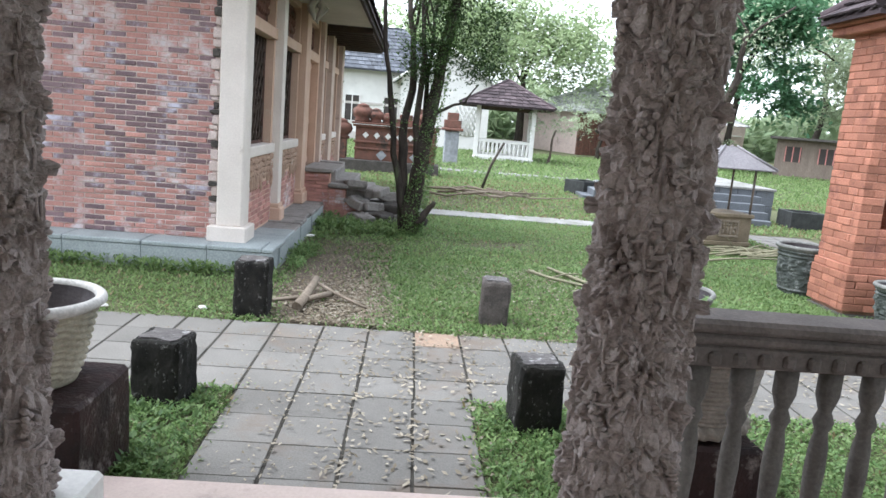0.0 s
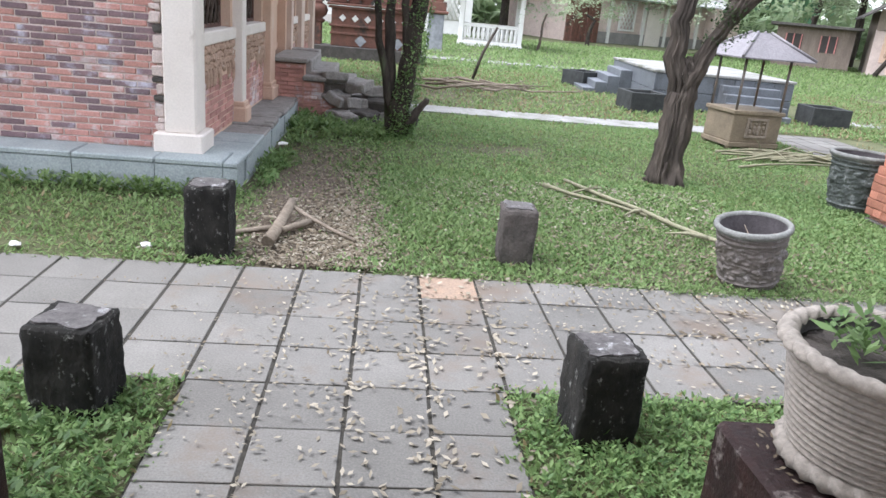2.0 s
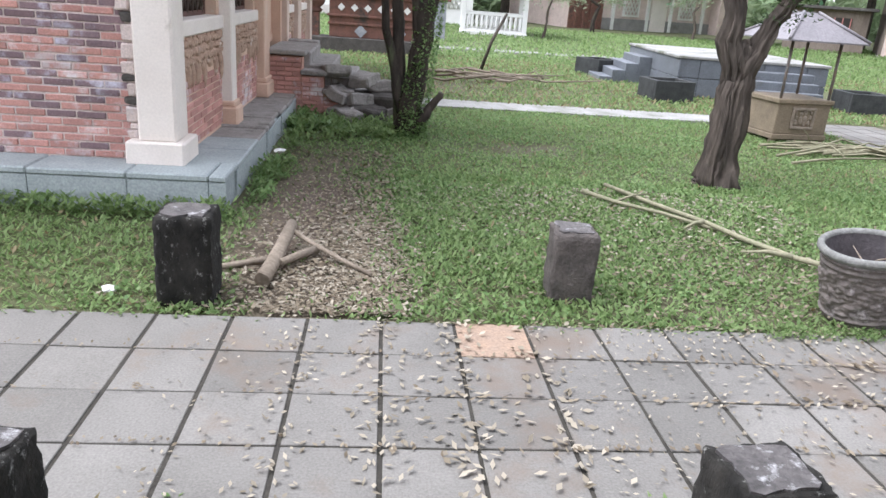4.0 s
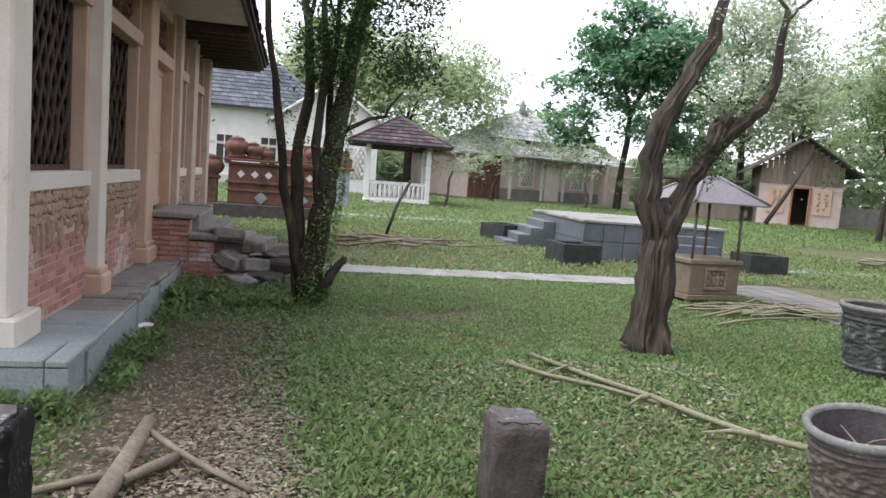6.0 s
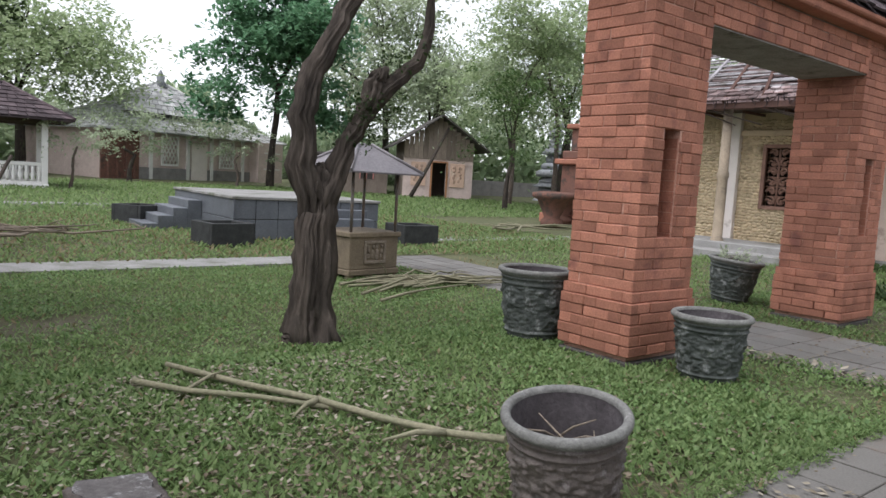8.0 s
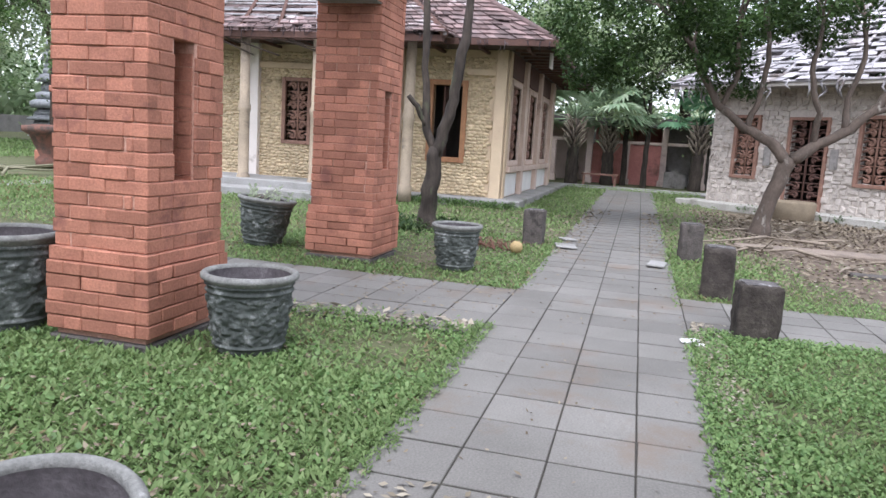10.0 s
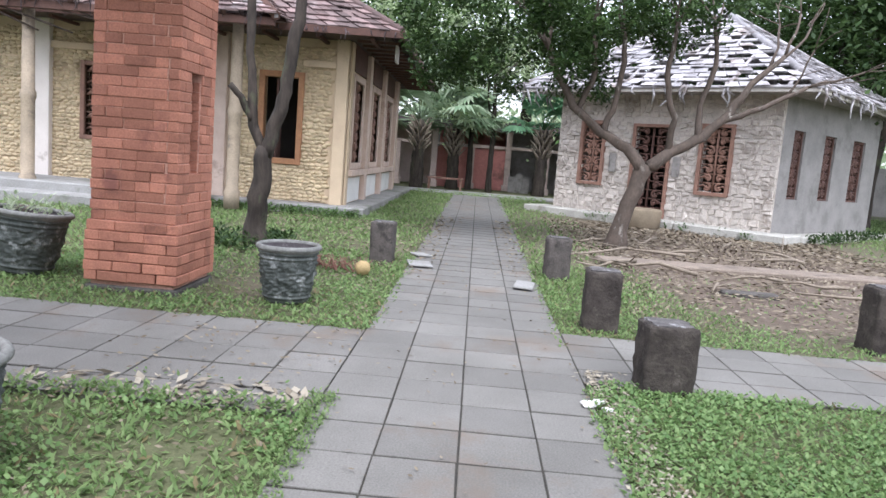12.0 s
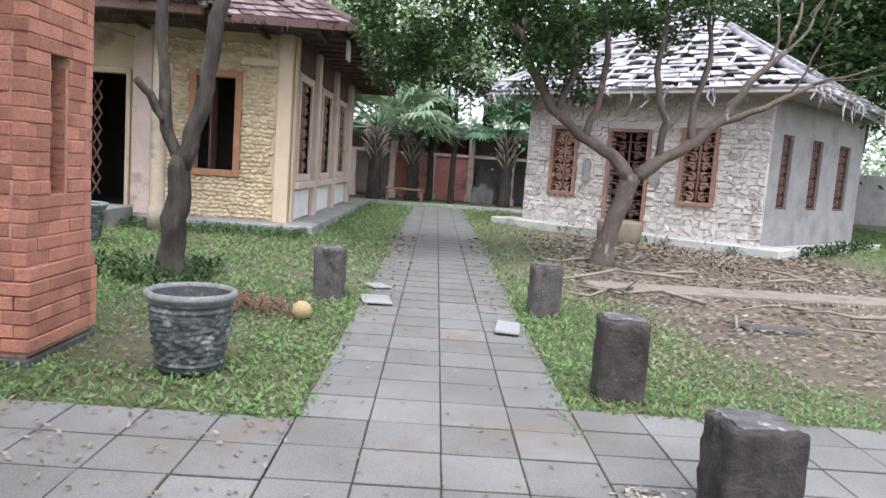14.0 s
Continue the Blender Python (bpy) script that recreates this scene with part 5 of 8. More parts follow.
# ---- whitewashed stone house ----
def build_white_stone_house():
    zb = gz(20.75, -7.8)
    h = thing("stone_house", pose(20.91, -7.57, zb, 0, 0, 49.5), "whitewashed stone house with carved red-brown windows and a decayed pale roof", "house")
    W, D, top = 6.0, 5.7, 3.28
    ea = 6.5
    for seg in ((-0.6, 0.16, 2.0, 0.74), (2.01, 0.16, 2.61, 0.78), (3.76, 0.16, W + 0.5, 0.72)):
        boxes("plinth", [(seg[0], -0.3, -0.3, seg[2], seg[3], 0.17)], M_PLINTH_PALE, h, "pale cement plinth edge", 0.02)
    boxes("door_step", [(2.62, -0.2, -0.3, 3.75, 0.9, 0.19)], M_PLINTH_PALE, h, "pale cement door step", 0.02)
    boxes("plinth", [(-0.62, -D - 0.4, -0.3, 0.0, -0.3, 0.14)], M_PLINTH_PALE, h, "pale cement plinth edge", 0.02, pose(0, 0, 0, 0, 0, -ea))
    # near-black floor and partition give the room its painted shade
    boxes("room_floor", [(0.15, -D + 0.15, 0.0, W - 0.15, -0.2, 0.16)], M_ROOM_SHADE, h)
    boxes("room_wall", [(0.3, -2.6, 0.16, W - 0.3, -2.5, top)], M_ROOM_SHADE, h)
    holes = [(4.59, 5.18, 0.96, 2.5), (2.70, 3.62, 0.16, 2.46), (1.15, 1.81, 0.96, 2.5)]
    wall_with_holes("wall", W, top, 0.2, holes, M_WHITESTONE, h, pose(0, 0, 0))
    stone_face(h, W, top - 0.1, holes, pose(0, 0, 0.1), M_WHITESTONE, (0.20, 0.12), 9, 0.045)
    window_unit(h, 12, pose(4.885, 0.02, 0.96), 0.59, 1.54, M_WOOD_RED, "red-brown carved wooden window grille", grille=M_WOOD_RED, proud=0.07)
    window_unit(h, 13, pose(1.48, 0.02, 0.96), 0.66, 1.54, M_WOOD_RED, "red-brown carved wooden window grille", proud=0.07)
    d = window_unit(h, 30, pose(3.16, 0.02, 0.2), 0.92, 2.26, M_WOOD_RED, "doorway with a carved red-brown wooden screen", grille=M_WOOD_DARKRED, f=0.08, proud=0.06)
    d.name = "door_3"
    tub = thing("round_planter", h.matrix_basis @ pose(2.66, 1.15, -0.1), "round olive-grey cement planter by the doorway", "planter")
    bm = bmesh.new()
    lathe(bm, [(0.40, 0), (0.47, 0.1), (0.50, 0.5), (0.46, 0.55), (0.42, 0.5), (0.40, 0.3), (0.0, 0.3)], 22)
    part("bowl", bm, M_CART, tub)
    for x in (4.12, 2.33):
        boxes("wall_plaque", [(x, 0.03, 1.25, x + 0.2, 0.075, 1.75)], M_STEP, h, "small grey wall plaque", 0.01)
    # side to the right, plain render with three narrow windows
    ms = pose(0, 0, 0, 0, 0, -ea) @ pose(0, -D, 0) @ Matrix(((0, -1, 0, 0), (1, 0, 0, 0), (0, 0, 1, 0), (0, 0, 0, 1)))
    sides = [(D - 1.13, D - 0.56), (D - 2.9, D - 2.25), (D - 4.8, D - 4.0)]
    wall_with_holes("wall", D - 0.02, top, 0.2, [(a, b, 0.95, 2.55) for a, b in sides], M_GREYWALL, h, ms, "grey rendered side wall")
    for i, (a, b) in enumerate(sides):
        window_unit(h, 14 + i, ms @ pose((a + b) / 2, -0.05, 0.95 + 0.05), b - a - 0.1, 1.5, M_WOOD_DARKRED, "narrow carved window sunk in grey render", deep=0.1, f=0.05, grille=M_WOOD_DARKRED, proud=0.0)
    boxes("wall", [(W - 0.2, -D, 0, W, -0.2, top)], M_GREYWALL, h)
    boxes("wall", [(-0.4, -D, 0, W - 0.2, -D + 0.2, top)], M_GREYWALL, h)
    boxes("soffit", [(-0.7, -D - 0.7, top, W + 0.7, 0.7, top + 0.05)], M_STEP, h, "grey eave boards")
    for k, f in enumerate(((-0.95, 0.90, 3.24, W + 0.95, 0.95, 3.38), (-0.95, -D - 0.9, 3.24, -0.90, 0.90, 3.38))):
        boxes("eave_board", [f], M_SOFFIT, h, "pale weathered eave board", 0.008)
    # roof: pale battens on rafters, with strips of sheet still in place
    r = random.Random(17)
    ap, base = Vector((W / 2, -D / 2, 5.9)), [Vector((-0.95, 0.95, 3.35)), Vector((W + 0.95, 0.95, 3.35)), Vector((W + 0.95, -D - 0.95, 3.35)), Vector((-1.25, -D - 0.95, 3.35))]
    bm = bmesh.new()
    for i in range(4):
        a, b = base[i], base[(i + 1) % 4]
        for j in range(13):
            f = j / 13
            tube(bm, [a.lerp(ap, f), b.lerp(ap, f)], [0.045, 0.045], 4)
        for j in range(1, 12):
            q = a.lerp(b, j / 12)
            k = 1 - abs(j / 6 - 1)
            tube(bm, [q, q.lerp(ap, 0.98) if j == 6 else (a if j < 6 else b).lerp(ap, k) .lerp(q, 0.02)], [0.05, 0.04], 4)
        tube(bm, [a, ap], [0.09, 0.08], 6)
    rf = part("roof", bm, M_ROOF_WHITE, h, "bleached roof battens showing through missing strips")
    bm = bmesh.new()
    for i in range(4):
        a, b = base[i], base[(i + 1) % 4]
        shingle_slope(bm, a, b, ap, ap, 0.34, 0.22, r, 0.5 if i == 0 else 0.85, 0.015, 0.12)
    tagged(part("roof_covering", bm, M_ROOF_WHITE, rf), kind="stuff")
    bm = bmesh.new()
    for i in range(90):
        k = r.randrange(4)
        p = base[k].lerp(base[(k + 1) % 4], r.random())
        l = r.uniform(0.1, 0.5)
        tube(bm, [p + Vector((0, 0, 0.05)), p + Vector((r.uniform(-.1, .1), r.uniform(-.1, .1), -l / 2)), p + Vector((r.uniform(-.15, .15), r.uniform(-.15, .15), -l))], [0.035, 0.03, 0.008], 4)
    tagged(part("hanging_edge", bm, M_ROOF_WHITE, rf), kind="stuff")


build_white_stone_house()


# ---- far buildings round the lawn ----
def build_gazebo():
    x, y = 5.8, 31.6
    g = thing("gazebo", pose(x, y, gz(x, y), 0, 0, -6), "white gazebo with a balustrade and dark shingle roof", "gazebo")
    s = 1.38
    boxes("floor", [(-s - 0.15, -s - 0.15, -0.2, s + 0.15, s + 0.15, 0.12)], M_WHITE, g, bevel=0.02)
    for px in (-s, s):
        for py in (-s, s):
            boxes("post", [(px - 0.11, py - 0.11, 0.1, px + 0.11, py + 0.11, 2.6)], M_WHITE, g, bevel=0.015)
    for side in range(4):
        m = pose(0, 0, 0, 0, 0, 90 * side)
        rl = boxes("railing", [(-s, -s - 0.07, 0.82, s, -s + 0.07, 0.94), (-s, -s - 0.06, 0.12, s, -s + 0.06, 0.22)], M_WHITE, g, "", 0.01, m)
        bm = bmesh.new()
        lathe(bm, [(0.06, 0), (0.05, 0.1), (0.08, 0.25), (0.05, 0.4), (0.06, 0.6)], 8)
        first = part("baluster", bm, M_WHITE, rl, m=pose(-s + 0.2, -s, 0.22))
        for i in range(1, 12):
            piece("baluster", first.data, rl, pose(-s + 0.2 + i * 0.215, -s, 0.22))
        boxes("beam", [(-s - 0.1, -s - 0.09, 2.45, s + 0.1, -s + 0.09, 2.66)], M_DARKWOOD, g, "", 0.01, m)
    hip_roof(g, -s - 0.95, -s - 0.95, s + 0.95, s + 0.95, 2.62, 3.95, 2.3, M_ROOF_BROWN, M_ROOF_BROWN, 0.3, 0.3, 30)


build_gazebo()


def build_white_house():
    x, y = -2.0, 40.0
    h = thing("white_house", pose(x, y, gz(x, y)), "white house with a gable and blue-grey tiled roof", "house")
    boxes("wall", [(-9, 0, -0.3, 7.4, 8, 4.3)], M_WHITE, h)
    boxes("wall_band", [(-9, -0.06, 2.2, 4.4, 0.0, 2.35), (-9, -0.08, -0.2, 7.4, 0.0, 0.5)], M_SOFFIT, h)
    for i, xx in enumerate((-3.2, -0.8, 1.6)):
        w = thing("window_%d" % (20 + i), pose(xx, -0.02, 1.1), "dark window in a white wall")
        w.parent = h
        boxes("window_frame", [(-0.5, -0.08, 0, -0.42, 0.02, 1.7), (0.42, -0.08, 0, 0.5, 0.02, 1.7), (-0.42, -0.08, 1.62, 0.42, 0.02, 1.7), (-0.42, -0.08, 0, 0.42, 0.02, 0.08), (-0.03, -0.08, 0.08, 0.03, 0.02, 1.62)], M_WHITE, w)
        # dark sheet painted as the shaded room behind the window
        boxes("pane", [(-0.42, -0.03, 0.08, 0.42, -0.01, 1.62)], M_ROOM_SHADE, w)
    hip_roof(h, -10, -0.9, 5.0, 9, 4.3, 7.3, 3.0, M_ROOF_BLUE, M_ROOF_BLUE, 0.4, 0.45, 31)
    # gabled wing
    g = boxes("gable_wing", [(2.2, -1.6, -0.3, 7.6, 4, 4.0)], M_WHITE, h)
    bm = bmesh.new()
    v = [bm.verts.new((x, y0, z)) for y0 in (-1.6, -1.4) for x, z in ((2.2, 4.0), (7.6, 4.0), (4.9, 5.9))]
    for f in ((0, 1, 2), (5, 4, 3), (0, 3, 4, 1), (1, 4, 5, 2), (2, 5, 3, 0)):
        bm.faces.new([v[i] for i in f])
    part("gable", bm, M_WHITE, g)
    bm = bmesh.new()
    slab(bm, [(1.7, -2.1, 3.75), (4.9, -2.1, 6.05), (4.9, 4, 6.05), (1.7, 4, 3.75)], 0.12)
    slab(bm, [(8.1, -2.1, 3.75), (8.1, 4, 3.75), (4.9, 4, 6.05), (4.9, -2.1, 6.05)], 0.12)
    part("wing_roof", bm, M_ROOF_BLUE, g)
    bm = bmesh.new()
    tube(bm, [(1.7, -2.15, 3.68), (4.9, -2.15, 5.98)], [0.1, 0.1], 4)
    tube(bm, [(8.1, -2.15, 3.68), (4.9, -2.15, 5.98)], [0.1, 0.1], 4)
    part("bargeboard", bm, M_WHITE, g, "white bargeboards")
    lattice(g, 5.6, 6.9, 0.8, 3.0, -1.63, 5, M_WHITE, 0.05, "white_lattice")


build_white_house()


def build_shrine_wall():
    x, y, k = 0.12, 17.6, 0.72
    s = thing("carved_brick_wall", pose(x, y, gz(x, y)) @ Matrix.Scale(k, 4), "carved terracotta wall with white diamonds and round urns on top", "wall")
    boxes("base", [(-2.4, -0.6, -0.2, 2.6, 0.6, 0.5)], M_STONE_DARK, s, "dark mossy base", 0.03)
    boxes("body", [(-1.2, -0.35, 0.5, 2.4, 0.35, 2.0)], M_TERRACOTTA, s, "", 0.02)
    for z, o in ((0.95, 0.05), (1.25, 0.08), (1.95, 0.12), (2.07, 0.18)):
        boxes("moulding", [(-1.2 - o, -0.35 - o, z, 2.4 + o, 0.35 + o, z + 0.09)], M_TERRACOTTA, s, bevel=0.015)
    for i in range(6):
        bm = bmesh.new()
        box(bm, -0.1, -0.02, -0.1, 0.1, 0.02, 0.1, m=pose(0, 0, 0, 0, 45, 0))
        part("diamond", bm, M_WHITE, s, "small white diamond inlay", pose(-0.75 + i * 0.5, -0.36, 1.6))
    for xx in (0.0, 1.5):
        bm = bmesh.new()
        box(bm, -0.17, -0.02, -0.17, 0.17, 0.02, 0.17, m=pose(0, 0, 0, 0, 45, 0))
        part("diamond", bm, M_STATUE, s, "grey diamond inlay", pose(xx, -0.37, 0.75))
    prof = [(0.34, 0), (0.40, 0.08), (0.30, 0.15), (0.44, 0.28), (0.50, 0.44), (0.44, 0.60), (0.26, 0.70), (0.30, 0.74), (0.14, 0.82), (0.0, 0.85)]
    for i, (xx, sc) in enumerate(((-1.9, 0.78), (-0.95, 0.70), (-0.35, 0.55), (0.15, 0.40), (1.95, 0.60))):
        u = thing("carved_urn", pose(x + xx * k, y, gz(x, y) + (1.35 if i == 0 else 2.16) * k), "round terracotta urn on the carved wall", "urn", "urns on the carved wall")
        bm = bmesh.new()
        lathe(bm, [(a * sc, b * sc) for a, b in prof], 18, lambda a, r, z: 0.03 * math.sin(a * 8) * (r > 0.2))
        part("bowl", bm, M_TERRACOTTA, u)
    for k2, (a, b, zt) in enumerate(((0.55, 1.45, 2.4), (0.7, 1.3, 2.62))):
        boxes("stepped_cap", [(a, -0.28 + 0.05 * (k2 % 2), (2.1, 2.39)[k2], b, 0.28 - 0.05 * (k2 % 2), zt)], M_TERRACOTTA, s, "", 0.03)
    boxes("pier", [(-2.2, -0.35, 0.5, -1.6, 0.35, 1.35)], M_TERRACOTTA, s, "", 0.02)
    for px, py in ((1.5, 22.4), (2.75, 25.0)):
        p = thing("small_pillar", pose(px, py, 0.1), "short pale stone pillar with a red cap", "pillar", "garden pillars")
        boxes("shaft", [(-0.3, -0.3, -0.1, 0.3, 0.3, 1.4)], M_STATUE, p, bevel=0.03)
        boxes("ledge", [(-0.45, -0.45, 1.4, 0.45, 0.45, 1.52)], M_TERRACOTTA, p, bevel=0.03)
        boxes("cap", [(-0.36, -0.36, 1.52, 0.36, 0.36, 1.85), (-0.24, -0.24, 1.85, 0.24, 0.24, 2.15)], M_TERRACOTTA, p, bevel=0.02)


build_shrine_wall()


def build_long_house():
    x, y = 12.8, 45.6
    h = thing("vine_covered_house", pose(x, y, gz(x, y), 0, 0, 22), "low pinkish house with lattice windows and a vine-covered tiered roof", "house")
    W, D, top = 15.0, 8.0, 3.0
    boxes("wall", [(0, 0, -0.3, W, D, top)], M_PINKWALL, h)
    boxes("base_band", [(-0.05, -0.08, -0.2, W, 0.0, 0.75)], M_GREYWALL, h)
    # plain sheet added behind the posts where the open veranda lies in shade
    boxes("red_end_wall", [(-0.1, -0.14, -0.2, 2.6, -0.02, top)], M_TERRACOTTA, h, "dull red sheet standing in for the dark open veranda")
    for i, xx in enumerate((0.3, 0.9, 1.5, 2.1)):
        boxes("red_post", [(xx, -0.3, 0, xx + 0.16, -0.14, top)], M_TERRACOTTA, h)
    for i, xx in enumerate((5.0, 10.0)):
        w = thing("window_%d" % (25 + i), pose(xx, -0.1, 0.9), "white lattice window in a pink wall")
        w.parent = h
        boxes("window_frame", [(-0.7, -0.06, 0, -0.58, 0.04, 2.0), (0.58, -0.06, 0, 0.7, 0.04, 2.0), (-0.58, -0.06, 1.88, 0.58, 0.04, 2.0), (-0.58, -0.06, 0, 0.58, 0.04, 0.12)], M_WHITE, w)
        lattice(w, -0.58, 0.58, 0.12, 1.88, -0.02, 4, M_WHITE, 0.04, "lattice")
    d = boxes("door", [(6.8, -0.12, 0, 8.2, -0.04, 2.5)], M_CREAM, h, "pale closed door")
    for xx in (3.4, 6.4, 8.5, 11.5):
        boxes("pilaster", [(xx, -0.16, 0, xx + 0.22, 0.0, top)], M_WHITE, h)
    boxes("gable_end", [(12.4, -0.9, -0.2, W, -0.02, top)], M_PINKWALL, h, "grey-green gabled end")
    boxes("cross_window", [(13.0, -1.0, 1.0, 14.6, -0.9, 1.1), (13.0, -1.0, 2.2, 14.6, -0.9, 2.3)], M_WHITE, h)
    hip_roof(h, -0.6, -0.75, W + 0.6, D + 0.6, top, 5.0, 4.2, M_PALE_ROOF, M_PALE_ROOF, 0.5, 0.5, 41, 0.95)
    hip_roof(h, 3.0, 1.2, W - 3.0, D - 1.2, 4.3, 6.6, 3.9, M_PALE_ROOF, M_ROOF_BROWN, 0.5, 0.5, 42, name="upper_roof")
    bm = bmesh.new()
    lathe(bm, [(0.5, 0), (0.25, 0.5), (0.3, 0.7), (0.0, 1.3)], 10, at=(W / 2, D / 2, 6.4))
    part("finial", bm, M_STATUE, h)
    r = np.random.RandomState(4)
    pts = []
    for i in range(10):
        c = np.array([r.uniform(-1, 9), r.uniform(-1.6, 0.5), r.uniform(2.9, 3.9)])
        pts.append(c + r.normal(0, 1, (260, 3)) * np.array([0.8, 0.6, 0.35]))
    ob = scatter("vine", np.concatenate(pts), 0.22, L_PALE, h, 0.7, 0.5, 9)
    tagged(ob, kind="stuff")


# pale patchy roof, its tones raised further to imitate distance haze
M_PALE_ROOF = mat("hazed_lichen_roof", (0.50, 0.50, 0.49), (0.36, 0.36, 0.35), 2, 0.9, 0.4, 30, (0.64, 0.64, 0.63), 0.6, 0.52, vary=0.25, island=True)
build_long_house()


def build_plank_hut():
    x, y = 26.52, 33.49
    h = thing("plank_hut", pose(x, y, gz(x, y), 0, 0, -28), "weathered plank hut with a dark open doorway and carved panels", "hut")
    W, top, ap = 4.2, 3.3, 4.75
    wall_with_holes("wall", W, 2.35, 0.15, [(1.72, 2.56, 0.0, 2.1)], M_PINKWALL, h, Matrix(((1, 0, 0, 0), (0, -1, 0, 0), (0, 0, 1, 0), (0, 0, 0, 1))))
    boxes("wall", [(0, 3.85, 0, W, 4, top), (0, 0.15, 0, 0.15, 3.85, top), (W - 0.15, 0.15, 0, W, 3.85, top)], M_PLANK, h)
    boxes("floor", [(-0.1, -0.2, -0.3, W + 0.1, 4.1, 0.04)], M_STEP, h)
    i, xx = 0, 0.0
    while xx < W - 0.01:
        zt = top + (ap - top) * (1 - abs((xx + 0.14) / (W / 2) - 1))
        boxes("plank", [(xx + 0.01, -0.06, 2.3, min(xx + 0.27, W), -0.01, zt)], M_PLANK, h)
        xx += 0.28
    for xx in (0.5, 2.85):
        boxes("carved_panel", [(xx - 0.05, -0.08, 0.7, xx + 0.85, -0.01, 2.1)], M_PEACH, h, "peach carved wall panel", 0.02)
        bm = bmesh.new()
        relief_band(bm, xx + 0.1, xx + 0.7, 0.85, 1.95, -0.09, 0.05, "x", int(xx * 10), 0.2)
        tagged(part("carving", bm, M_CARVED, h), kind="stuff")
    boxes("door_frame", [(1.62, -0.1, 0, 1.72, 0.02, 2.2), (2.56, -0.1, 0, 2.66, 0.02, 2.2), (1.72, -0.1, 2.1, 2.56, 0.02, 2.2)], M_WOOD_ORANGE, h)
    bm = bmesh.new()
    slab(bm, [(-0.8, -0.9, top - 0.35), (W / 2, -0.9, ap + 0.15), (W / 2, 4.6, ap + 0.15), (-0.8, 4.6, top - 0.35)], 0.1)
    slab(bm, [(W + 0.8, -0.9, top - 0.35), (W + 0.8, 4.6, top - 0.35), (W / 2, 4.6, ap + 0.15), (W / 2, -0.9, ap + 0.15)], 0.1)
    part("roof", bm, M_STONE_DARK, h, "dark mossy roof")
    s = thing("leaning_pole", pose(25.9, 31.85, gz(x, y), 0, 32, 0), "dark wooden pole leaning at the hut front", "pole")
    bm = bmesh.new()
    tube(bm, [(0, 0, -0.1), (0.05, 0, 2), (0, 0, 4.9)], [0.12, 0.1, 0.07], 7, 0.3)
    part("shaft", bm, M_BARK_DARK, s)
    b = thing("low_shed", pose(x - 3.6, y + 3.4, gz(x, y), 0, 0, -28), "low grey shed with barred windows beside the hut", "shed")
    boxes("wall", [(0, 0, -0.2, 4.0, 3, 2.2)], M_PLANK, b)
    for i in range(2):
        boxes("window_bars", [(0.5 + i * 1.8, -0.06, 0.9, 0.56 + i * 1.8, -0.01, 1.8), (0.9 + i * 1.8, -0.06, 0.9, 0.96 + i * 1.8, -0.01, 1.8), (1.3 + i * 1.8, -0.06, 0.9, 1.36 + i * 1.8, -0.01, 1.8)], M_REDWALL, b)
        # no hole in the wall: a dark sheet imitates the shaded opening
        boxes("opening", [(0.5 + i * 1.8, -0.02, 0.9, 1.4 + i * 1.8, 0.02, 1.8)], M_ROOM_SHADE, b)
    boxes("roof", [(-0.4, -0.6, 2.2, 4.3, 3.2, 2.35)], M_STONE_DARK, b, bevel=0.02)


build_plank_hut()


def build_platform():
    x, y = 7.0, 11.7
    p = thing("tiled_platform", pose(x, y, gz(x, y), 0, 0, -4), "raised blue-grey tiled platform with corner steps", "platform")
    boxes("core", [(0.03, 0.03, -0.2, 3.19, 4.2, 0.78)], M_BED, p)
    boxes("top_slab", [(-0.03, -0.03, 0.78, 3.25, 4.25, 0.84)], M_OLDTILE, p, "pale tiled top", 0.01)
    bm = bmesh.new()
    box(bm, 0.005, 0.0, 0.005, 0.455, 0.03, 0.385, bevel=0.008)
    first = part("tile", bm, M_PLAT, p, m=pose(0, 0, 0))
    for i in range(10):
        for j in range(2):
            if (i or j) and i < 7:
                piece("tile", first.data, p, pose(i * 0.46, 0, j * 0.39))
            piece("tile", first.data, p, pose(0, 4.2 - i * 0.42, j * 0.39, 0, 0, -90))
    for k in range(4):
        boxes("step", [(-0.3 - k * 0.3, 2.0, -0.2, 0.0 - k * 0.3, 3.6, 0.64 - k * 0.17)], M_PLAT, p, bevel=0.012)
        boxes("step", [(1.5, -0.3 - k * 0.26, -0.2, 2.8, 0.0 - k * 0.26, 0.64 - k * 0.17)], M_PLAT, p, bevel=0.012)
    for xx, yy, rz in ((6.35, 15.4, 30), (6.55, 11.05, 5), (10.6, 10.75, -5)):
        t = thing("square_tub", pose(xx, yy, gz(xx, yy), 0, 0, rz), "square black cement planting tub on the lawn", "planter", "black tubs round the platform")
        boxes("wall", [(-0.42, -0.42, -0.1, 0.42, -0.33, 0.4), (-0.42, 0.33, -0.1, 0.42, 0.42, 0.4), (-0.42, -0.33, -0.1, -0.33, 0.33, 0.4), (0.33, -0.33, -0.1, 0.42, 0.33, 0.4)], M_TUB, t, "", 0.01)
        boxes("soil", [(-0.33, -0.33, -0.1, 0.33, 0.33, 0.33)], M_SOIL, t)


build_platform()


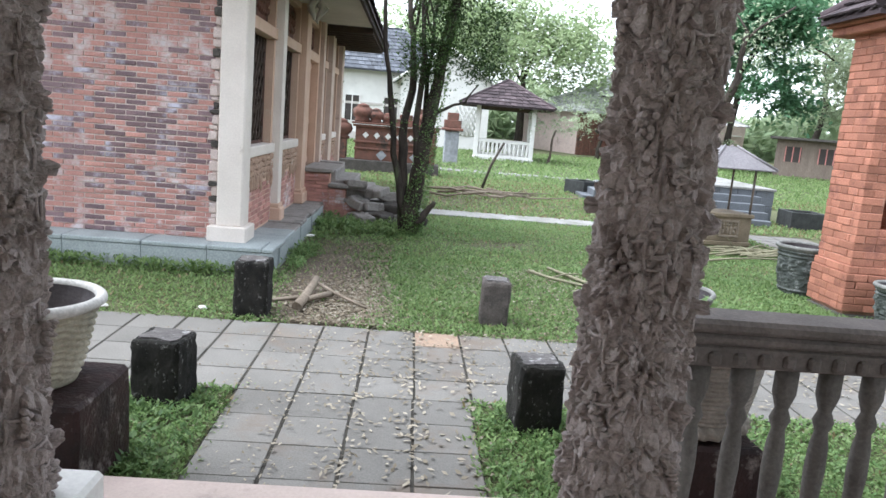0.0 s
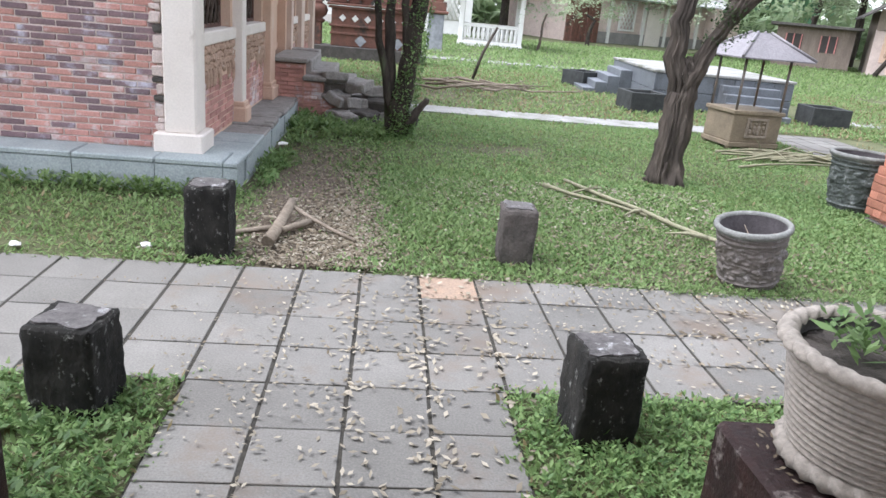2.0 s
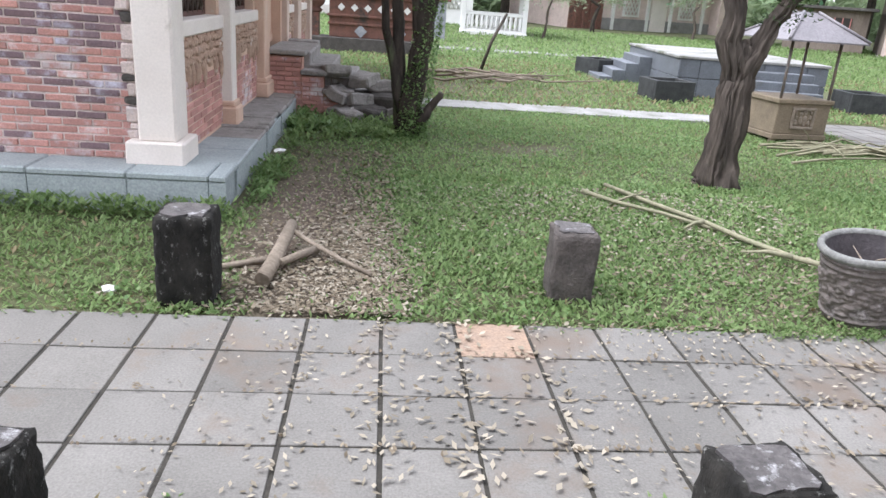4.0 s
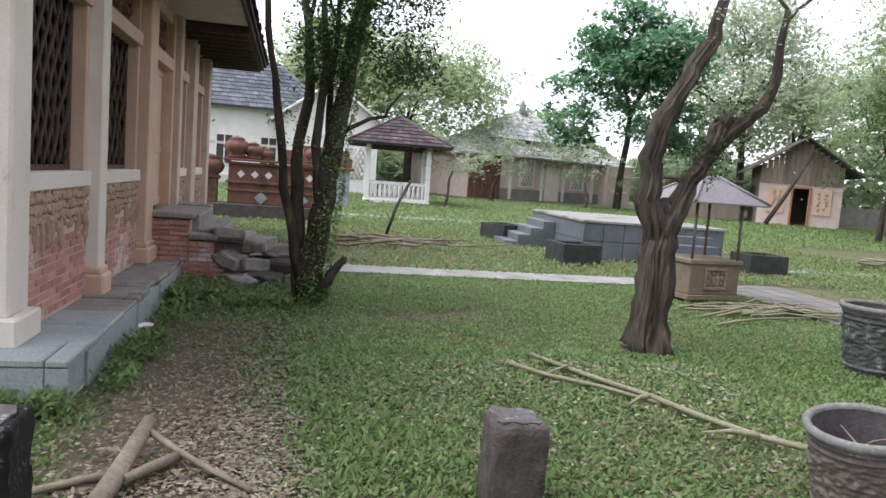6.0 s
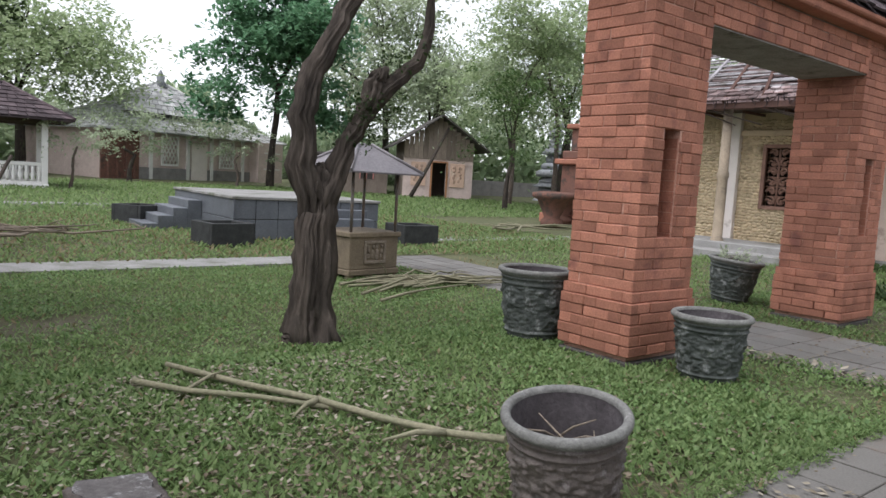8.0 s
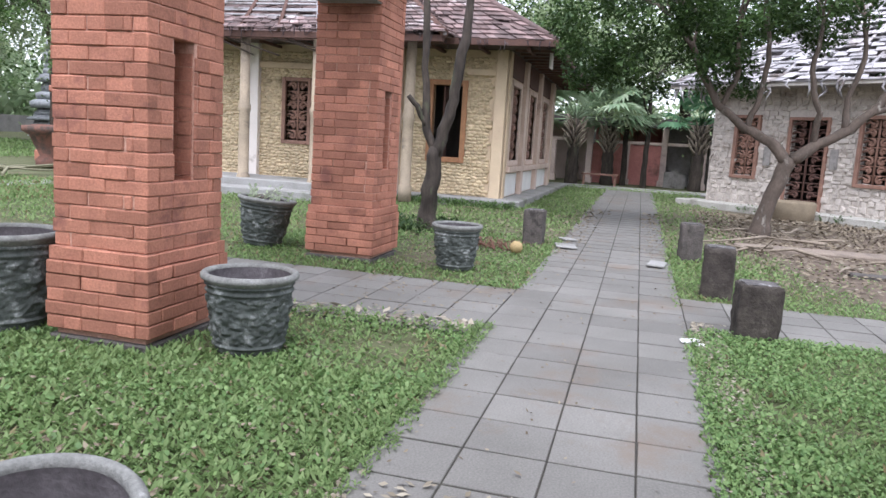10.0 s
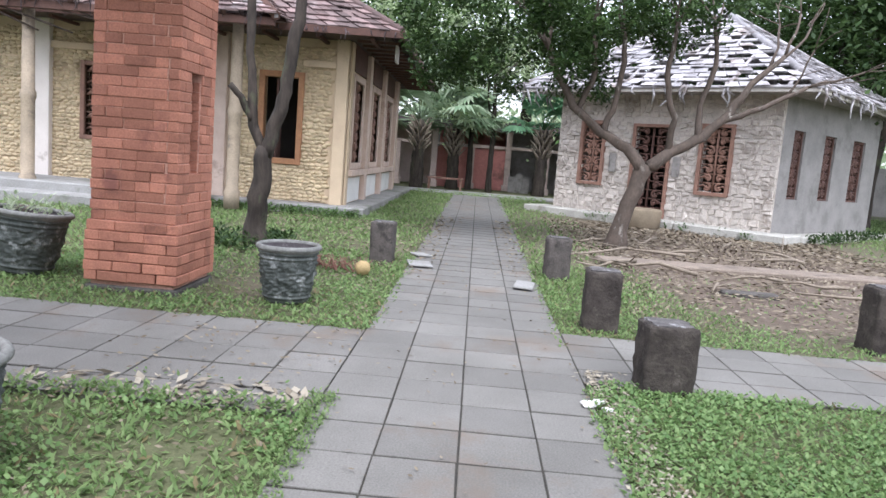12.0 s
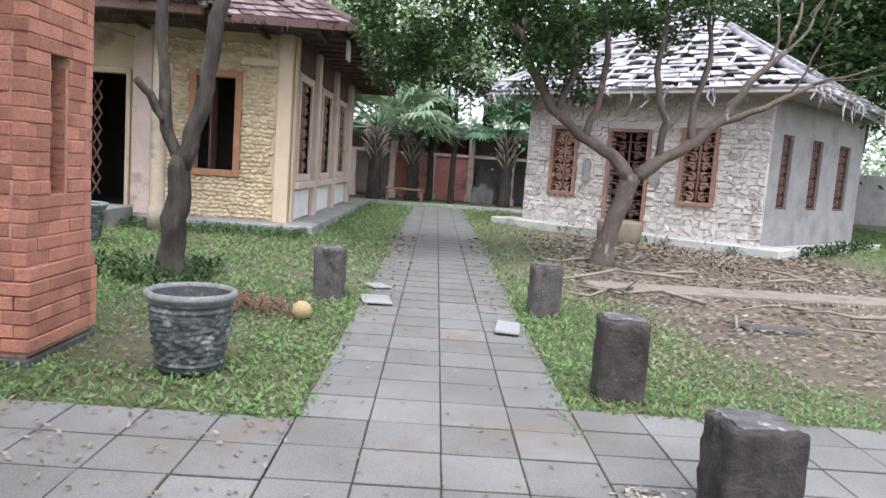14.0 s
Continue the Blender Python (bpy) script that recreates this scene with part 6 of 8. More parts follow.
def build_canopy_box():
    c = thing("canopied_box", pose(6.97, 7.15, gz(7, 7), 0, 0, 8), "olive cement box with a carved panel under a grey sheet canopy", "stall")
    w, d = 0.45, 0.40
    boxes("body", [(-w, -d, 0.12, w, d, 0.6)], M_CART, c, bevel=0.012)
    boxes("rim", [(-w - 0.03, -d - 0.03, 0.57, w + 0.03, d + 0.03, 0.64)], M_CART, c, bevel=0.012)
    boxes("foot_rail", [(-w - 0.02, -d - 0.02, 0.04, w + 0.02, d + 0.02, 0.12)], M_CART, c, bevel=0.01)
    boxes("panel_frame", [(-0.2, -d - 0.03, 0.2, 0.2, -d, 0.24), (-0.2, -d - 0.03, 0.48, 0.2, -d, 0.52), (-0.2, -d - 0.03, 0.24, -0.16, -d, 0.48), (0.16, -d - 0.03, 0.24, 0.2, -d, 0.48)], M_STICK, c, bevel=0.006)
    bm = bmesh.new()
    relief_band(bm, -0.15, 0.15, 0.25, 0.47, -d, 0.03, "x", 3, 0.07)
    tagged(part("carving", bm, M_STICK, c), kind="stuff")
    for px in (-w + 0.04, w - 0.04):
        for py in (-d + 0.04, d - 0.04):
            bm = bmesh.new()
            tube(bm, [(px, py, 0.6), (px, py, 1.5)], [0.022, 0.022], 8)
            part("post", bm, M_POSTMETAL, c)
            boxes("foot", [(px - 0.04, py - 0.04, -0.1, px + 0.04, py + 0.04, 0.06)], M_CART, c)
    ov = 0.22
    e, ap = [(-w - ov, -d - ov), (w + ov, -d - ov), (w + ov, d + ov), (-w - ov, d + ov)], [(-0.12, -0.08), (0.12, -0.08), (0.12, 0.08), (-0.12, 0.08)]
    bm = bmesh.new()
    for i in range(4):
        j = (i + 1) % 4
        slab(bm, [(*e[i], 1.48), (*e[j], 1.48), (*ap[j], 1.86), (*ap[i], 1.86)], 0.02)
    slab(bm, [(*q, 1.865) for q in ap], 0.02)
    part("canopy", bm, M_METAL, c, "grey sheet-metal hipped canopy")
    for i in range(4):
        bm = bmesh.new()
        tube(bm, [(*e[i], 1.49), (*ap[i], 1.87)], [0.025, 0.025], 5)
        part("seam", bm, M_METAL, c)


build_canopy_box()


def build_far_right():
    for k, (x, y, s) in enumerate(((18.9, 14.4, 0.72), (20.6, 15.6, 0.85))):
        u = thing("carved_planter", pose(x, y, gz(x, y)), "large carved terracotta planter on a stepped base", "planter", "carved planters")
        bm = bmesh.new()
        lathe(bm, [(0.5 * s, 0), (0.5 * s, 0.2), (0.35 * s, 0.3), (0.55 * s, 0.6), (0.7 * s, 0.85), (0.95 * s, 0.95), (0.95 * s, 1.08), (0.8 * s, 1.1), (0.75 * s, 0.95), (0.0, 0.9)], 20)
        part("bowl", bm, M_TERRACOTTA, u)
    t = thing("brick_shrine_tower", pose(22.6, 15.6, gz(22, 15)), "stepped red brick shrine tower with mossy ledges", "shrine")
    z = -0.2
    for i, (w, hh) in enumerate(((1.5, 0.5), (1.25, 0.4), (1.0, 1.4), (1.2, 0.2), (1.0, 0.3), (0.8, 0.8), (0.95, 0.18), (0.6, 0.6), (0.4, 0.6), (0.2, 0.5))):
        boxes("tier", [(-w, -w, z, w, w, z + hh)], M_TERRACOTTA if i % 3 else M_BRICK_GATE, t, bevel=0.04)
        z += hh
    for k, (x, y, hgt) in enumerate(((40, 34, 5.6), (44, 33, 4.4))):
        r = random.Random(k + 3)
        t = thing("stone_monument", pose(x, y, gz(x, y), 0, 0, 20 * k), "tall pale grey carved stone monument", "monument", "stone monuments")
        z, w = -0.2, 1.5
        while z < hgt:
            hh = r.uniform(0.3, 0.75)
            bm = bmesh.new()
            lathe(bm, [(w * 0.9, z), (w, z + hh * 0.3), (w * r.uniform(0.7, 1.05), z + hh * 0.7), (w * 0.75, z + hh)], 12, lambda a, rr, zz: 0.12 * noise.noise(Vector((math.cos(a) * 2.2, math.sin(a) * 2.2, zz * 1.7 + k))))
            part("tier", bm, M_STATUE, t)
            z += hh
            w = max(0.4, 1.5 * (1 - z / hgt * 0.7) * r.choice((0.6, 0.85, 1.1)))
    # wall and roofs far to the right
    ob = boxes("boundary_wall", [(34, 40, -0.3, 62, 40.4, 1.5)], M_GREYWALL)
    tagged(ob, "low grey boundary wall behind the lawn", "wall", kind="structure")


build_far_right()


def build_stalls():
    """The row of old stalls that closes the walk."""
    for i in range(8):
        y = -11.0 + i * 3.0
        s = thing("old_stall", pose(33.6 + (i % 2) * 0.6, y, gz(33, y)), "dilapidated red and brown boarded stall with a low roof", "stall", "stalls at the end of the walk")
        mt = (M_PLANK, M_REDWALL, M_STEP, M_REDWALL)[i % 4]
        boxes("back_wall", [(1.8, 0.05, -0.2, 1.95, 2.95, 2.6)], M_PINKWALL if i == 4 else mt, s)
        boxes("side_wall", [(0.1, 0.0, -0.2, 1.8, 0.1, 2.5)], M_PLANK, s)
        closed = mt is M_REDWALL
        for k in range(10):
            if closed or rnd.random() < 0.55:
                zt = 1.62 + rnd.uniform(-0.02, 0.02) if closed else rnd.uniform(0.5, 1.2)
                boxes("board", [(-0.02 + rnd.uniform(0, 0.02), 0.1 + k * 0.285, -0.1, 0.04, 0.375 + k * 0.285, zt)], mt, s)
        boxes("top_rail", [(-0.07, 0.08, 1.66, 0.09, 2.92, 1.78)], M_PINKWALL, s, bevel=0.01)
        for py in (0.0, 1.5):
            boxes("post", [(-0.14, py - 0.12, -0.2, 0.1, py + 0.12, 1.66 if py else 2.4)], M_PINKWALL, s, bevel=0.015)
            boxes("post_base", [(-0.2, py - 0.18, -0.2, 0.16, py + 0.18, 0.22)], M_PINKWALL, s, bevel=0.015)
        bm = bmesh.new()
        slab(bm, [(0.0, -0.1, 2.45), (2.1, -0.1, 2.85), (2.1, 3.05, 2.85), (0.0, 3.05, 2.45)], 0.08)
        part("roof", bm, M_ROOF_BROWN, s)
    ob = boxes("wall_east", [(38, -30, -0.3, 38.3, 30, 2.4)], M_GREYWALL)
    tagged(ob, "grey wall behind the stalls", "wall", kind="structure")
    b = thing("wooden_bench", pose(31.6, 0.4, gz(31, 0)), "low worn wooden bench in front of the stalls", "bench")
    boxes("seat", [(-0.2, -0.7, 0.38, 0.2, 0.7, 0.44)], M_WOOD_RED, b)
    for yy in (-0.6, 0.6):
        boxes("leg", [(-0.15, yy - 0.04, -0.05, 0.15, yy + 0.04, 0.38)], M_WOOD_RED, b)


build_stalls()

# ---- bollards and pots ----


def build_bollard(x, y, w, d, h, rz, material, label, seed):
    b = thing("stone_bollard", pose(x, y, gz(x, y), 0, 0, rz), label, "bollard", "bollards beside the walks")
    bm = bmesh.new()
    box(bm, -w / 2, -d / 2, -0.12, w / 2, d / 2, h, bevel=0.012)
    bmesh.ops.subdivide_edges(bm, edges=bm.edges[:], cuts=11, use_grid_fill=True)
    for v in bm.verts:
        q = v.co * 6 + Vector((seed * 3.1, 0, 0))
        v.co += Vector(noise.noise_vector(q)) * 0.009 + Vector(noise.noise_vector(q * 3.3)) * 0.009 + Vector(noise.noise_vector(q * 9)) * 0.007
    for f in bm.faces:
        f.smooth = True
    part("block", bm, material, b)
    # thin paler cap: worn lichen plus the light on the top, as colour
    bm = bmesh.new()
    ring = []
    for k in range(28):
        a = 2 * math.pi * k / 28
        q = min(w / 2 / max(abs(math.cos(a)), 1e-3), d / 2 / max(abs(math.sin(a)), 1e-3)) * (0.80 + 0.22 * noise.noise(Vector((math.cos(a) * 2, math.sin(a) * 2, seed * 1.7))))
        ring.append((q * math.cos(a), q * math.sin(a), h + 0.010))
    slab(bm, ring, 0.012)
    part("worn_top", bm, M_BLOCK_TOP, b, "lichen-worn top with sky-lit highlights put into its pale colour")


BR = "rough dark brown block bollard standing in grass"
DK, GY = "rough block bollard blackened by moss, standing in grass", "square weathered grey-brown concrete bollard in the grass"
for i, (x, y, w, d, h, rz, mt, lb) in enumerate((
        (-0.29, 0.26, 0.30, 0.30, 0.51, 2, M_BLOCK, DK), (1.98, 0.50, 0.27, 0.27, 0.43, -4, M_BLOCK_L, GY), (-0.40, -1.84, 0.31, 0.28, 0.42, -10, M_BLOCK, DK), (1.97, -1.93, 0.29, 0.28, 0.45, 6, M_BLOCK, DK),
        (8.77, -2.12, 0.30, 0.33, 0.44, 4, M_BLOCK_BROWN, BR), (10.48, -1.98, 0.30, 0.31, 0.52, -3, M_BLOCK_BROWN, BR), (13.1, -1.87, 0.28, 0.29, 0.50, 5, M_BLOCK_L, GY), (13.25, 0.35, 0.28, 0.29, 0.50, -5, M_BLOCK_L, GY), (10.6, -4.55, 0.3, 0.32, 0.56, 2, M_BLOCK_BROWN, BR))):
    build_bollard(x, y, w, d, h, rz, mt, lb, i)


def build_pot(m, r, h, base, material, label, style, seed, soil=0.7, twigs=0):
    """A cast planter: turned body, roll rim, bands and relief; open at the top with soil inside."""
    p = thing("plant_pot", m, label, "plant pot", "cement plant pots")
    sd = Vector((seed * 2.7, 0, 0))

    def carve(a, rr, z):
        q = Vector((math.cos(a) * 3, math.sin(a) * 3, z * 9 / h * 0.5)) + sd
        if style == "basket":
            return 0.010 * math.sin(z * 2 * math.pi / 0.035 + (math.pi if int(a * 24 / (2 * math.pi)) % 2 else 0)) if 0.08 * h < z < 0.85 * h else 0
        if style == "coil":
            return 0.012 * abs(math.sin(z * math.pi / 0.024)) if 0.12 * h < z < 0.9 * h else 0
        return 0.032 * max(0.0, noise.noise(q * 1.9)) + 0.017 * noise.noise(q * 5) if 0.16 * h < z < 0.73 * h else 0
    prof = [(base * 0.97, 0.0), (base, 0.02)]
    n = 150 if style == "coil" else 80
    for i in range(n + 1):
        z = 0.03 + (h * 0.90 - 0.03) * i / n
        rr = base + (r * 0.93 - base) * (i / n) ** 0.85
        for zb in ((0.1, 0.78, 0.86) if style == "relief" else ()):
            rr += 0.014 * math.exp(-((z / h - zb) / 0.018) ** 2)
        prof.append((rr, z))
    bm = bmesh.new()
    prof.insert(0, (0.0, 0.0))
    lathe(bm, prof, 64 if style == "coil" else 96, carve, caps=False)
    body = part("body", bm, material, p)
    bm = bmesh.new()
    rope = (lambda a, rr, z: 0.008 * math.sin(a * 30 + z * 90)) if style in ("coil",) else None
    rim = []
    for i in range(13):
        a = math.pi * 1.15 * (i / 12) - 0.35
        rim.append((r * 0.968 + 0.028 * r / 0.33 * math.cos(a), h * 0.95 + 0.028 * math.sin(a)))
    lathe(bm, [(r * 0.9, h * 0.86)] + rim, 220 if rope else 64, rope, caps=False)
    part("rim", bm, M_POT_RIM if style == "relief" else M_POT_WHITE if style == "basket" else material, body)
    # inner wall in a dark tone of its own, the same for every pot
    bm = bmesh.new()
    lathe(bm, [(rim[-1][0] - 0.002, rim[-1][1] + 0.006), (r * 0.885, h * 0.9), (r * 0.86, h * 0.8), (base + (r * 0.86 - base) * soil, h * soil * 0.95)], 48, caps=False)
    part("inside", bm, M_POT_IN, body, "dark inside of the pot")
    if style == "coil":
        bm = bmesh.new()
        lathe(bm, [(base, 0.0), (base + 0.03, 0.012), (base + 0.045, 0.04), (base + 0.03, 0.065), (base, 0.08)], 200, lambda a, rr, z: 0.012 * math.sin(a * 26 + z * 60) if rr > base + 0.01 else 0)
        part("rope_band", bm, material, body)
    bm = bmesh.new()
    lathe(bm, [(0.0, h * soil - 0.02), (r * 0.4, h * soil), (base + (r * 0.9 - base) * soil, h * soil - 0.01)], 24, lambda a, rr, z: 0.0)
    for v in bm.verts:
        v.co.z += 0.02 * noise.noise(v.co * 14 + sd)
    part("soil", bm, M_SOIL, p, "dark dry soil")
    rr = random.Random(seed)
    if twigs:
        bm = bmesh.new()
        for i in range(twigs):
            a, b = rr.uniform(0, 6.28), rr.uniform(0, 6.28)
            q0 = Vector((math.cos(a) * r * 0.6, math.sin(a) * r * 0.6, h * soil + 0.01))
            q1 = Vector((math.cos(b) * r * 0.7, math.sin(b) * r * 0.7, h * soil + rr.uniform(0.02, 0.16)))
            tube(bm, [q0, (q0 + q1) / 2 + Vector((0, 0, 0.02)), q1], [0.006, 0.006, 0.003], 4)
        tagged(part("dry_twig", bm, M_STICK, p), kind="stuff")
    return p


build_pot(pose(3.79, 0.26, 0.02, 3, -8, 0), 0.27, 0.48, 0.215, M_POT_PINK, "worn grey-brown empty pot with dry twigs on the lawn", "relief", 1, 0.5, 26)
build_pot(pose(6.40, 3.02, 0), 0.345, 0.67, 0.25, M_POT_DARK, "dark mossy relief pot behind the gate pillar", "relief", 2, 0.7, 3)
build_pot(pose(6.63, 1.30, 0), 0.30, 0.52, 0.22, M_POT_DARK, "dark mossy relief pot at the foot of the gate pillar", "relief", 3, 0.72, 3)
P3 = build_pot(pose(10.68, 3.45, 0.01, 5, 3, 0), 0.35, 0.60, 0.23, M_POT_DARK, "tilted dark relief pot with small weeds", "relief", 4, 0.9, 2)
build_pot(pose(10.46, 0.86, 0), 0.28, 0.52, 0.205, M_POT_DARK, "dark mossy relief pot beside the walk", "relief", 5, 0.6, 2)
build_pot(pose(15.9, 4.2, gz(16, 4)), 0.33, 0.55, 0.22, M_POT_DARK, "dark relief pot by the yellow house steps", "relief", 8, 0.8, 0)
for nm, cx, cy, mt in (("L", -0.66, -2.92, M_PEDESTAL), ("R", 2.50, -2.92, M_PEDESTAL)):
    q = thing("pot_pedestal", pose(cx, cy, 0), "square dark red pedestal with worn edges beside the porch", "pedestal", "pot pedestals")
    bm = bmesh.new()
    box(bm, -0.33, -0.30, -0.15, 0.33, 0.32, 0.50, bevel=0.02)
    bmesh.ops.subdivide_edges(bm, edges=bm.edges[:], cuts=4, use_grid_fill=True)
    for v in bm.verts:
        v.co += Vector(noise.noise_vector(v.co * 7)) * 0.008
    part("block", bm, mt, q)
build_pot(pose(-0.70, -2.90, 0.505), 0.33, 0.42, 0.22, M_POT_GREY, "olive-stained basket-patterned cement pot on a pedestal", "basket", 6, 0.55, 0)
PR = build_pot(pose(2.56, -2.90, 0.505), 0.345, 0.44, 0.25, M_POT_TAN, "beige ribbed cement pot with rope rim and small plants", "coil", 7, 0.88, 0)


def sprigs(name, parent, n, r, z, size, material, seed):
    """Small leafy shoots growing from a pot or the ground."""
    rs = np.random.RandomState(seed)
    pos = []
    for i in range(n):
        a, q = rs.uniform(0, 6.28), r * math.sqrt(rs.uniform(0, 1))
        hgt = rs.uniform(0.08, 0.26) * size / 0.1
        lean = rs.normal(0, 0.25, 2)
        for k in range(9):
            f = (k + 1) / 9
            pos.append((q * math.cos(a) + lean[0] * hgt * f, q * math.sin(a) + lean[1] * hgt * f, z + hgt * f))
    return tagged(scatter(name, pos, size, material, parent, 0.6, 0.35, seed, up=True), kind="stuff")


sprigs("shoot", PR, 30, 0.24, 0.40, 0.075, L_CLOVER, 3)
sprigs("shoot", P3, 14, 0.28, 0.52, 0.08, L_PALE, 4)

# ---- trees ----


def grow(bm, p, d, length, r, depth, rs, tips, spread=0.6, seg=6, gravity=0.0, kids=3):
    """Forking limbs; collects the places where leaves sit."""
    pts, radii = [p], [r]
    n = 4
    for i in range(n):
        d = (d + Vector((rs.gauss(0, 0.16), rs.gauss(0, 0.16), rs.gauss(0, 0.1) - gravity))).normalized()
        p = p + d * (length / n)
        pts.append(p)
        radii.append(r * (1 - 0.45 * (i + 1) / n))
        if depth <= 1:
            tips.append(p)
    tube(bm, pts, radii, seg, 0.2, rs.random() * 9)
    if depth > 0:
        for k in range(kids):
            a = pts[-1] if k < 2 else pts[rs.randrange(2, len(pts))]
            dd = (d + Vector((rs.gauss(0, spread), rs.gauss(0, spread), rs.gauss(0.1, spread * 0.6)))).normalized()
            grow(bm, a, dd, length * rs.uniform(0.55, 0.8), radii[-1] * rs.uniform(0.65, 0.9), depth - 1, rs, tips, spread, max(4, seg - 1), gravity, kids)


def leaf_cloud(name, tips, n, spread, size, material, parent, seed, squash=0.7):
    rs = np.random.RandomState(seed)
    t = np.array([tuple(p) for p in tips])
    c = t[rs.randint(0, len(t), n)]
    v = rs.normal(0, 1, (n, 3))
    v *= (rs.uniform(0, 1, n) ** 0.45 * 1.9 / np.linalg.norm(v, axis=1))[:, None]
    pos = c + v * np.array([spread, spread, spread * squash])
    ob = scatter(name, pos, size, material, parent, 0.55, 0.5, seed)
    return ob


def clump_cloud(name, tips, n, spread, size, material, parent, seed, squash=0.7, per=44):
    """Foliage in flattened sprays, so that the crown breaks into layers with gaps between."""
    rs = np.random.RandomState(seed)
    t = np.array([tuple(p) for p in tips])
    m = max(1, n // per)
    c = t[rs.randint(0, len(t), m)]
    v = rs.normal(0, 1, (m, 3))
    v *= (rs.uniform(0, 1, m) ** 0.5 * 1.7 / np.linalg.norm(v, axis=1))[:, None]
    c = c + v * np.array([spread, spread, spread * squash])
    rad = spread * rs.uniform(0.35, 0.9, m)
    q = rs.normal(0, 1, (m, per, 3)) * rad[:, None, None] * np.array([1.0, 1.0, 0.30])
    q[:, :, 2] -= 0.35 * (q[:, :, 0] ** 2 + q[:, :, 1] ** 2) / rad[:, None]
    return scatter(name, (c[:, None, :] + q).reshape(-1, 3), size, material, parent, 0.5, 0.5, seed)


def build_tree(x, y, stems, bark, label, leaf=None, n=0, lsize=0.1, lspread=0.3, seed=1, depth=2, kids=3, spread=0.6, limb=1.0, wob=0.25, seg=12, gravity=0.0, category="tree", freq=1.6):
    """stems: for each, points (x, y, z, radius) from the ground up; limbs grow from their ends."""
    rs = random.Random(seed)
    t = thing("tree", pose(x, y, gz(x, y)), label, category)
    tips = []
    for num, st in enumerate(stems):
        bm = bmesh.new()
        dense, rad = [], []
        for a, b in zip(st, st[1:]):
            for k in range(4):
                f = k / 4
                dense.append(Vector(a[:3]).lerp(Vector(b[:3]), f) + Vector((rs.gauss(0, 0.012), rs.gauss(0, 0.012), 0)))
                rad.append(a[3] + (b[3] - a[3]) * f)
        dense.append(Vector(st[-1][:3]))
        rad.append(st[-1][3])
        tube(bm, dense, rad, seg, wob, rs.random() * 9, freq)
        d = (dense[-1] - dense[-3]).normalized()
        if depth and st[-1][2] > 2.55:
            for k in range(kids):
                grow(bm, dense[-1 - min(k, 2)], (d + Vector((rs.gauss(0, spread * 0.6), rs.gauss(0, spread * 0.6), 0.15))).normalized(), limb, rad[-1] * 0.8, depth - 1, rs, tips, spread, 6, gravity, kids)
        else:
            tips.append(dense[-1])
        part("limb" if num else "trunk", bm, bark, t)
    if leaf:
        leaf_cloud("crown", tips, n, lspread, lsize, leaf, t, seed)
    return t, tips


# ivy-clad double stem beside the stairs
IVY, tp = build_tree(1.12, 5.6, [[(0, 0, -0.1, 0.20), (0.02, 0, 0.4, 0.14), (0.10, -0.02, 1.2, 0.115), (0.24, 0, 2.2, 0.105), (0.44, 0.05, 3.4, 0.085), (0.64, 0.1, 4.6, 0.06)],
                                [(-0.05, 0.1, -0.1, 0.12), (-0.14, 0.12, 0.7, 0.075), (-0.2, 0.15, 1.6, 0.065), (-0.1, 0.3, 2.6, 0.055), (-0.25, 0.4, 3.8, 0.04)],
                                [(0.1, -0.1, 0.2, 0.08), (0.27, -0.12, 0.40, 0.055), (0.38, -0.12, 0.58, 0.035)],
                                [(-0.1, 0.05, 0.3, 0.07), (-0.32, 0.05, 1.3, 0.05), (-0.45, 0.1, 2.3, 0.042), (-0.62, 0.15, 3.3, 0.034), (-0.7, 0.2, 4.4, 0.025)],
                                [(0.06, 0, 0.9, 0.055), (0.0, -0.05, 1.8, 0.05), (0.05, -0.05, 2.8, 0.04), (-0.05, 0, 4.0, 0.03)],
                                [(0.08, 0.1, 0.6, 0.05), (0.16, 0.1, 1.6, 0.045), (0.12, 0.1, 2.6, 0.035), (0.2, 0.12, 3.8, 0.025)],
                                [(0.2, 0, 1.9, 0.03), (0.55, 0, 2.15, 0.022), (0.75, 0.05, 2.2, 0.018), (0.95, 0.05, 2.5, 0.01)]], M_BARK_DARK,
                     "many-stemmed dark tree clad in ivy by the stairs", None, 0, seed=11, depth=2, kids=3, spread=0.55, limb=0.8)
rs_ = np.random.RandomState(2)
iv = []
for i in range(5200):
    z = 4.2 * rs_.uniform(0.0, 1.0) ** 2.6
    f = z / 4.2
    cx, cy, rr = 0.02 + 0.50 * f, 0.0, 0.16 - 0.07 * f
    a = rs_.uniform(0, 6.28)
    iv.append((cx + math.cos(a) * rr * rs_.uniform(0.95, 1.3), cy + math.sin(a) * rr * rs_.uniform(0.95, 1.3), z))
scatter("ivy", iv, 0.042, L_CLOVER, IVY, 0.8, 0.7, 3)
leaf_cloud("crown", [Vector((rnd.uniform(-0.1, 1.25), rnd.uniform(-0.6, 0.6), rnd.uniform(2.55, 4.3))) for _ in range(70)], 8500, 0.17, 0.065, L_DARK, IVY, 5)
leaf_cloud("sparse_leaves", [Vector((rnd.uniform(-0.5, 0.6), rnd.uniform(-0.4, 0.4), rnd.uniform(1.6, 3.2))) for _ in range(50)], 700, 0.12, 0.055, L_MID, IVY, 6)

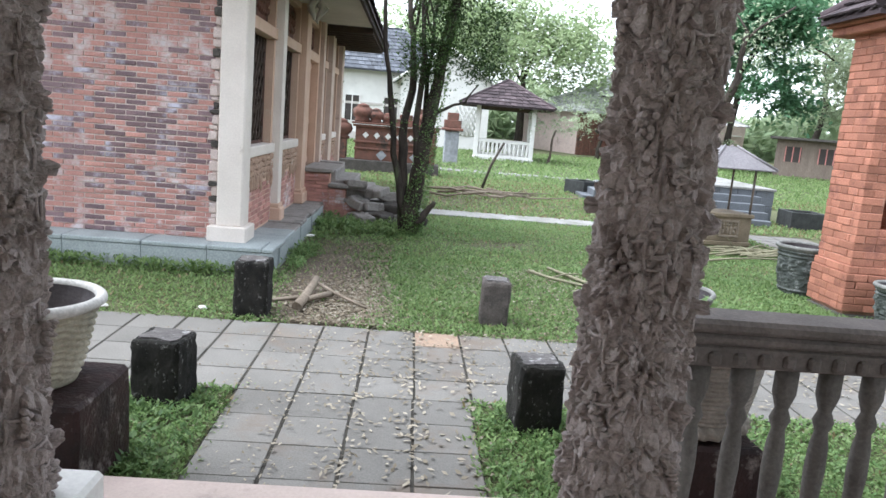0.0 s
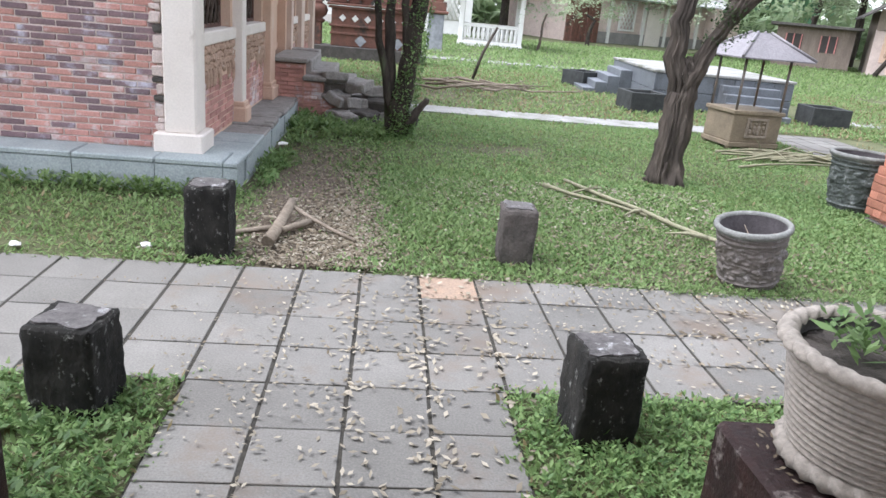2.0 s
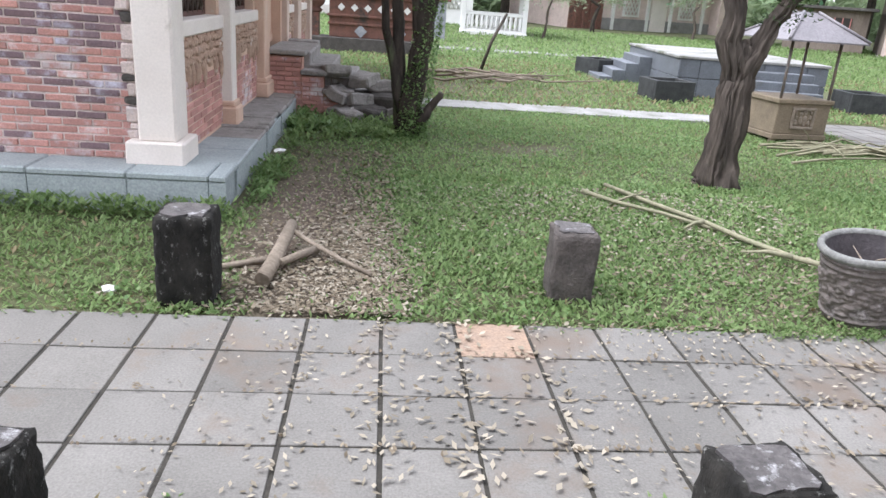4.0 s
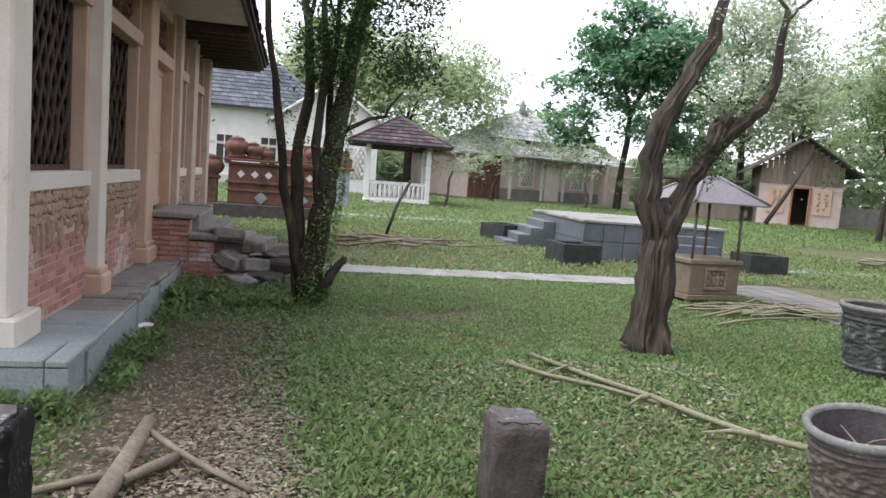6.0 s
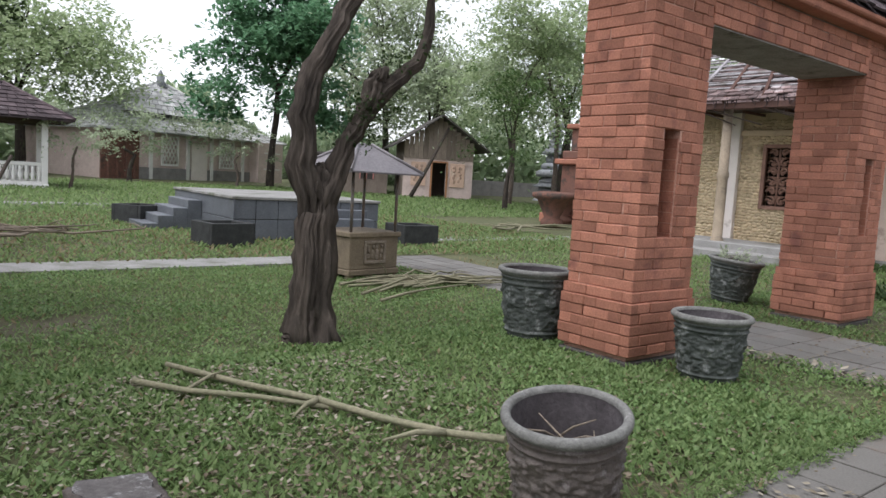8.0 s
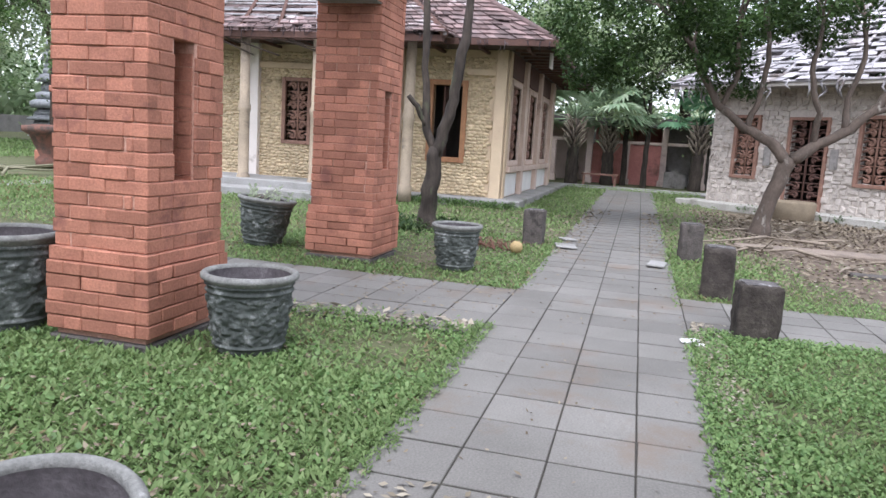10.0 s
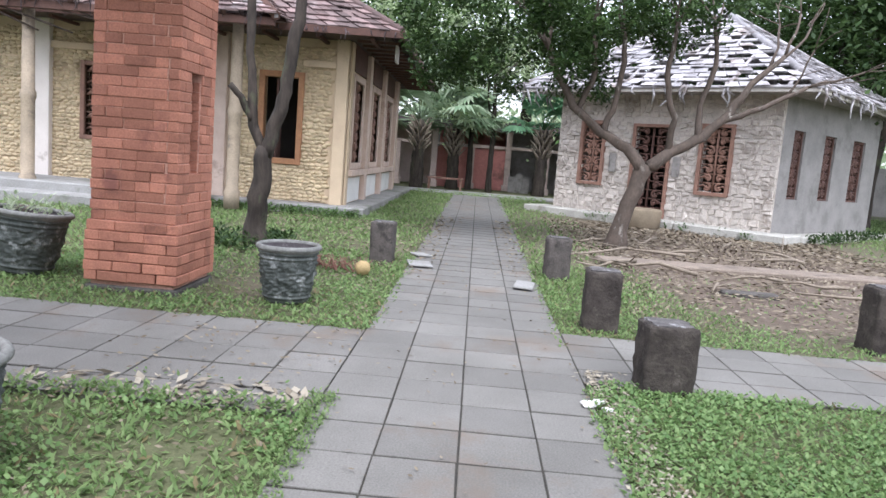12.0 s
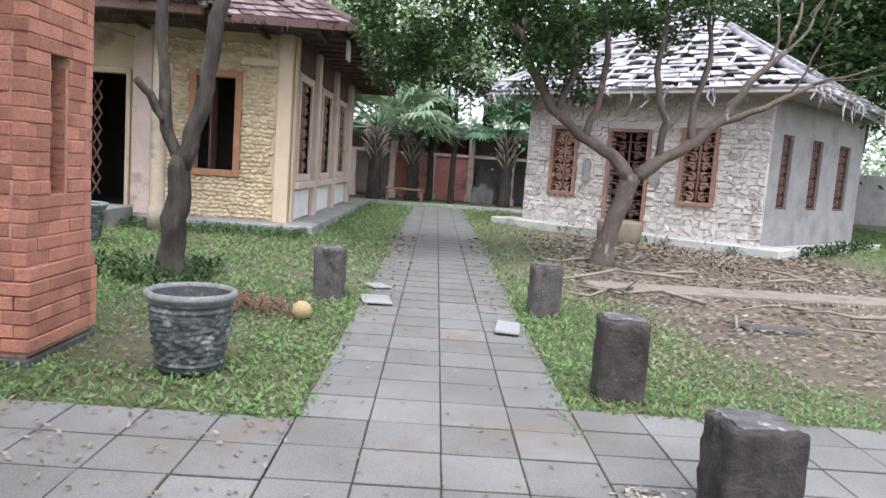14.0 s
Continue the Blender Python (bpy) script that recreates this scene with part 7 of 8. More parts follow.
# gnarled forked tree on the lawn
GN, _ = build_tree(4.38, 3.72, [[(0, 0, -0.1, 0.264), (0.01, 0, 0.12, 0.188), (-0.01, 0, 0.45, 0.148), (0.02, 0, 1.0, 0.132), (0.03, 0, 1.30, 0.120), (0.03, 0, 1.48, 0.05), (0.04, 0, 1.52, 0.01)],
                        [(0.0, 0, 1.0, 0.096), (-0.10, 0.02, 1.5, 0.100), (-0.13, 0.04, 1.9, 0.084), (-0.03, 0.05, 2.3, 0.080), (0.20, 0.05, 2.7, 0.072), (0.42, 0.1, 3.1, 0.060), (0.55, 0.1, 3.6, 0.040)],
                        [(0.05, 0, 1.1, 0.088), (0.20, -0.02, 1.5, 0.080), (0.38, -0.05, 1.9, 0.068), (0.60, -0.1, 2.2, 0.064), (0.90, -0.15, 2.45, 0.048), (1.0, -0.15, 2.8, 0.036), (1.04, -0.15, 3.4, 0.024)],
                        [(0.36, -0.05, 1.84, 0.06), (0.46, -0.07, 2.08, 0.078), (0.52, -0.08, 2.26, 0.074), (0.54, -0.08, 2.34, 0.066)],
                        [(0.08, 0.06, -0.05, 0.096), (0.07, 0.08, 0.5, 0.080), (0.10, 0.06, 1.1, 0.072), (0.16, 0.03, 1.45, 0.048)],
                        [(-0.12, -0.1, -0.05, 0.088), (-0.09, -0.08, 0.5, 0.072), (-0.05, -0.06, 1.1, 0.056)]], M_BARK,
           "gnarled forked tree with fluted brown bark on the lawn", None, 0, seed=21, depth=1, kids=2, spread=0.5, limb=0.9, wob=0.72, seg=56, freq=4.6)

leaf_cloud("crown", [Vector((0.35 + 0.6 * f + rnd.uniform(-0.15, 0.15), rnd.uniform(-0.2, 0.1), 1.75 + 0.75 * f + rnd.uniform(-0.12, 0.25))) for f in [i / 24 for i in range(24)]], 900, 0.09, 0.05, L_DARK, GN, 8)
leaf_cloud("crown", [Vector((rnd.uniform(0.0, 1.4), rnd.uniform(-0.6, 0.6), rnd.uniform(3.0, 4.4))) for _ in range(30)], 1500, 0.25, 0.06, L_PALE, GN, 9)

# dark forked tree by the near gate pillar
build_tree(13.75, 2.15, [[(0, 0, -0.1, 0.20), (0.0, 0.02, 0.25, 0.135), (0.0, -0.02, 0.75, 0.125), (0.02, -0.06, 1.3, 0.115)],
                         [(0.02, -0.06, 1.2, 0.10), (0.0, -0.2, 1.7, 0.09), (0.0, -0.32, 2.2, 0.085), (0.0, -0.42, 3.0, 0.07), (0.05, -0.5, 4.0, 0.05)],
                         [(0.02, -0.04, 1.25, 0.07), (0.0, 0.10, 1.6, 0.065), (0.0, 0.16, 2.1, 0.06), (-0.02, 0.2, 3.0, 0.055), (0, 0.25, 4.2, 0.04)],
                         [(0.0, 0.12, 1.65, 0.05), (-0.1, 0.28, 1.95, 0.045), (-0.15, 0.4, 2.1, 0.04)]], M_BARK_DARK,
           "slim dark tree with a forked trunk beside the walk", None, 0, 0.1, 0.5, seed=31, depth=2, kids=3, spread=0.6, limb=1.2)

# spreading tree in front of the white house
SP, tp = build_tree(17.0, -3.35, [[(0, 0, -0.1, 0.22), (0.0, 0.0, 0.3, 0.15), (-0.05, -0.15, 0.9, 0.13), (-0.05, -0.35, 1.5, 0.15)],
                                  [(-0.05, -0.3, 1.4, 0.12), (0, 0.0, 1.75, 0.095), (0, 0.5, 2.0, 0.08), (0.0, 1.0, 2.4, 0.07), (0.1, 1.35, 3.0, 0.06), (0.1, 1.6, 3.6, 0.05)],
                                  [(-0.05, -0.4, 1.45, 0.11), (0, -0.8, 1.75, 0.09), (0, -1.3, 2.05, 0.085), (0.0, -1.7, 2.5, 0.07), (0.0, -2.0, 3.0, 0.055), (0, -2.5, 3.5, 0.04)],
                                  [(0, 0.45, 1.98, 0.06), (0.0, 0.3, 2.5, 0.05), (0, 0.2, 3.2, 0.045), (0, 0.3, 4.0, 0.03)],
                                  [(0, -1.2, 2.0, 0.06), (0.1, -1.2, 2.6, 0.05), (0.1, -1.4, 3.3, 0.04), (0.1, -1.3, 4.0, 0.03)],
                                  [(0, -0.7, 1.7, 0.06), (-0.2, -0.7, 2.3, 0.055), (-0.2, -0.5, 3.0, 0.05), (-0.2, -0.6, 3.9, 0.03)],
                                  [(0, -1.5, 2.3, 0.055), (-0.1, -2.2, 2.6, 0.045), (-0.1, -2.9, 3.0, 0.03)],
                                  [(0, 0.9, 2.3, 0.05), (-0.1, 0.7, 3.0, 0.05), (-0.1, 0.8, 3.8, 0.04)]], M_BARK_PALE,
                    "low spreading tree with bare crooked limbs and dark leaves", None, 0, seed=41, depth=2, kids=3, spread=0.55, limb=0.9)
CL = [Vector((rnd.uniform(-1.2, 1.8), rnd.uniform(0.2, 3.9), rnd.uniform(2.7, 4.7))) for _ in range(90)] + [Vector((rnd.uniform(-1.0, 1.5), rnd.uniform(-1.2, 0.4), rnd.uniform(3.6, 5.2))) for _ in range(28)]
leaf_cloud("crown", CL, 17000, 0.20, 0.12, L_DARK, SP, 6)
leaf_cloud("crown", CL, 5500, 0.20, 0.095, L_MID, SP, 7)


def far_tree(x, y, h, r, leaf, bark, label, n, lsize, seed, trunk=0.2, crown_z=0.6, stems=1, kids=3, squash=0.6, spread=0.7):
    rs = random.Random(seed)
    st = []
    for s in range(stems):
        ox, oy = (rs.uniform(-0.5, 0.5), rs.uniform(-0.5, 0.5)) if stems > 1 else (0, 0)
        st.append([(ox, oy, -0.2, trunk * 1.3), (ox + rs.gauss(0, .1), oy, h * 0.15, trunk), (ox * 1.6 + rs.gauss(0, .2), oy * 1.6, h * 0.35, trunk * 0.85), (ox * 2 + rs.gauss(0, .3), oy * 2, h * crown_z * 0.85, trunk * 0.6)])
    t, tips = build_tree(x, y, st, bark, label, None, 0, seed=seed, depth=3, kids=kids, spread=spread, limb=h * 0.27, seg=8)
    t["group"] = "trees round the lawn"
    hi = max(p.z for p in tips)
    for k in range(46):
        a, q = rs.uniform(0, 6.28), r * math.sqrt(rs.random()) * 0.95
        zc = h * (0.46 + 0.54 * rs.random()) * (1 - 0.25 * (q / r) ** 2)
        tips.append(Vector((q * math.cos(a), q * math.sin(a), zc)))
    tips = [p for p in tips if p.z > h * 0.33]
    tips += tips[-46:] * 3
    clump_cloud("crown", tips, int(n * (2.2 if leaf is L_DARK else 1.25)), r * 0.17, lsize * (0.78 if leaf is L_DARK else 0.86), leaf, t, seed, squash)
    return t


# L_LIGHT and L_PALE crowns bring their haze in the leaf colour
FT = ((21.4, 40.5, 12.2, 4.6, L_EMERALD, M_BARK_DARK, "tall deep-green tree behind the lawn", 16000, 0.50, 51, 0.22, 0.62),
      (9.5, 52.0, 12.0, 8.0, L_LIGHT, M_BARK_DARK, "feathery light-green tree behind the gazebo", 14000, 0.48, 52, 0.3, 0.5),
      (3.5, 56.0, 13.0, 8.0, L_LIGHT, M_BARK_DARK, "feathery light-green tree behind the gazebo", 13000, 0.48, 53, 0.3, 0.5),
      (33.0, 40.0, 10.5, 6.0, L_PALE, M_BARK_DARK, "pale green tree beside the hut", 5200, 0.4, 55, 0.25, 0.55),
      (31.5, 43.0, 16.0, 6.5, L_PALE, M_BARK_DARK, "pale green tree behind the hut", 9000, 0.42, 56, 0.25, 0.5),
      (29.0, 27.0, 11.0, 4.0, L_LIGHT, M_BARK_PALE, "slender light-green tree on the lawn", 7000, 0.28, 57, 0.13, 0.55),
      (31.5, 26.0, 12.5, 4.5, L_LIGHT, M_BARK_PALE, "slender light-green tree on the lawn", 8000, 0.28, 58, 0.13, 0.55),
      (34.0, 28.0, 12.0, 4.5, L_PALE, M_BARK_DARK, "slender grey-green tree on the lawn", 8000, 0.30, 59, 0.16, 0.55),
      (24.5, 22.5, 7.0, 3.0, L_MID, M_BARK_DARK, "thin tree beside the brick tower", 2600, 0.2, 60, 0.1, 0.55),
      (40.0, 48.0, 13.0, 8.0, L_LIGHT, M_BARK_DARK, "broad light-green tree far behind", 3600, 0.5, 61, 0.3, 0.5),
      (48.0, 40.0, 13.0, 8.0, L_MID, M_BARK_DARK, "broad green tree far behind", 3600, 0.5, 62, 0.3, 0.5),
      (50.0, 22.0, 13.0, 8.0, L_MID, M_BARK_DARK, "broad green tree far behind", 3600, 0.5, 63, 0.3, 0.5),
      (42.0, 12.0, 12.0, 8.0, L_DARK, M_BARK_DARK, "dark tree behind the yellow house", 6500, 0.42, 64, 0.3, 0.5),
      (40.0, 4.0, 11.0, 7.0, L_MID, M_BARK_DARK, "green tree behind the stalls", 7500, 0.36, 65, 0.3, 0.45),
      (41.5, -3.0, 12.0, 8.0, L_MID, M_BARK_DARK, "green tree behind the stalls", 4800, 0.36, 66, 0.3, 0.45),
      (38.0, -10.0, 11.0, 7.0, L_MID, M_BARK_DARK, "green tree behind the stone house", 7500, 0.36, 67, 0.3, 0.45),
      (32.0, -18.0, 11.0, 7.0, L_MID, M_BARK_DARK, "green tree behind the stone house", 7000, 0.36, 68, 0.3, 0.45),
      (33.0, -7.5, 9.0, 4.0, L_MID, M_BARK_DARK, "dark tree over the stalls", 3200, 0.26, 69, 0.22, 0.5),
      (-9.0, 46.0, 11.0, 7.0, L_MID, M_BARK_DARK, "green tree behind the white house", 5000, 0.45, 70, 0.3, 0.5),
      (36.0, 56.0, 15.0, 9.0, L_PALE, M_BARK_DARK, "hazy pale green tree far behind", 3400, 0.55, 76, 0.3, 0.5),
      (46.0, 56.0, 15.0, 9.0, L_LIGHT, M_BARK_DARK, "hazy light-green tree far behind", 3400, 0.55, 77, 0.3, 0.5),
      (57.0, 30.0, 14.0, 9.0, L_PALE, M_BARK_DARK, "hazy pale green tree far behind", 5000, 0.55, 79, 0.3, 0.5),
      (28.5, -13.5, 10.0, 6.0, L_DARK, M_BARK_DARK, "dark tree behind the stone house", 7000, 0.3, 84, 0.25, 0.45),
      (27.0, -19.0, 11.0, 7.0, L_DARK, M_BARK_DARK, "dark tree behind the stone house", 7000, 0.34, 85, 0.25, 0.45),
      (35.0, -13.0, 12.0, 7.0, L_DARK, M_BARK_DARK, "dark tree behind the stone house", 7000, 0.34, 86, 0.25, 0.45),
      (37.5, 0.5, 10.0, 6.0, L_LIGHT, M_BARK_DARK, "green tree rising over the stalls", 8500, 0.3, 87, 0.25, 0.42),
      (35.8, 6.5, 10.0, 6.0, L_LIGHT, M_BARK_DARK, "light green tree rising over the stalls", 6500, 0.3, 88, 0.25, 0.42),
      (8.0, 30.5, 3.6, 1.5, L_PALE, M_BARK_PALE, "small grey-green tree beside the gazebo", 900, 0.16, 72, 0.06, 0.55),
      (13.2, 41.0, 4.2, 2.3, L_PALE, M_BARK_DARK, "low leaning tree before the vine-covered house", 1500, 0.24, 73, 0.12, 0.5),
      (18.6, 39.0, 4.2, 2.4, L_PALE, M_BARK_PALE, "thin pale tree before the vine-covered house", 900, 0.22, 74, 0.08, 0.55))
for a in FT:
    far_tree(*a)


def build_palm(x, y, h, fr, label, seed, n=26, leaf=L_FAN):
    """A fan palm: ringed trunk, long stalks, each with a pleated fan of split leaflets."""
    r = random.Random(seed)
    t = thing("fan_palm", pose(x, y, gz(x, y)), label, "palm", "fan palms")
    bm = bmesh.new()
    pts = [(0, 0, -0.2 + (h + 0.2) * i / 10) for i in range(11)]
    tube(bm, pts, [0.24 - 0.006 * i + (0.03 if i % 2 else 0) for i in range(11)], 10, 0.2, seed)
    trunk = part("trunk", bm, M_BARK_DARK, t)
    bm = bmesh.new()
    for k in range(46):
        a, z = k * 2.4, h * (0.58 + 0.42 * k / 46)
        q = Vector((math.cos(a), math.sin(a), 0))
        tube(bm, [q * 0.17 + Vector((0, 0, z - 0.12)), q * 0.27 + Vector((0, 0, z)), q * (0.40 + 0.12 * r.random()) + Vector((0, 0, z + 0.22))], [0.05, 0.042, 0.016], 5)
    tagged(part("leaf_base", bm, M_STICK, trunk, "pale cut leaf bases round the trunk"), kind="stuff")
    for k in range(n):
        az, el = r.uniform(0, 6.28), r.uniform(-0.15, 1.35)
        d = Vector((math.cos(az) * math.cos(el), math.sin(az) * math.cos(el), math.sin(el)))
        ln = fr * r.uniform(0.45, 0.65)
        c = Vector((0, 0, h)) + d * ln
        side = d.cross(Vector((0, 0, 1))).normalized()
        up = side.cross(d)
        bm = bmesh.new()
        tube(bm, [(0, 0, h), Vector((0, 0, h)) + d * ln * 0.6 + Vector((0, 0, 0.04)), c], [0.025, 0.018, 0.012], 5)
        for j in range(27):
            a = (j - 13) / 13 * 2.0
            e = (d * math.cos(a) + side * math.sin(a)).normalized()
            L = fr * 0.42 * (1 - 0.25 * abs(a) / 2.0)
            w = side * math.cos(a) - d * math.sin(a)
            tip = c + e * L + Vector((0, 0, -0.28 * L * r.uniform(0.4, 1.4)))
            mid = c + e * L * 0.55
            vs = [bm.verts.new(p) for p in (c, mid + w * 0.085 + up * 0.02, tip, mid - w * 0.085 - up * 0.01)]
            bm.faces.new(vs)
        part("frond", bm, leaf, t)


build_palm(31.6, 1.5, 2.5, 3.3, "fan palm with drooping split fronds near the stalls", 81, 26)
build_palm(32.6, 0.2, 2.3, 2.2, "young fan palm with drooping split fronds", 82, 16)
build_palm(32.4, -3.2, 2.5, 2.0, "green fan palm among the trees", 83, 18, L_EMERALD)
for i, (x, y, h) in enumerate(((32.3, -1.25, 6.5), (32.8, -0.45, 6.0))):
    far_tree(x, y, h, 3.0, L_LIGHT, M_BARK_DARK, "slender tree in front of the stalls", 800, 0.2, 90 + i, 0.11, 0.6)

# ---- branches, logs and litter on the ground ----


def stick(name, pts, r0, r1, material, label, category="branch", group="", seed=0, seg=7, forks=0):
    s = thing(name, pose(*pts[0][:2], gz(*pts[0][:2])), label, category, group)
    o = Vector((pts[0][0], pts[0][1], gz(*pts[0][:2])))
    line = [Vector(p) - Vector((o.x, o.y, 0)) + Vector((0, 0, gz(p[0], p[1]) - o.z)) for p in pts]
    bm = bmesh.new()
    n = len(line)
    tube(bm, line, [r0 + (r1 - r0) * i / (n - 1) for i in range(n)], seg, 0.3, seed)
    rr = random.Random(seed)
    for k in range(forks):
        i = rr.randrange(1, n)
        d = Vector((rr.gauss(0, 1), rr.gauss(0, 1), rr.uniform(0.05, 0.5))).normalized() * rr.uniform(0.2, 0.6)
        tube(bm, [line[i], line[i] + d * 0.5, line[i] + d + Vector((0, 0, -0.05))], [r1 * 0.9, r1 * 0.7, r1 * 0.3], 5)
    part("stem", bm, material, s)


def far_woods():
    """A belt of woodland that closes the view behind the lawn, its haze put into the leaf colour."""
    r = np.random.RandomState(77)
    n = 42000
    a = r.uniform(-0.75, 2.15, n)
    clump = 0.5 + 0.5 * np.sin(a * 9.0) * np.sin(a * 23.0 + 1.0)
    d = r.uniform(72, 92, n)
    z = 0.4 + (3.0 + 6.0 * clump) * r.uniform(0, 1, n) ** 1.3
    pos = np.stack([3 + d * np.cos(a), -1 + d * np.sin(a), z], 1)
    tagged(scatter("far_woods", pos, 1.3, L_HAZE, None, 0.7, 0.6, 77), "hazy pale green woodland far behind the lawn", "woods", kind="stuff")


far_woods()
stick("fallen_branch", [(3.03, 3.27, 0.05), (3.28, 2.65, 0.05), (3.55, 2.05, 0.06), (3.72, 1.6, 0.05), (3.88, 1.2, 0.06), (4.03, 0.9, 0.09)], 0.020, 0.024, M_STICK_GREEN, "long crooked cut branch lying on the lawn", seed=1, forks=2)
stick("fallen_branch", [(2.72, 2.97, 0.05), (2.95, 2.66, 0.04), (3.28, 2.30, 0.05), (3.61, 1.93, 0.03)], 0.022, 0.016, M_STICK_GREEN, "long straight cut branch lying on the lawn", seed=2, forks=1)
stick("fallen_log", [(0.17, 1.26, 0.14), (0.15, 1.02, 0.11), (0.12, 0.72, 0.07), (0.09, 0.42, 0.045)], 0.038, 0.046, M_STICK, "short piece of pale dead wood by the bollard", "log", seed=3, seg=12)
stick("fallen_log", [(0.17, 1.18, 0.12), (0.36, 0.98, 0.08), (0.56, 0.78, 0.05), (0.74, 0.61, 0.03)], 0.018, 0.012, M_STICK, "thin pale dead branch by the bollard", "log", seed=4)
stick("fallen_log", [(0.16, 0.68, 0.06), (0.25, 0.82, 0.06), (0.37, 0.98, 0.06)], 0.026, 0.03, M_STICK, "short stub of pale dead wood by the bollard", "log", seed=5)
stick("fallen_log", [(-0.25, 0.62, 0.03), (-0.02, 0.74, 0.04), (0.12, 0.78, 0.05)], 0.02, 0.03, M_STICK, "thin pale dead branch by the bollard", "log", seed=6)
rr_ = random.Random(8)
for i in range(22):
    a = rr_.uniform(-0.5, 0.5)
    cx, cy = 7.3 + rr_.gauss(0, 0.45), 5.9 + rr_.gauss(0, 0.28)
    L = rr_.uniform(0.5, 1.15)
    stick("cut_branch", [(cx + math.cos(a) * L * f, cy + math.sin(a) * L * f, 0.04 + 0.10 * rr_.random() * (1 - abs(f))) for f in (-1, -0.5, 0, 0.5, 1)], 0.019, 0.011, M_STICK_GREEN, "cut green-grey branch in a heap on the lawn", "branch", "heap of cut branches", i, 5, 1)
for i in range(11):
    a = rr_.uniform(-0.5, 0.9)
    cx, cy = 3.3 + rr_.gauss(0, 0.5), 11.6 + rr_.gauss(0, 0.35)
    L = rr_.uniform(0.6, 1.7)
    stick("dead_branch", [(cx + math.cos(a) * L * f, cy + math.sin(a) * L * f, 0.06 + 0.22 * rr_.random()) for f in (-1, -0.4, 0.2, 1)], 0.032, 0.014, M_STICK, "grey dead branch in a pile on the lawn", "branch", "pile of dead branches", 40 + i, 5, 2)
stick("leaning_stake", [(3.15, 14.6, -0.1), (3.4, 14.65, 0.7), (3.72, 14.7, 1.35)], 0.045, 0.035, M_BARK, "stake leaning out of the lawn", "stake", seed=61)
for i in range(6):
    a = rr_.uniform(-0.3, 0.6)
    stick("dead_branch", [(15.2 + i * 0.35 + math.cos(a) * f, 12.6 + math.sin(a) * f + rr_.uniform(-.3, .3), 0.08 + 0.15 * rr_.random()) for f in (-1.2, -0.4, 0.4, 1.2)], 0.035, 0.02, M_STICK_GREEN, "leafy cut branch lying on the lawn", "branch", "cut branches on the far lawn", 70 + i, 5, 2)
for i in range(16):
    x, y, a = rr_.uniform(12, 19), rr_.uniform(-6.8, -2.6), rr_.uniform(0, 3.1)
    L = rr_.uniform(0.25, 0.8)
    stick("dead_branch", [(x + math.cos(a) * L * f, y + math.sin(a) * L * f, 0.04 + 0.10 * rr_.random()) for f in (-1, -0.3, 0.3, 1)], 0.03, 0.012, M_STICK, "dry twig among the fallen leaves", "branch", "twigs in the leaf litter", 90 + i, 5, 2)
M_KERB = mat("dirty_tan_kerb", (0.24, 0.195, 0.155), (0.16, 0.13, 0.105), 4, 0.95, 0.7, 40, (0.10, 0.085, 0.07), 2, 0.54)
ob = thing("kerb_slab", pose(15.0, -4.6, gz(15, -4.6), 0, 0, 4), "long half-buried cement kerb slab among fallen leaves", "slab")
boxes("slab", [(-0.28, -3.4, -0.1, 0.28, 1.9, 0.06)], M_KERB, ob, bevel=0.02)
ob = thing("kerb_slab", pose(13.0, -3.7, gz(13, -3.7), 0, 0, 2), "dark low kerb stone half buried in leaves", "slab")
boxes("slab", [(-0.10, -0.9, -0.1, 0.10, -0.2, 0.03)], M_STONE_DARK, ob, bevel=0.02)
for x, y, rz, sx, sy in ((13.1, -0.15, 10, 0.45, 0.3), (12.2, -1.42, -8, 0.5, 0.22), (13.9, -0.1, 30, 0.3, 0.22)):
    q = thing("loose_slab", pose(x, y, gz(x, y) + 0.012, 2, 1, rz), "loose pale cement slab lying on the walk", "slab", "loose slabs on the walk")
    bm = bmesh.new()
    box(bm, -sx / 2, -sy / 2, 0, sx / 2, sy / 2, 0.022, bevel=0.006)
    part("slab", bm, M_OLDTILE, q)
ob = thing("coconut", pose(12.05, 0.42, gz(12, 0.4)), "yellow-brown coconut husk on the grass", "coconut")
bm = bmesh.new()
lathe(bm, [(0.0, 0.0), (0.06, 0.02), (0.088, 0.075), (0.076, 0.135), (0.034, 0.165), (0.0, 0.17)], 16, lambda a, r, z: 0.008 * math.sin(a * 3))
part("husk", bm, M_COCONUT, ob)
ob = thing("dry_frond", pose(12.2, 0.75, gz(12, 0.7)), "orange-brown dead palm frond on the grass", "frond")
bm = bmesh.new()
r = random.Random(4)
for i in range(60):
    a = r.gauss(0.3, 0.7)
    p = Vector((r.uniform(-0.2, 0.2), r.uniform(-0.35, 0.35), 0.03))
    tube(bm, [p, p + Vector((math.cos(a) * 0.12, math.sin(a) * 0.12, r.uniform(0.03, 0.12))), p + Vector((math.cos(a) * 0.26, math.sin(a) * 0.26, r.uniform(0, 0.12)))], [0.008, 0.006, 0.002], 4)
tagged(part("leaflet", bm, M_TERRACOTTA, ob), kind="stuff")
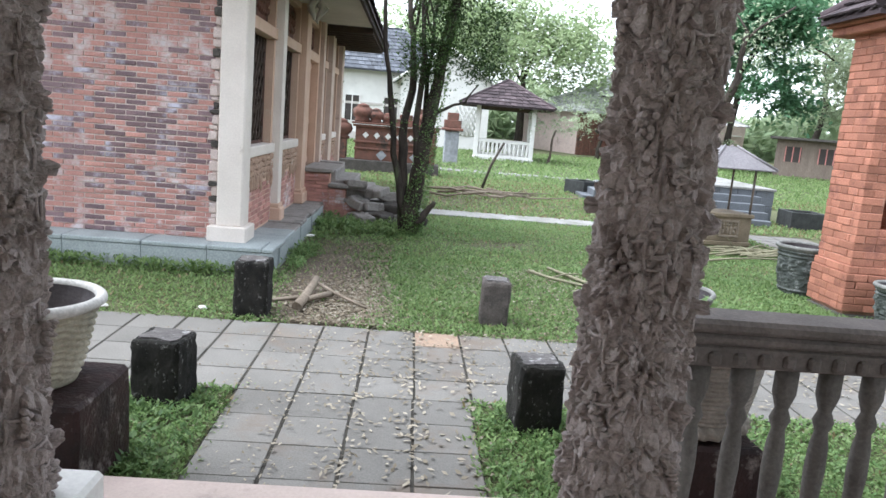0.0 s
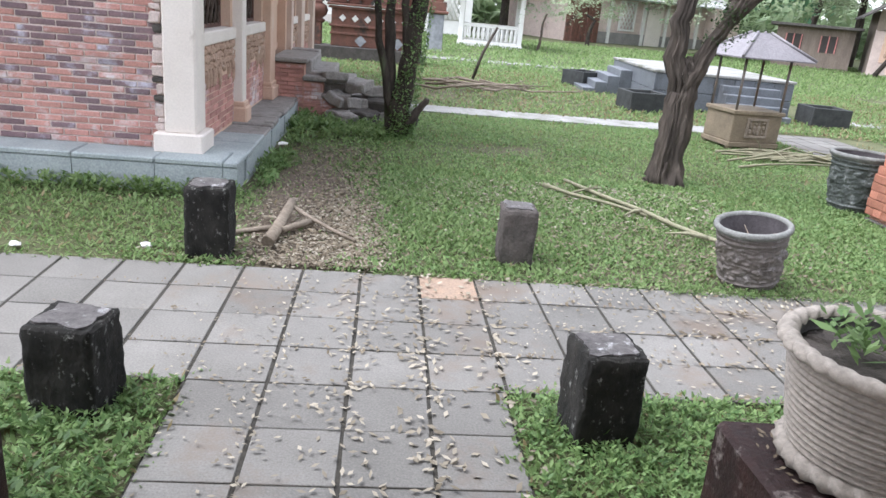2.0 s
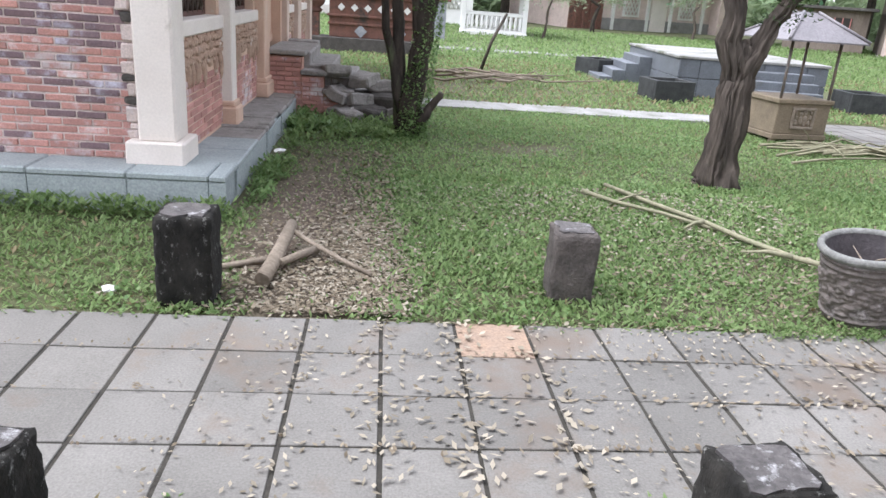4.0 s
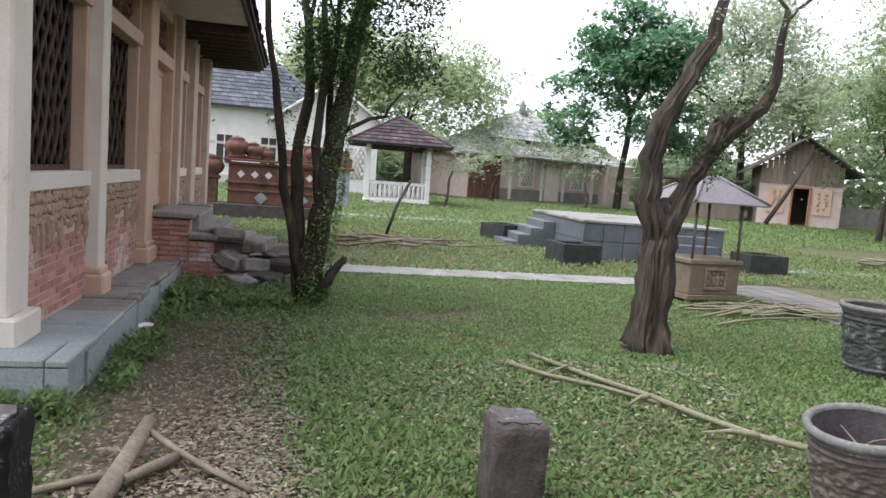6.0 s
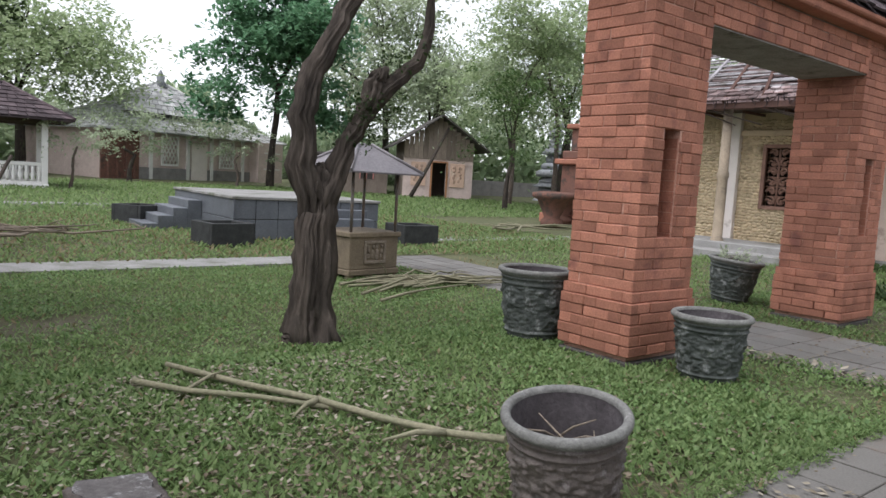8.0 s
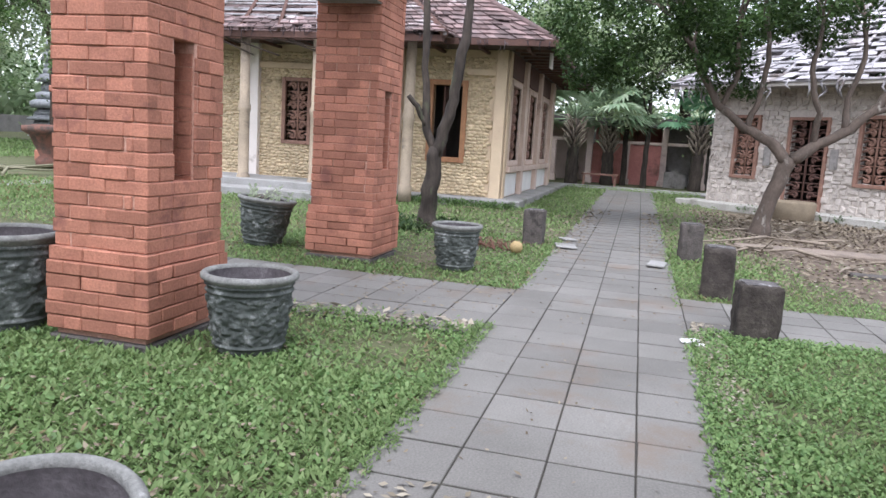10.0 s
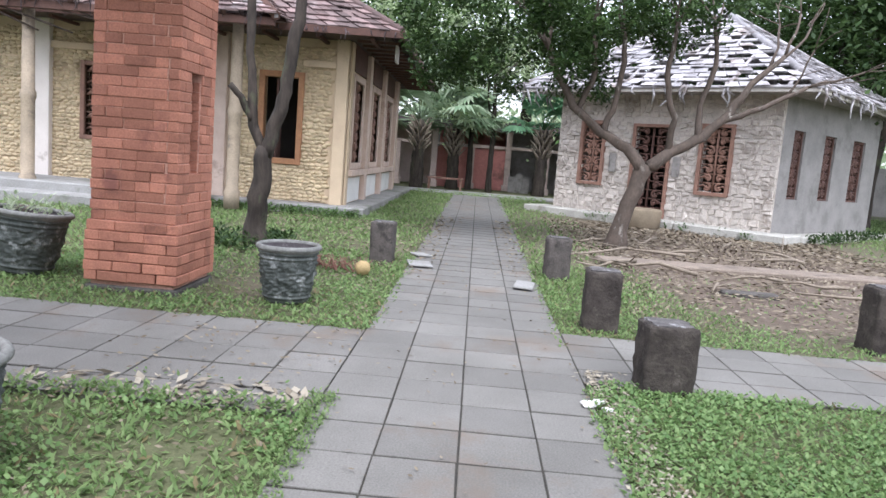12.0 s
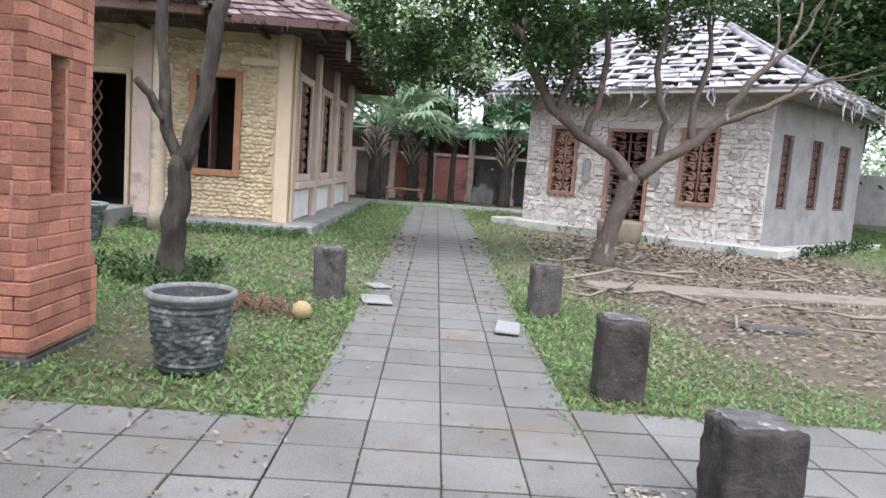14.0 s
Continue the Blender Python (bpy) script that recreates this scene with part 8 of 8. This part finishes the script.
for x, y, s in ((8.25, -1.56, 0.045), (8.31, -1.63, 0.035), (8.18, -1.66, 0.03), (-0.75, 0.28, 0.045), (-1.6, 0.15, 0.04), (-0.1, 2.6, 0.05)):
    q = thing("paper_scrap", pose(x, y, gz(x, y) + (0.36 if y > 2.4 else 0.01), 0, 0, x * 200), "crumpled white paper scrap on the ground", "litter", "white litter")
    bm = bmesh.new()
    bmesh.ops.create_icosphere(bm, subdivisions=2, radius=1.0)
    for v in bm.verts:
        v.co *= 1 + 0.5 * noise.noise(v.co * 2.2 + Vector((x, y, 0)))
        v.co = Vector((v.co.x * s, v.co.y * s * 1.3, abs(v.co.z) * s * 0.45))
    part("scrap", bm, M_PAPER, q)

# ---- grass, weeds and fallen leaves ----
rs = np.random.RandomState(12)


def lawn(name, n, x0, x1, y0, y1, size, material, seed, dense=1.0, label="", clump=0.0, low=0.12, bare=True, zoff=-0.02, ratio=0.34):
    r = np.random.RandomState(seed)
    x, y = r.uniform(x0, x1, n), r.uniform(y0, y1, n)
    keep = ~on_path(x, y, r.uniform(-0.02, 0.09, n))
    if bare:
        keep &= r.uniform(0, 1, n) > np.minimum(dirt_at(x, y) * 1.15, 0.96)
    thin = np.sin(x * 1.1 + 2.1 * np.sin(y * 0.7)) * np.sin(y * 1.4 + 1.6 * np.sin(x * 0.9)) + 0.6 * np.sin(x * 4.3 + 1.9 * np.sin(y * 3.7)) * np.sin(y * 5.1 + 1.2 * np.sin(x * 3.3))
    keep &= (y < -1.5) | (r.uniform(0, 1, n) > np.clip(0.7 * thin - 0.2, 0, 0.55))
    if clump:
        keep &= np.sin(x * 2.3 + 1.7 * np.sin(y * 1.9)) * np.sin(y * 2.7 + 1.3 * np.sin(x * 3.1)) + r.normal(0, 0.3, n) > clump
    x, y = x[keep], y[keep]
    z = 0.008 * np.maximum(0, np.hypot(x - 3, y + 1) - 8) + zoff
    ob = scatter(name, np.stack([x, y, z + r.uniform(-0.005, 0.02, len(x))], 1), size, material, None, 0.6, ratio, seed, up=True)
    tagged(ob, label, "grass", kind="stuff")


G = "short leafy green lawn grass"
lawn("lawn_grass", 120000, -3.2, 6.5, -3.3, 3.6, 0.052, L_GRASS, 1, label=G)
lawn("lawn_grass", 60000, -0.5, 6.5, 0.0, 3.6, 0.06, L_GRASS, 12, label=G)
lawn("lawn_grass", 80000, -1.0, 9.0, 3.4, 8.3, 0.052, L_GRASS, 2, label=G)
lawn("lawn_grass", 26000, 5.0, 14.0, -9.0, -4.9, 0.07, L_GRASS, 9, label=G)
lawn("lawn_grass", 90000, 5.5, 14.0, -5.0, 3.6, 0.055, L_GRASS, 3, label=G)
lawn("lawn_grass", 60000, -2.0, 16.0, 8.9, 19.0, 0.10, L_GRASS, 4, label=G)
lawn("lawn_grass", 36000, 12.0, 30.0, -3.2, 3.0, 0.085, L_GRASS, 5, label=G)
lawn("lawn_grass", 50000, -4.0, 32.0, 18.0, 40.0, 0.18, L_GRASS, 6, label=G)
lawn("lawn_grass", 20000, 10.5, 19.0, 3.2, 11.5, 0.085, L_GRASS, 11, label=G)
lawn("lawn_grass", 26000, 13.8, 34.0, -17.0, -8.0, 0.11, L_GRASS, 10, label=G)
for k, (xa, xb, ya, yb, num) in enumerate(((-1.0, 9.0, 0.0, 8.2, 80000), (-3.2, 8.0, -3.3, 0.2, 15000), (5.5, 14.0, -5.0, 3.6, 60000))):
    lawn("clover", num, xa, xb, ya, yb, 0.028, L_CLOVER, 60 + k, label="low round-leaved clover in clumps across the lawn", clump=0.12, zoff=0.004, ratio=0.95)
lawn("clover", 60000, 3.0, 9.0, -5.5, -1.55, 0.025, L_CLOVER, 66, label="low round-leaved clover in clumps across the lawn", clump=-0.6, zoff=0.006, ratio=0.9)
lawn("dry_grass", 17000, -3.0, 14.0, -3.3, 8.3, 0.06, L_GRASS_DRY, 7, label="dry yellowish grass blades in the lawn")
lawn("dry_grass", 20000, -3.0, 16.0, 8.8, 18.0, 0.10, L_GRASS_DRY, 8, label="dry yellowish grass blades in the lawn")


def weeds(n, x0, x1, y0, y1, size, seed, material=L_MID):
    r = np.random.RandomState(seed)
    x, y = r.uniform(x0, x1, n), r.uniform(y0, y1, n)
    k = 7
    pos = np.stack([np.repeat(x, k) + r.normal(0, size * 0.5, n * k), np.repeat(y, k) + r.normal(0, size * 0.5, n * k), np.tile(np.linspace(0, 1, k), n) * size * 1.2], 1)
    pos[:, 2] += 0.008 * np.maximum(0, np.hypot(pos[:, 0] - 3, pos[:, 1] + 1) - 8)
    tagged(scatter("weeds", pos, size, material, None, 0.6, 0.4, seed, up=True), "tall leafy weeds growing at an edge", "weeds", kind="stuff")


for i in range(34):
    q = rnd.uniform(2.1, 6.4)
    weeds(12, -0.34, -0.30 + rnd.uniform(0.1, 0.7) * (0.35 + 0.65 * (q > 3.6)), q, q + rnd.uniform(0.1, 0.35), rnd.uniform(0.04, 0.075) * (1.5 if q > 4.4 else 1.0), 260 + i, (L_GRASS, L_CLOVER, L_GRASS)[i % 3])
weeds(700, 3.0, 8.0, -0.10, 0.05, 0.026, 30, L_GRASS)
weeds(260, 5.0, 8.6, -1.68, -1.54, 0.026, 31, L_CLOVER)
weeds(1500, -1.6, -0.02, -3.2, -1.65, 0.036, 22, L_CLOVER)
weeds(160, -1.6, -0.05, -3.2, -1.7, 0.055, 28)
weeds(1600, 1.62, 3.4, -3.2, -1.65, 0.034, 23, L_CLOVER)
weeds(130, 1.65, 3.4, -3.2, -1.7, 0.05, 29)
weeds(260, 0.1, 1.0, 5.2, 7.0, 0.075, 24, L_GRASS)
weeds(420, 17.9, 19.1, 1.5, 4.6, 0.075, 25)
weeds(120, 13.0, 14.4, 1.7, 3.2, 0.10, 26, L_DARK)
weeds(200, -3.2, -0.35, 1.7, 1.93, 0.07, 27, L_GRASS)
for i in range(18):
    f = i / 18
    x, y = 20.4 + 4.0 * f, -7.3 + 4.7 * f
    if rnd.random() < 0.4:
        weeds(14, x - 0.25, x + 0.25, y - 0.25, y + 0.3, 0.10, 200 + i)
for i in range(8):
    weeds(12, 20.7 + i * 0.42, 21.0 + i * 0.42, -8.9 - i * 0.4, -8.4 - i * 0.4, 0.13, 230 + i, L_DARK)


def litter(n, fx, size, material, seed, label, z=0.004):
    """Fallen leaves: n places drawn by fx from a random stream, lying nearly flat."""
    r = np.random.RandomState(seed)
    x, y = fx(r, n)
    zz = 0.008 * np.maximum(0, np.hypot(x - 3, y + 1) - 8) + z
    tagged(scatter("fallen_leaves", np.stack([x, y, zz + r.uniform(0.004, 0.02, len(x))], 1), size, material, None, 0.22, 0.45, seed), label, "leaves", kind="stuff")


litter(2700, lambda r, n: (r.uniform(0, 4.6, n), -np.abs(r.normal(0, 0.9, n)) % 3.2), 0.045, L_LITTER_PALE, 31, "small pale fallen leaves on the pavers")
litter(1000, lambda r, n: (np.round(r.uniform(0, 4, n)) * T + r.normal(0, 0.09, n), r.uniform(-3.2, 0, n)), 0.045, L_LITTER_PALE, 32, "small pale fallen leaves in the paver joints")
litter(500, lambda r, n: (r.uniform(-1.0, 3.5, n), -np.round(r.uniform(0, 4, n)) * T + r.normal(0, 0.03, n)), 0.04, L_LITTER, 33, "small brown fallen leaves in the paver joints")
litter(4400, lambda r, n: (0.90 - np.abs(r.normal(0, 0.5, n)) + r.normal(0, 0.09, n), 0.05 + np.abs(r.normal(0.75, 0.75, n))), 0.042, L_LITTER, 34, "brown fallen leaves on bare earth", 0.0)
litter(3200, lambda r, n: (0.93 - np.abs(r.normal(0, 0.5, n)) + r.normal(0, 0.09, n), 0.05 + np.abs(r.normal(0.75, 0.75, n))), 0.04, L_LITTER_PALE, 35, "pale fallen leaves on bare earth", 0.0)
litter(1100, lambda r, n: (r.uniform(-0.28, 0.9, n), r.uniform(1.6, 4.4, n)), 0.045, L_LITTER, 50, "brown fallen leaves in the grass by the plinth", 0.015)
litter(1300, lambda r, n: (r.uniform(-0.3, 6.0, n), r.uniform(0.1, 7.5, n)), 0.035, L_LITTER, 36, "brown fallen leaves in the lawn", 0.01)
litter(1500, lambda r, n: (r.normal(3.4, 0.9, n), r.normal(0.9, 0.7, n)), 0.04, L_LITTER, 37, "brown fallen leaves in the lawn", 0.01)
litter(11000, lambda r, n: (r.uniform(10.8, 22, n), r.uniform(-8.6, -2.4, n)), 0.10, L_LITTER, 38, "thick brown leaf litter under the trees", 0.0)
litter(1100, lambda r, n: (r.uniform(10.8, 22, n), r.uniform(-8.6, -2.4, n)), 0.09, L_LITTER_PALE, 39, "thick brown leaf litter under the trees", 0.0)
litter(1700, lambda r, n: (r.uniform(3.0, 9.0, n), -1.74 + r.normal(0, 0.08, n)), 0.035, L_LITTER_PALE, 40, "brown fallen leaves along the walk's edge", 0.0)
litter(700, lambda r, n: (r.uniform(12.5, 20, n), r.choice([-0.12, -1.5], n) + r.normal(0, 0.18, n)), 0.08, L_LITTER, 41, "brown fallen leaves along the walk's edge")
litter(260, lambda r, n: (r.uniform(3.0, 14, n), r.uniform(-1.6, 0, n)), 0.04, L_LITTER, 42, "scattered fallen leaves on the pavers")
litter(700, lambda r, n: (r.uniform(3.2, 12, n), r.uniform(0.0, 1.6, n)), 0.045, L_LITTER, 43, "fallen leaves in the lawn", 0.01)
litter(1200, lambda r, n: (r.uniform(10.5, 18, n), r.uniform(0.1, 3.0, n)), 0.07, L_LITTER, 44, "brown fallen leaves in the lawn", 0.01)
litter(1100, lambda r, n: (r.uniform(1.6, 5.2, n), -1.6 * r.uniform(0, 1, n) ** 1.4), 0.04, L_LITTER_PALE, 46, "small pale fallen leaves on the pavers")
litter(420, lambda r, n: (7.69 + np.abs(r.normal(0.02, 0.16, n)), r.uniform(0.0, 3.0, n)), 0.05, L_LITTER_PALE, 47, "pale dead leaves on the old paver row")
litter(60, lambda r, n: (r.uniform(7.72, 8.05, n), r.uniform(0.05, 1.7, n)), 0.10, L_LITTER_PALE, 48, "large pale dead leaves on the old paver row", 0.012)
weeds(90, 7.66, 7.76, 0.0, 3.2, 0.05, 49, L_GRASS)
litter(170, lambda r, n: (r.uniform(2.22, 2.8, n), r.uniform(-3.2, -2.62, n)), 0.04, L_LITTER, 45, "brown fallen leaves on the pedestal", 0.5)

# ---- pavers, last ----


def lay_tiles():
    shared = {}
    for bed, x0, y0, nx, ny, near, odd, r, w, h in PAVED:
        key = (w, h)
        if key not in shared:
            bm = bmesh.new()
            box(bm, 0.010, 0.005, -0.06, w - 0.010, h - 0.005, 0.0, bevel=0.003)
            me = bpy.data.meshes.new("tile")
            bm.to_mesh(me)
            bm.free()
            me.materials.append(M_TILE)
            other = me.copy()
            other.materials[0] = M_ORANGE
            shared[key] = (me, other)
        vs, fs = [], []
        for i in range(nx):
            for j in range(ny):
                x, y = x0 + i * w, y0 + j * h
                z = gz(x + w / 2, y + h / 2)
                if near[0] < x < near[1]:
                    m = pose(x, y, z + r.uniform(-0.002, 0.002), r.gauss(0, 0.12), r.gauss(0, 0.12), r.gauss(0, 0.25))
                    piece("tile", shared[key][1 if odd and odd.get((i, j)) else 0], bed, m)
                else:
                    g, n = 0.007, len(vs)
                    vs += [(x + g, y + g, z), (x + w - g, y + g, z), (x + w - g, y + h - g, z), (x + g, y + h - g, z)]
                    vs += [(a, b, c - 0.05) for a, b, c in vs[n:n + 4]]
                    fs += [(n, n + 1, n + 2, n + 3), (n, n + 4, n + 5, n + 1), (n + 1, n + 5, n + 6, n + 2), (n + 2, n + 6, n + 7, n + 3), (n + 3, n + 7, n + 4, n)]
        if vs:
            tagged(raw("tiles", vs, fs, M_TILE, bed), kind="stuff")


lay_tiles()
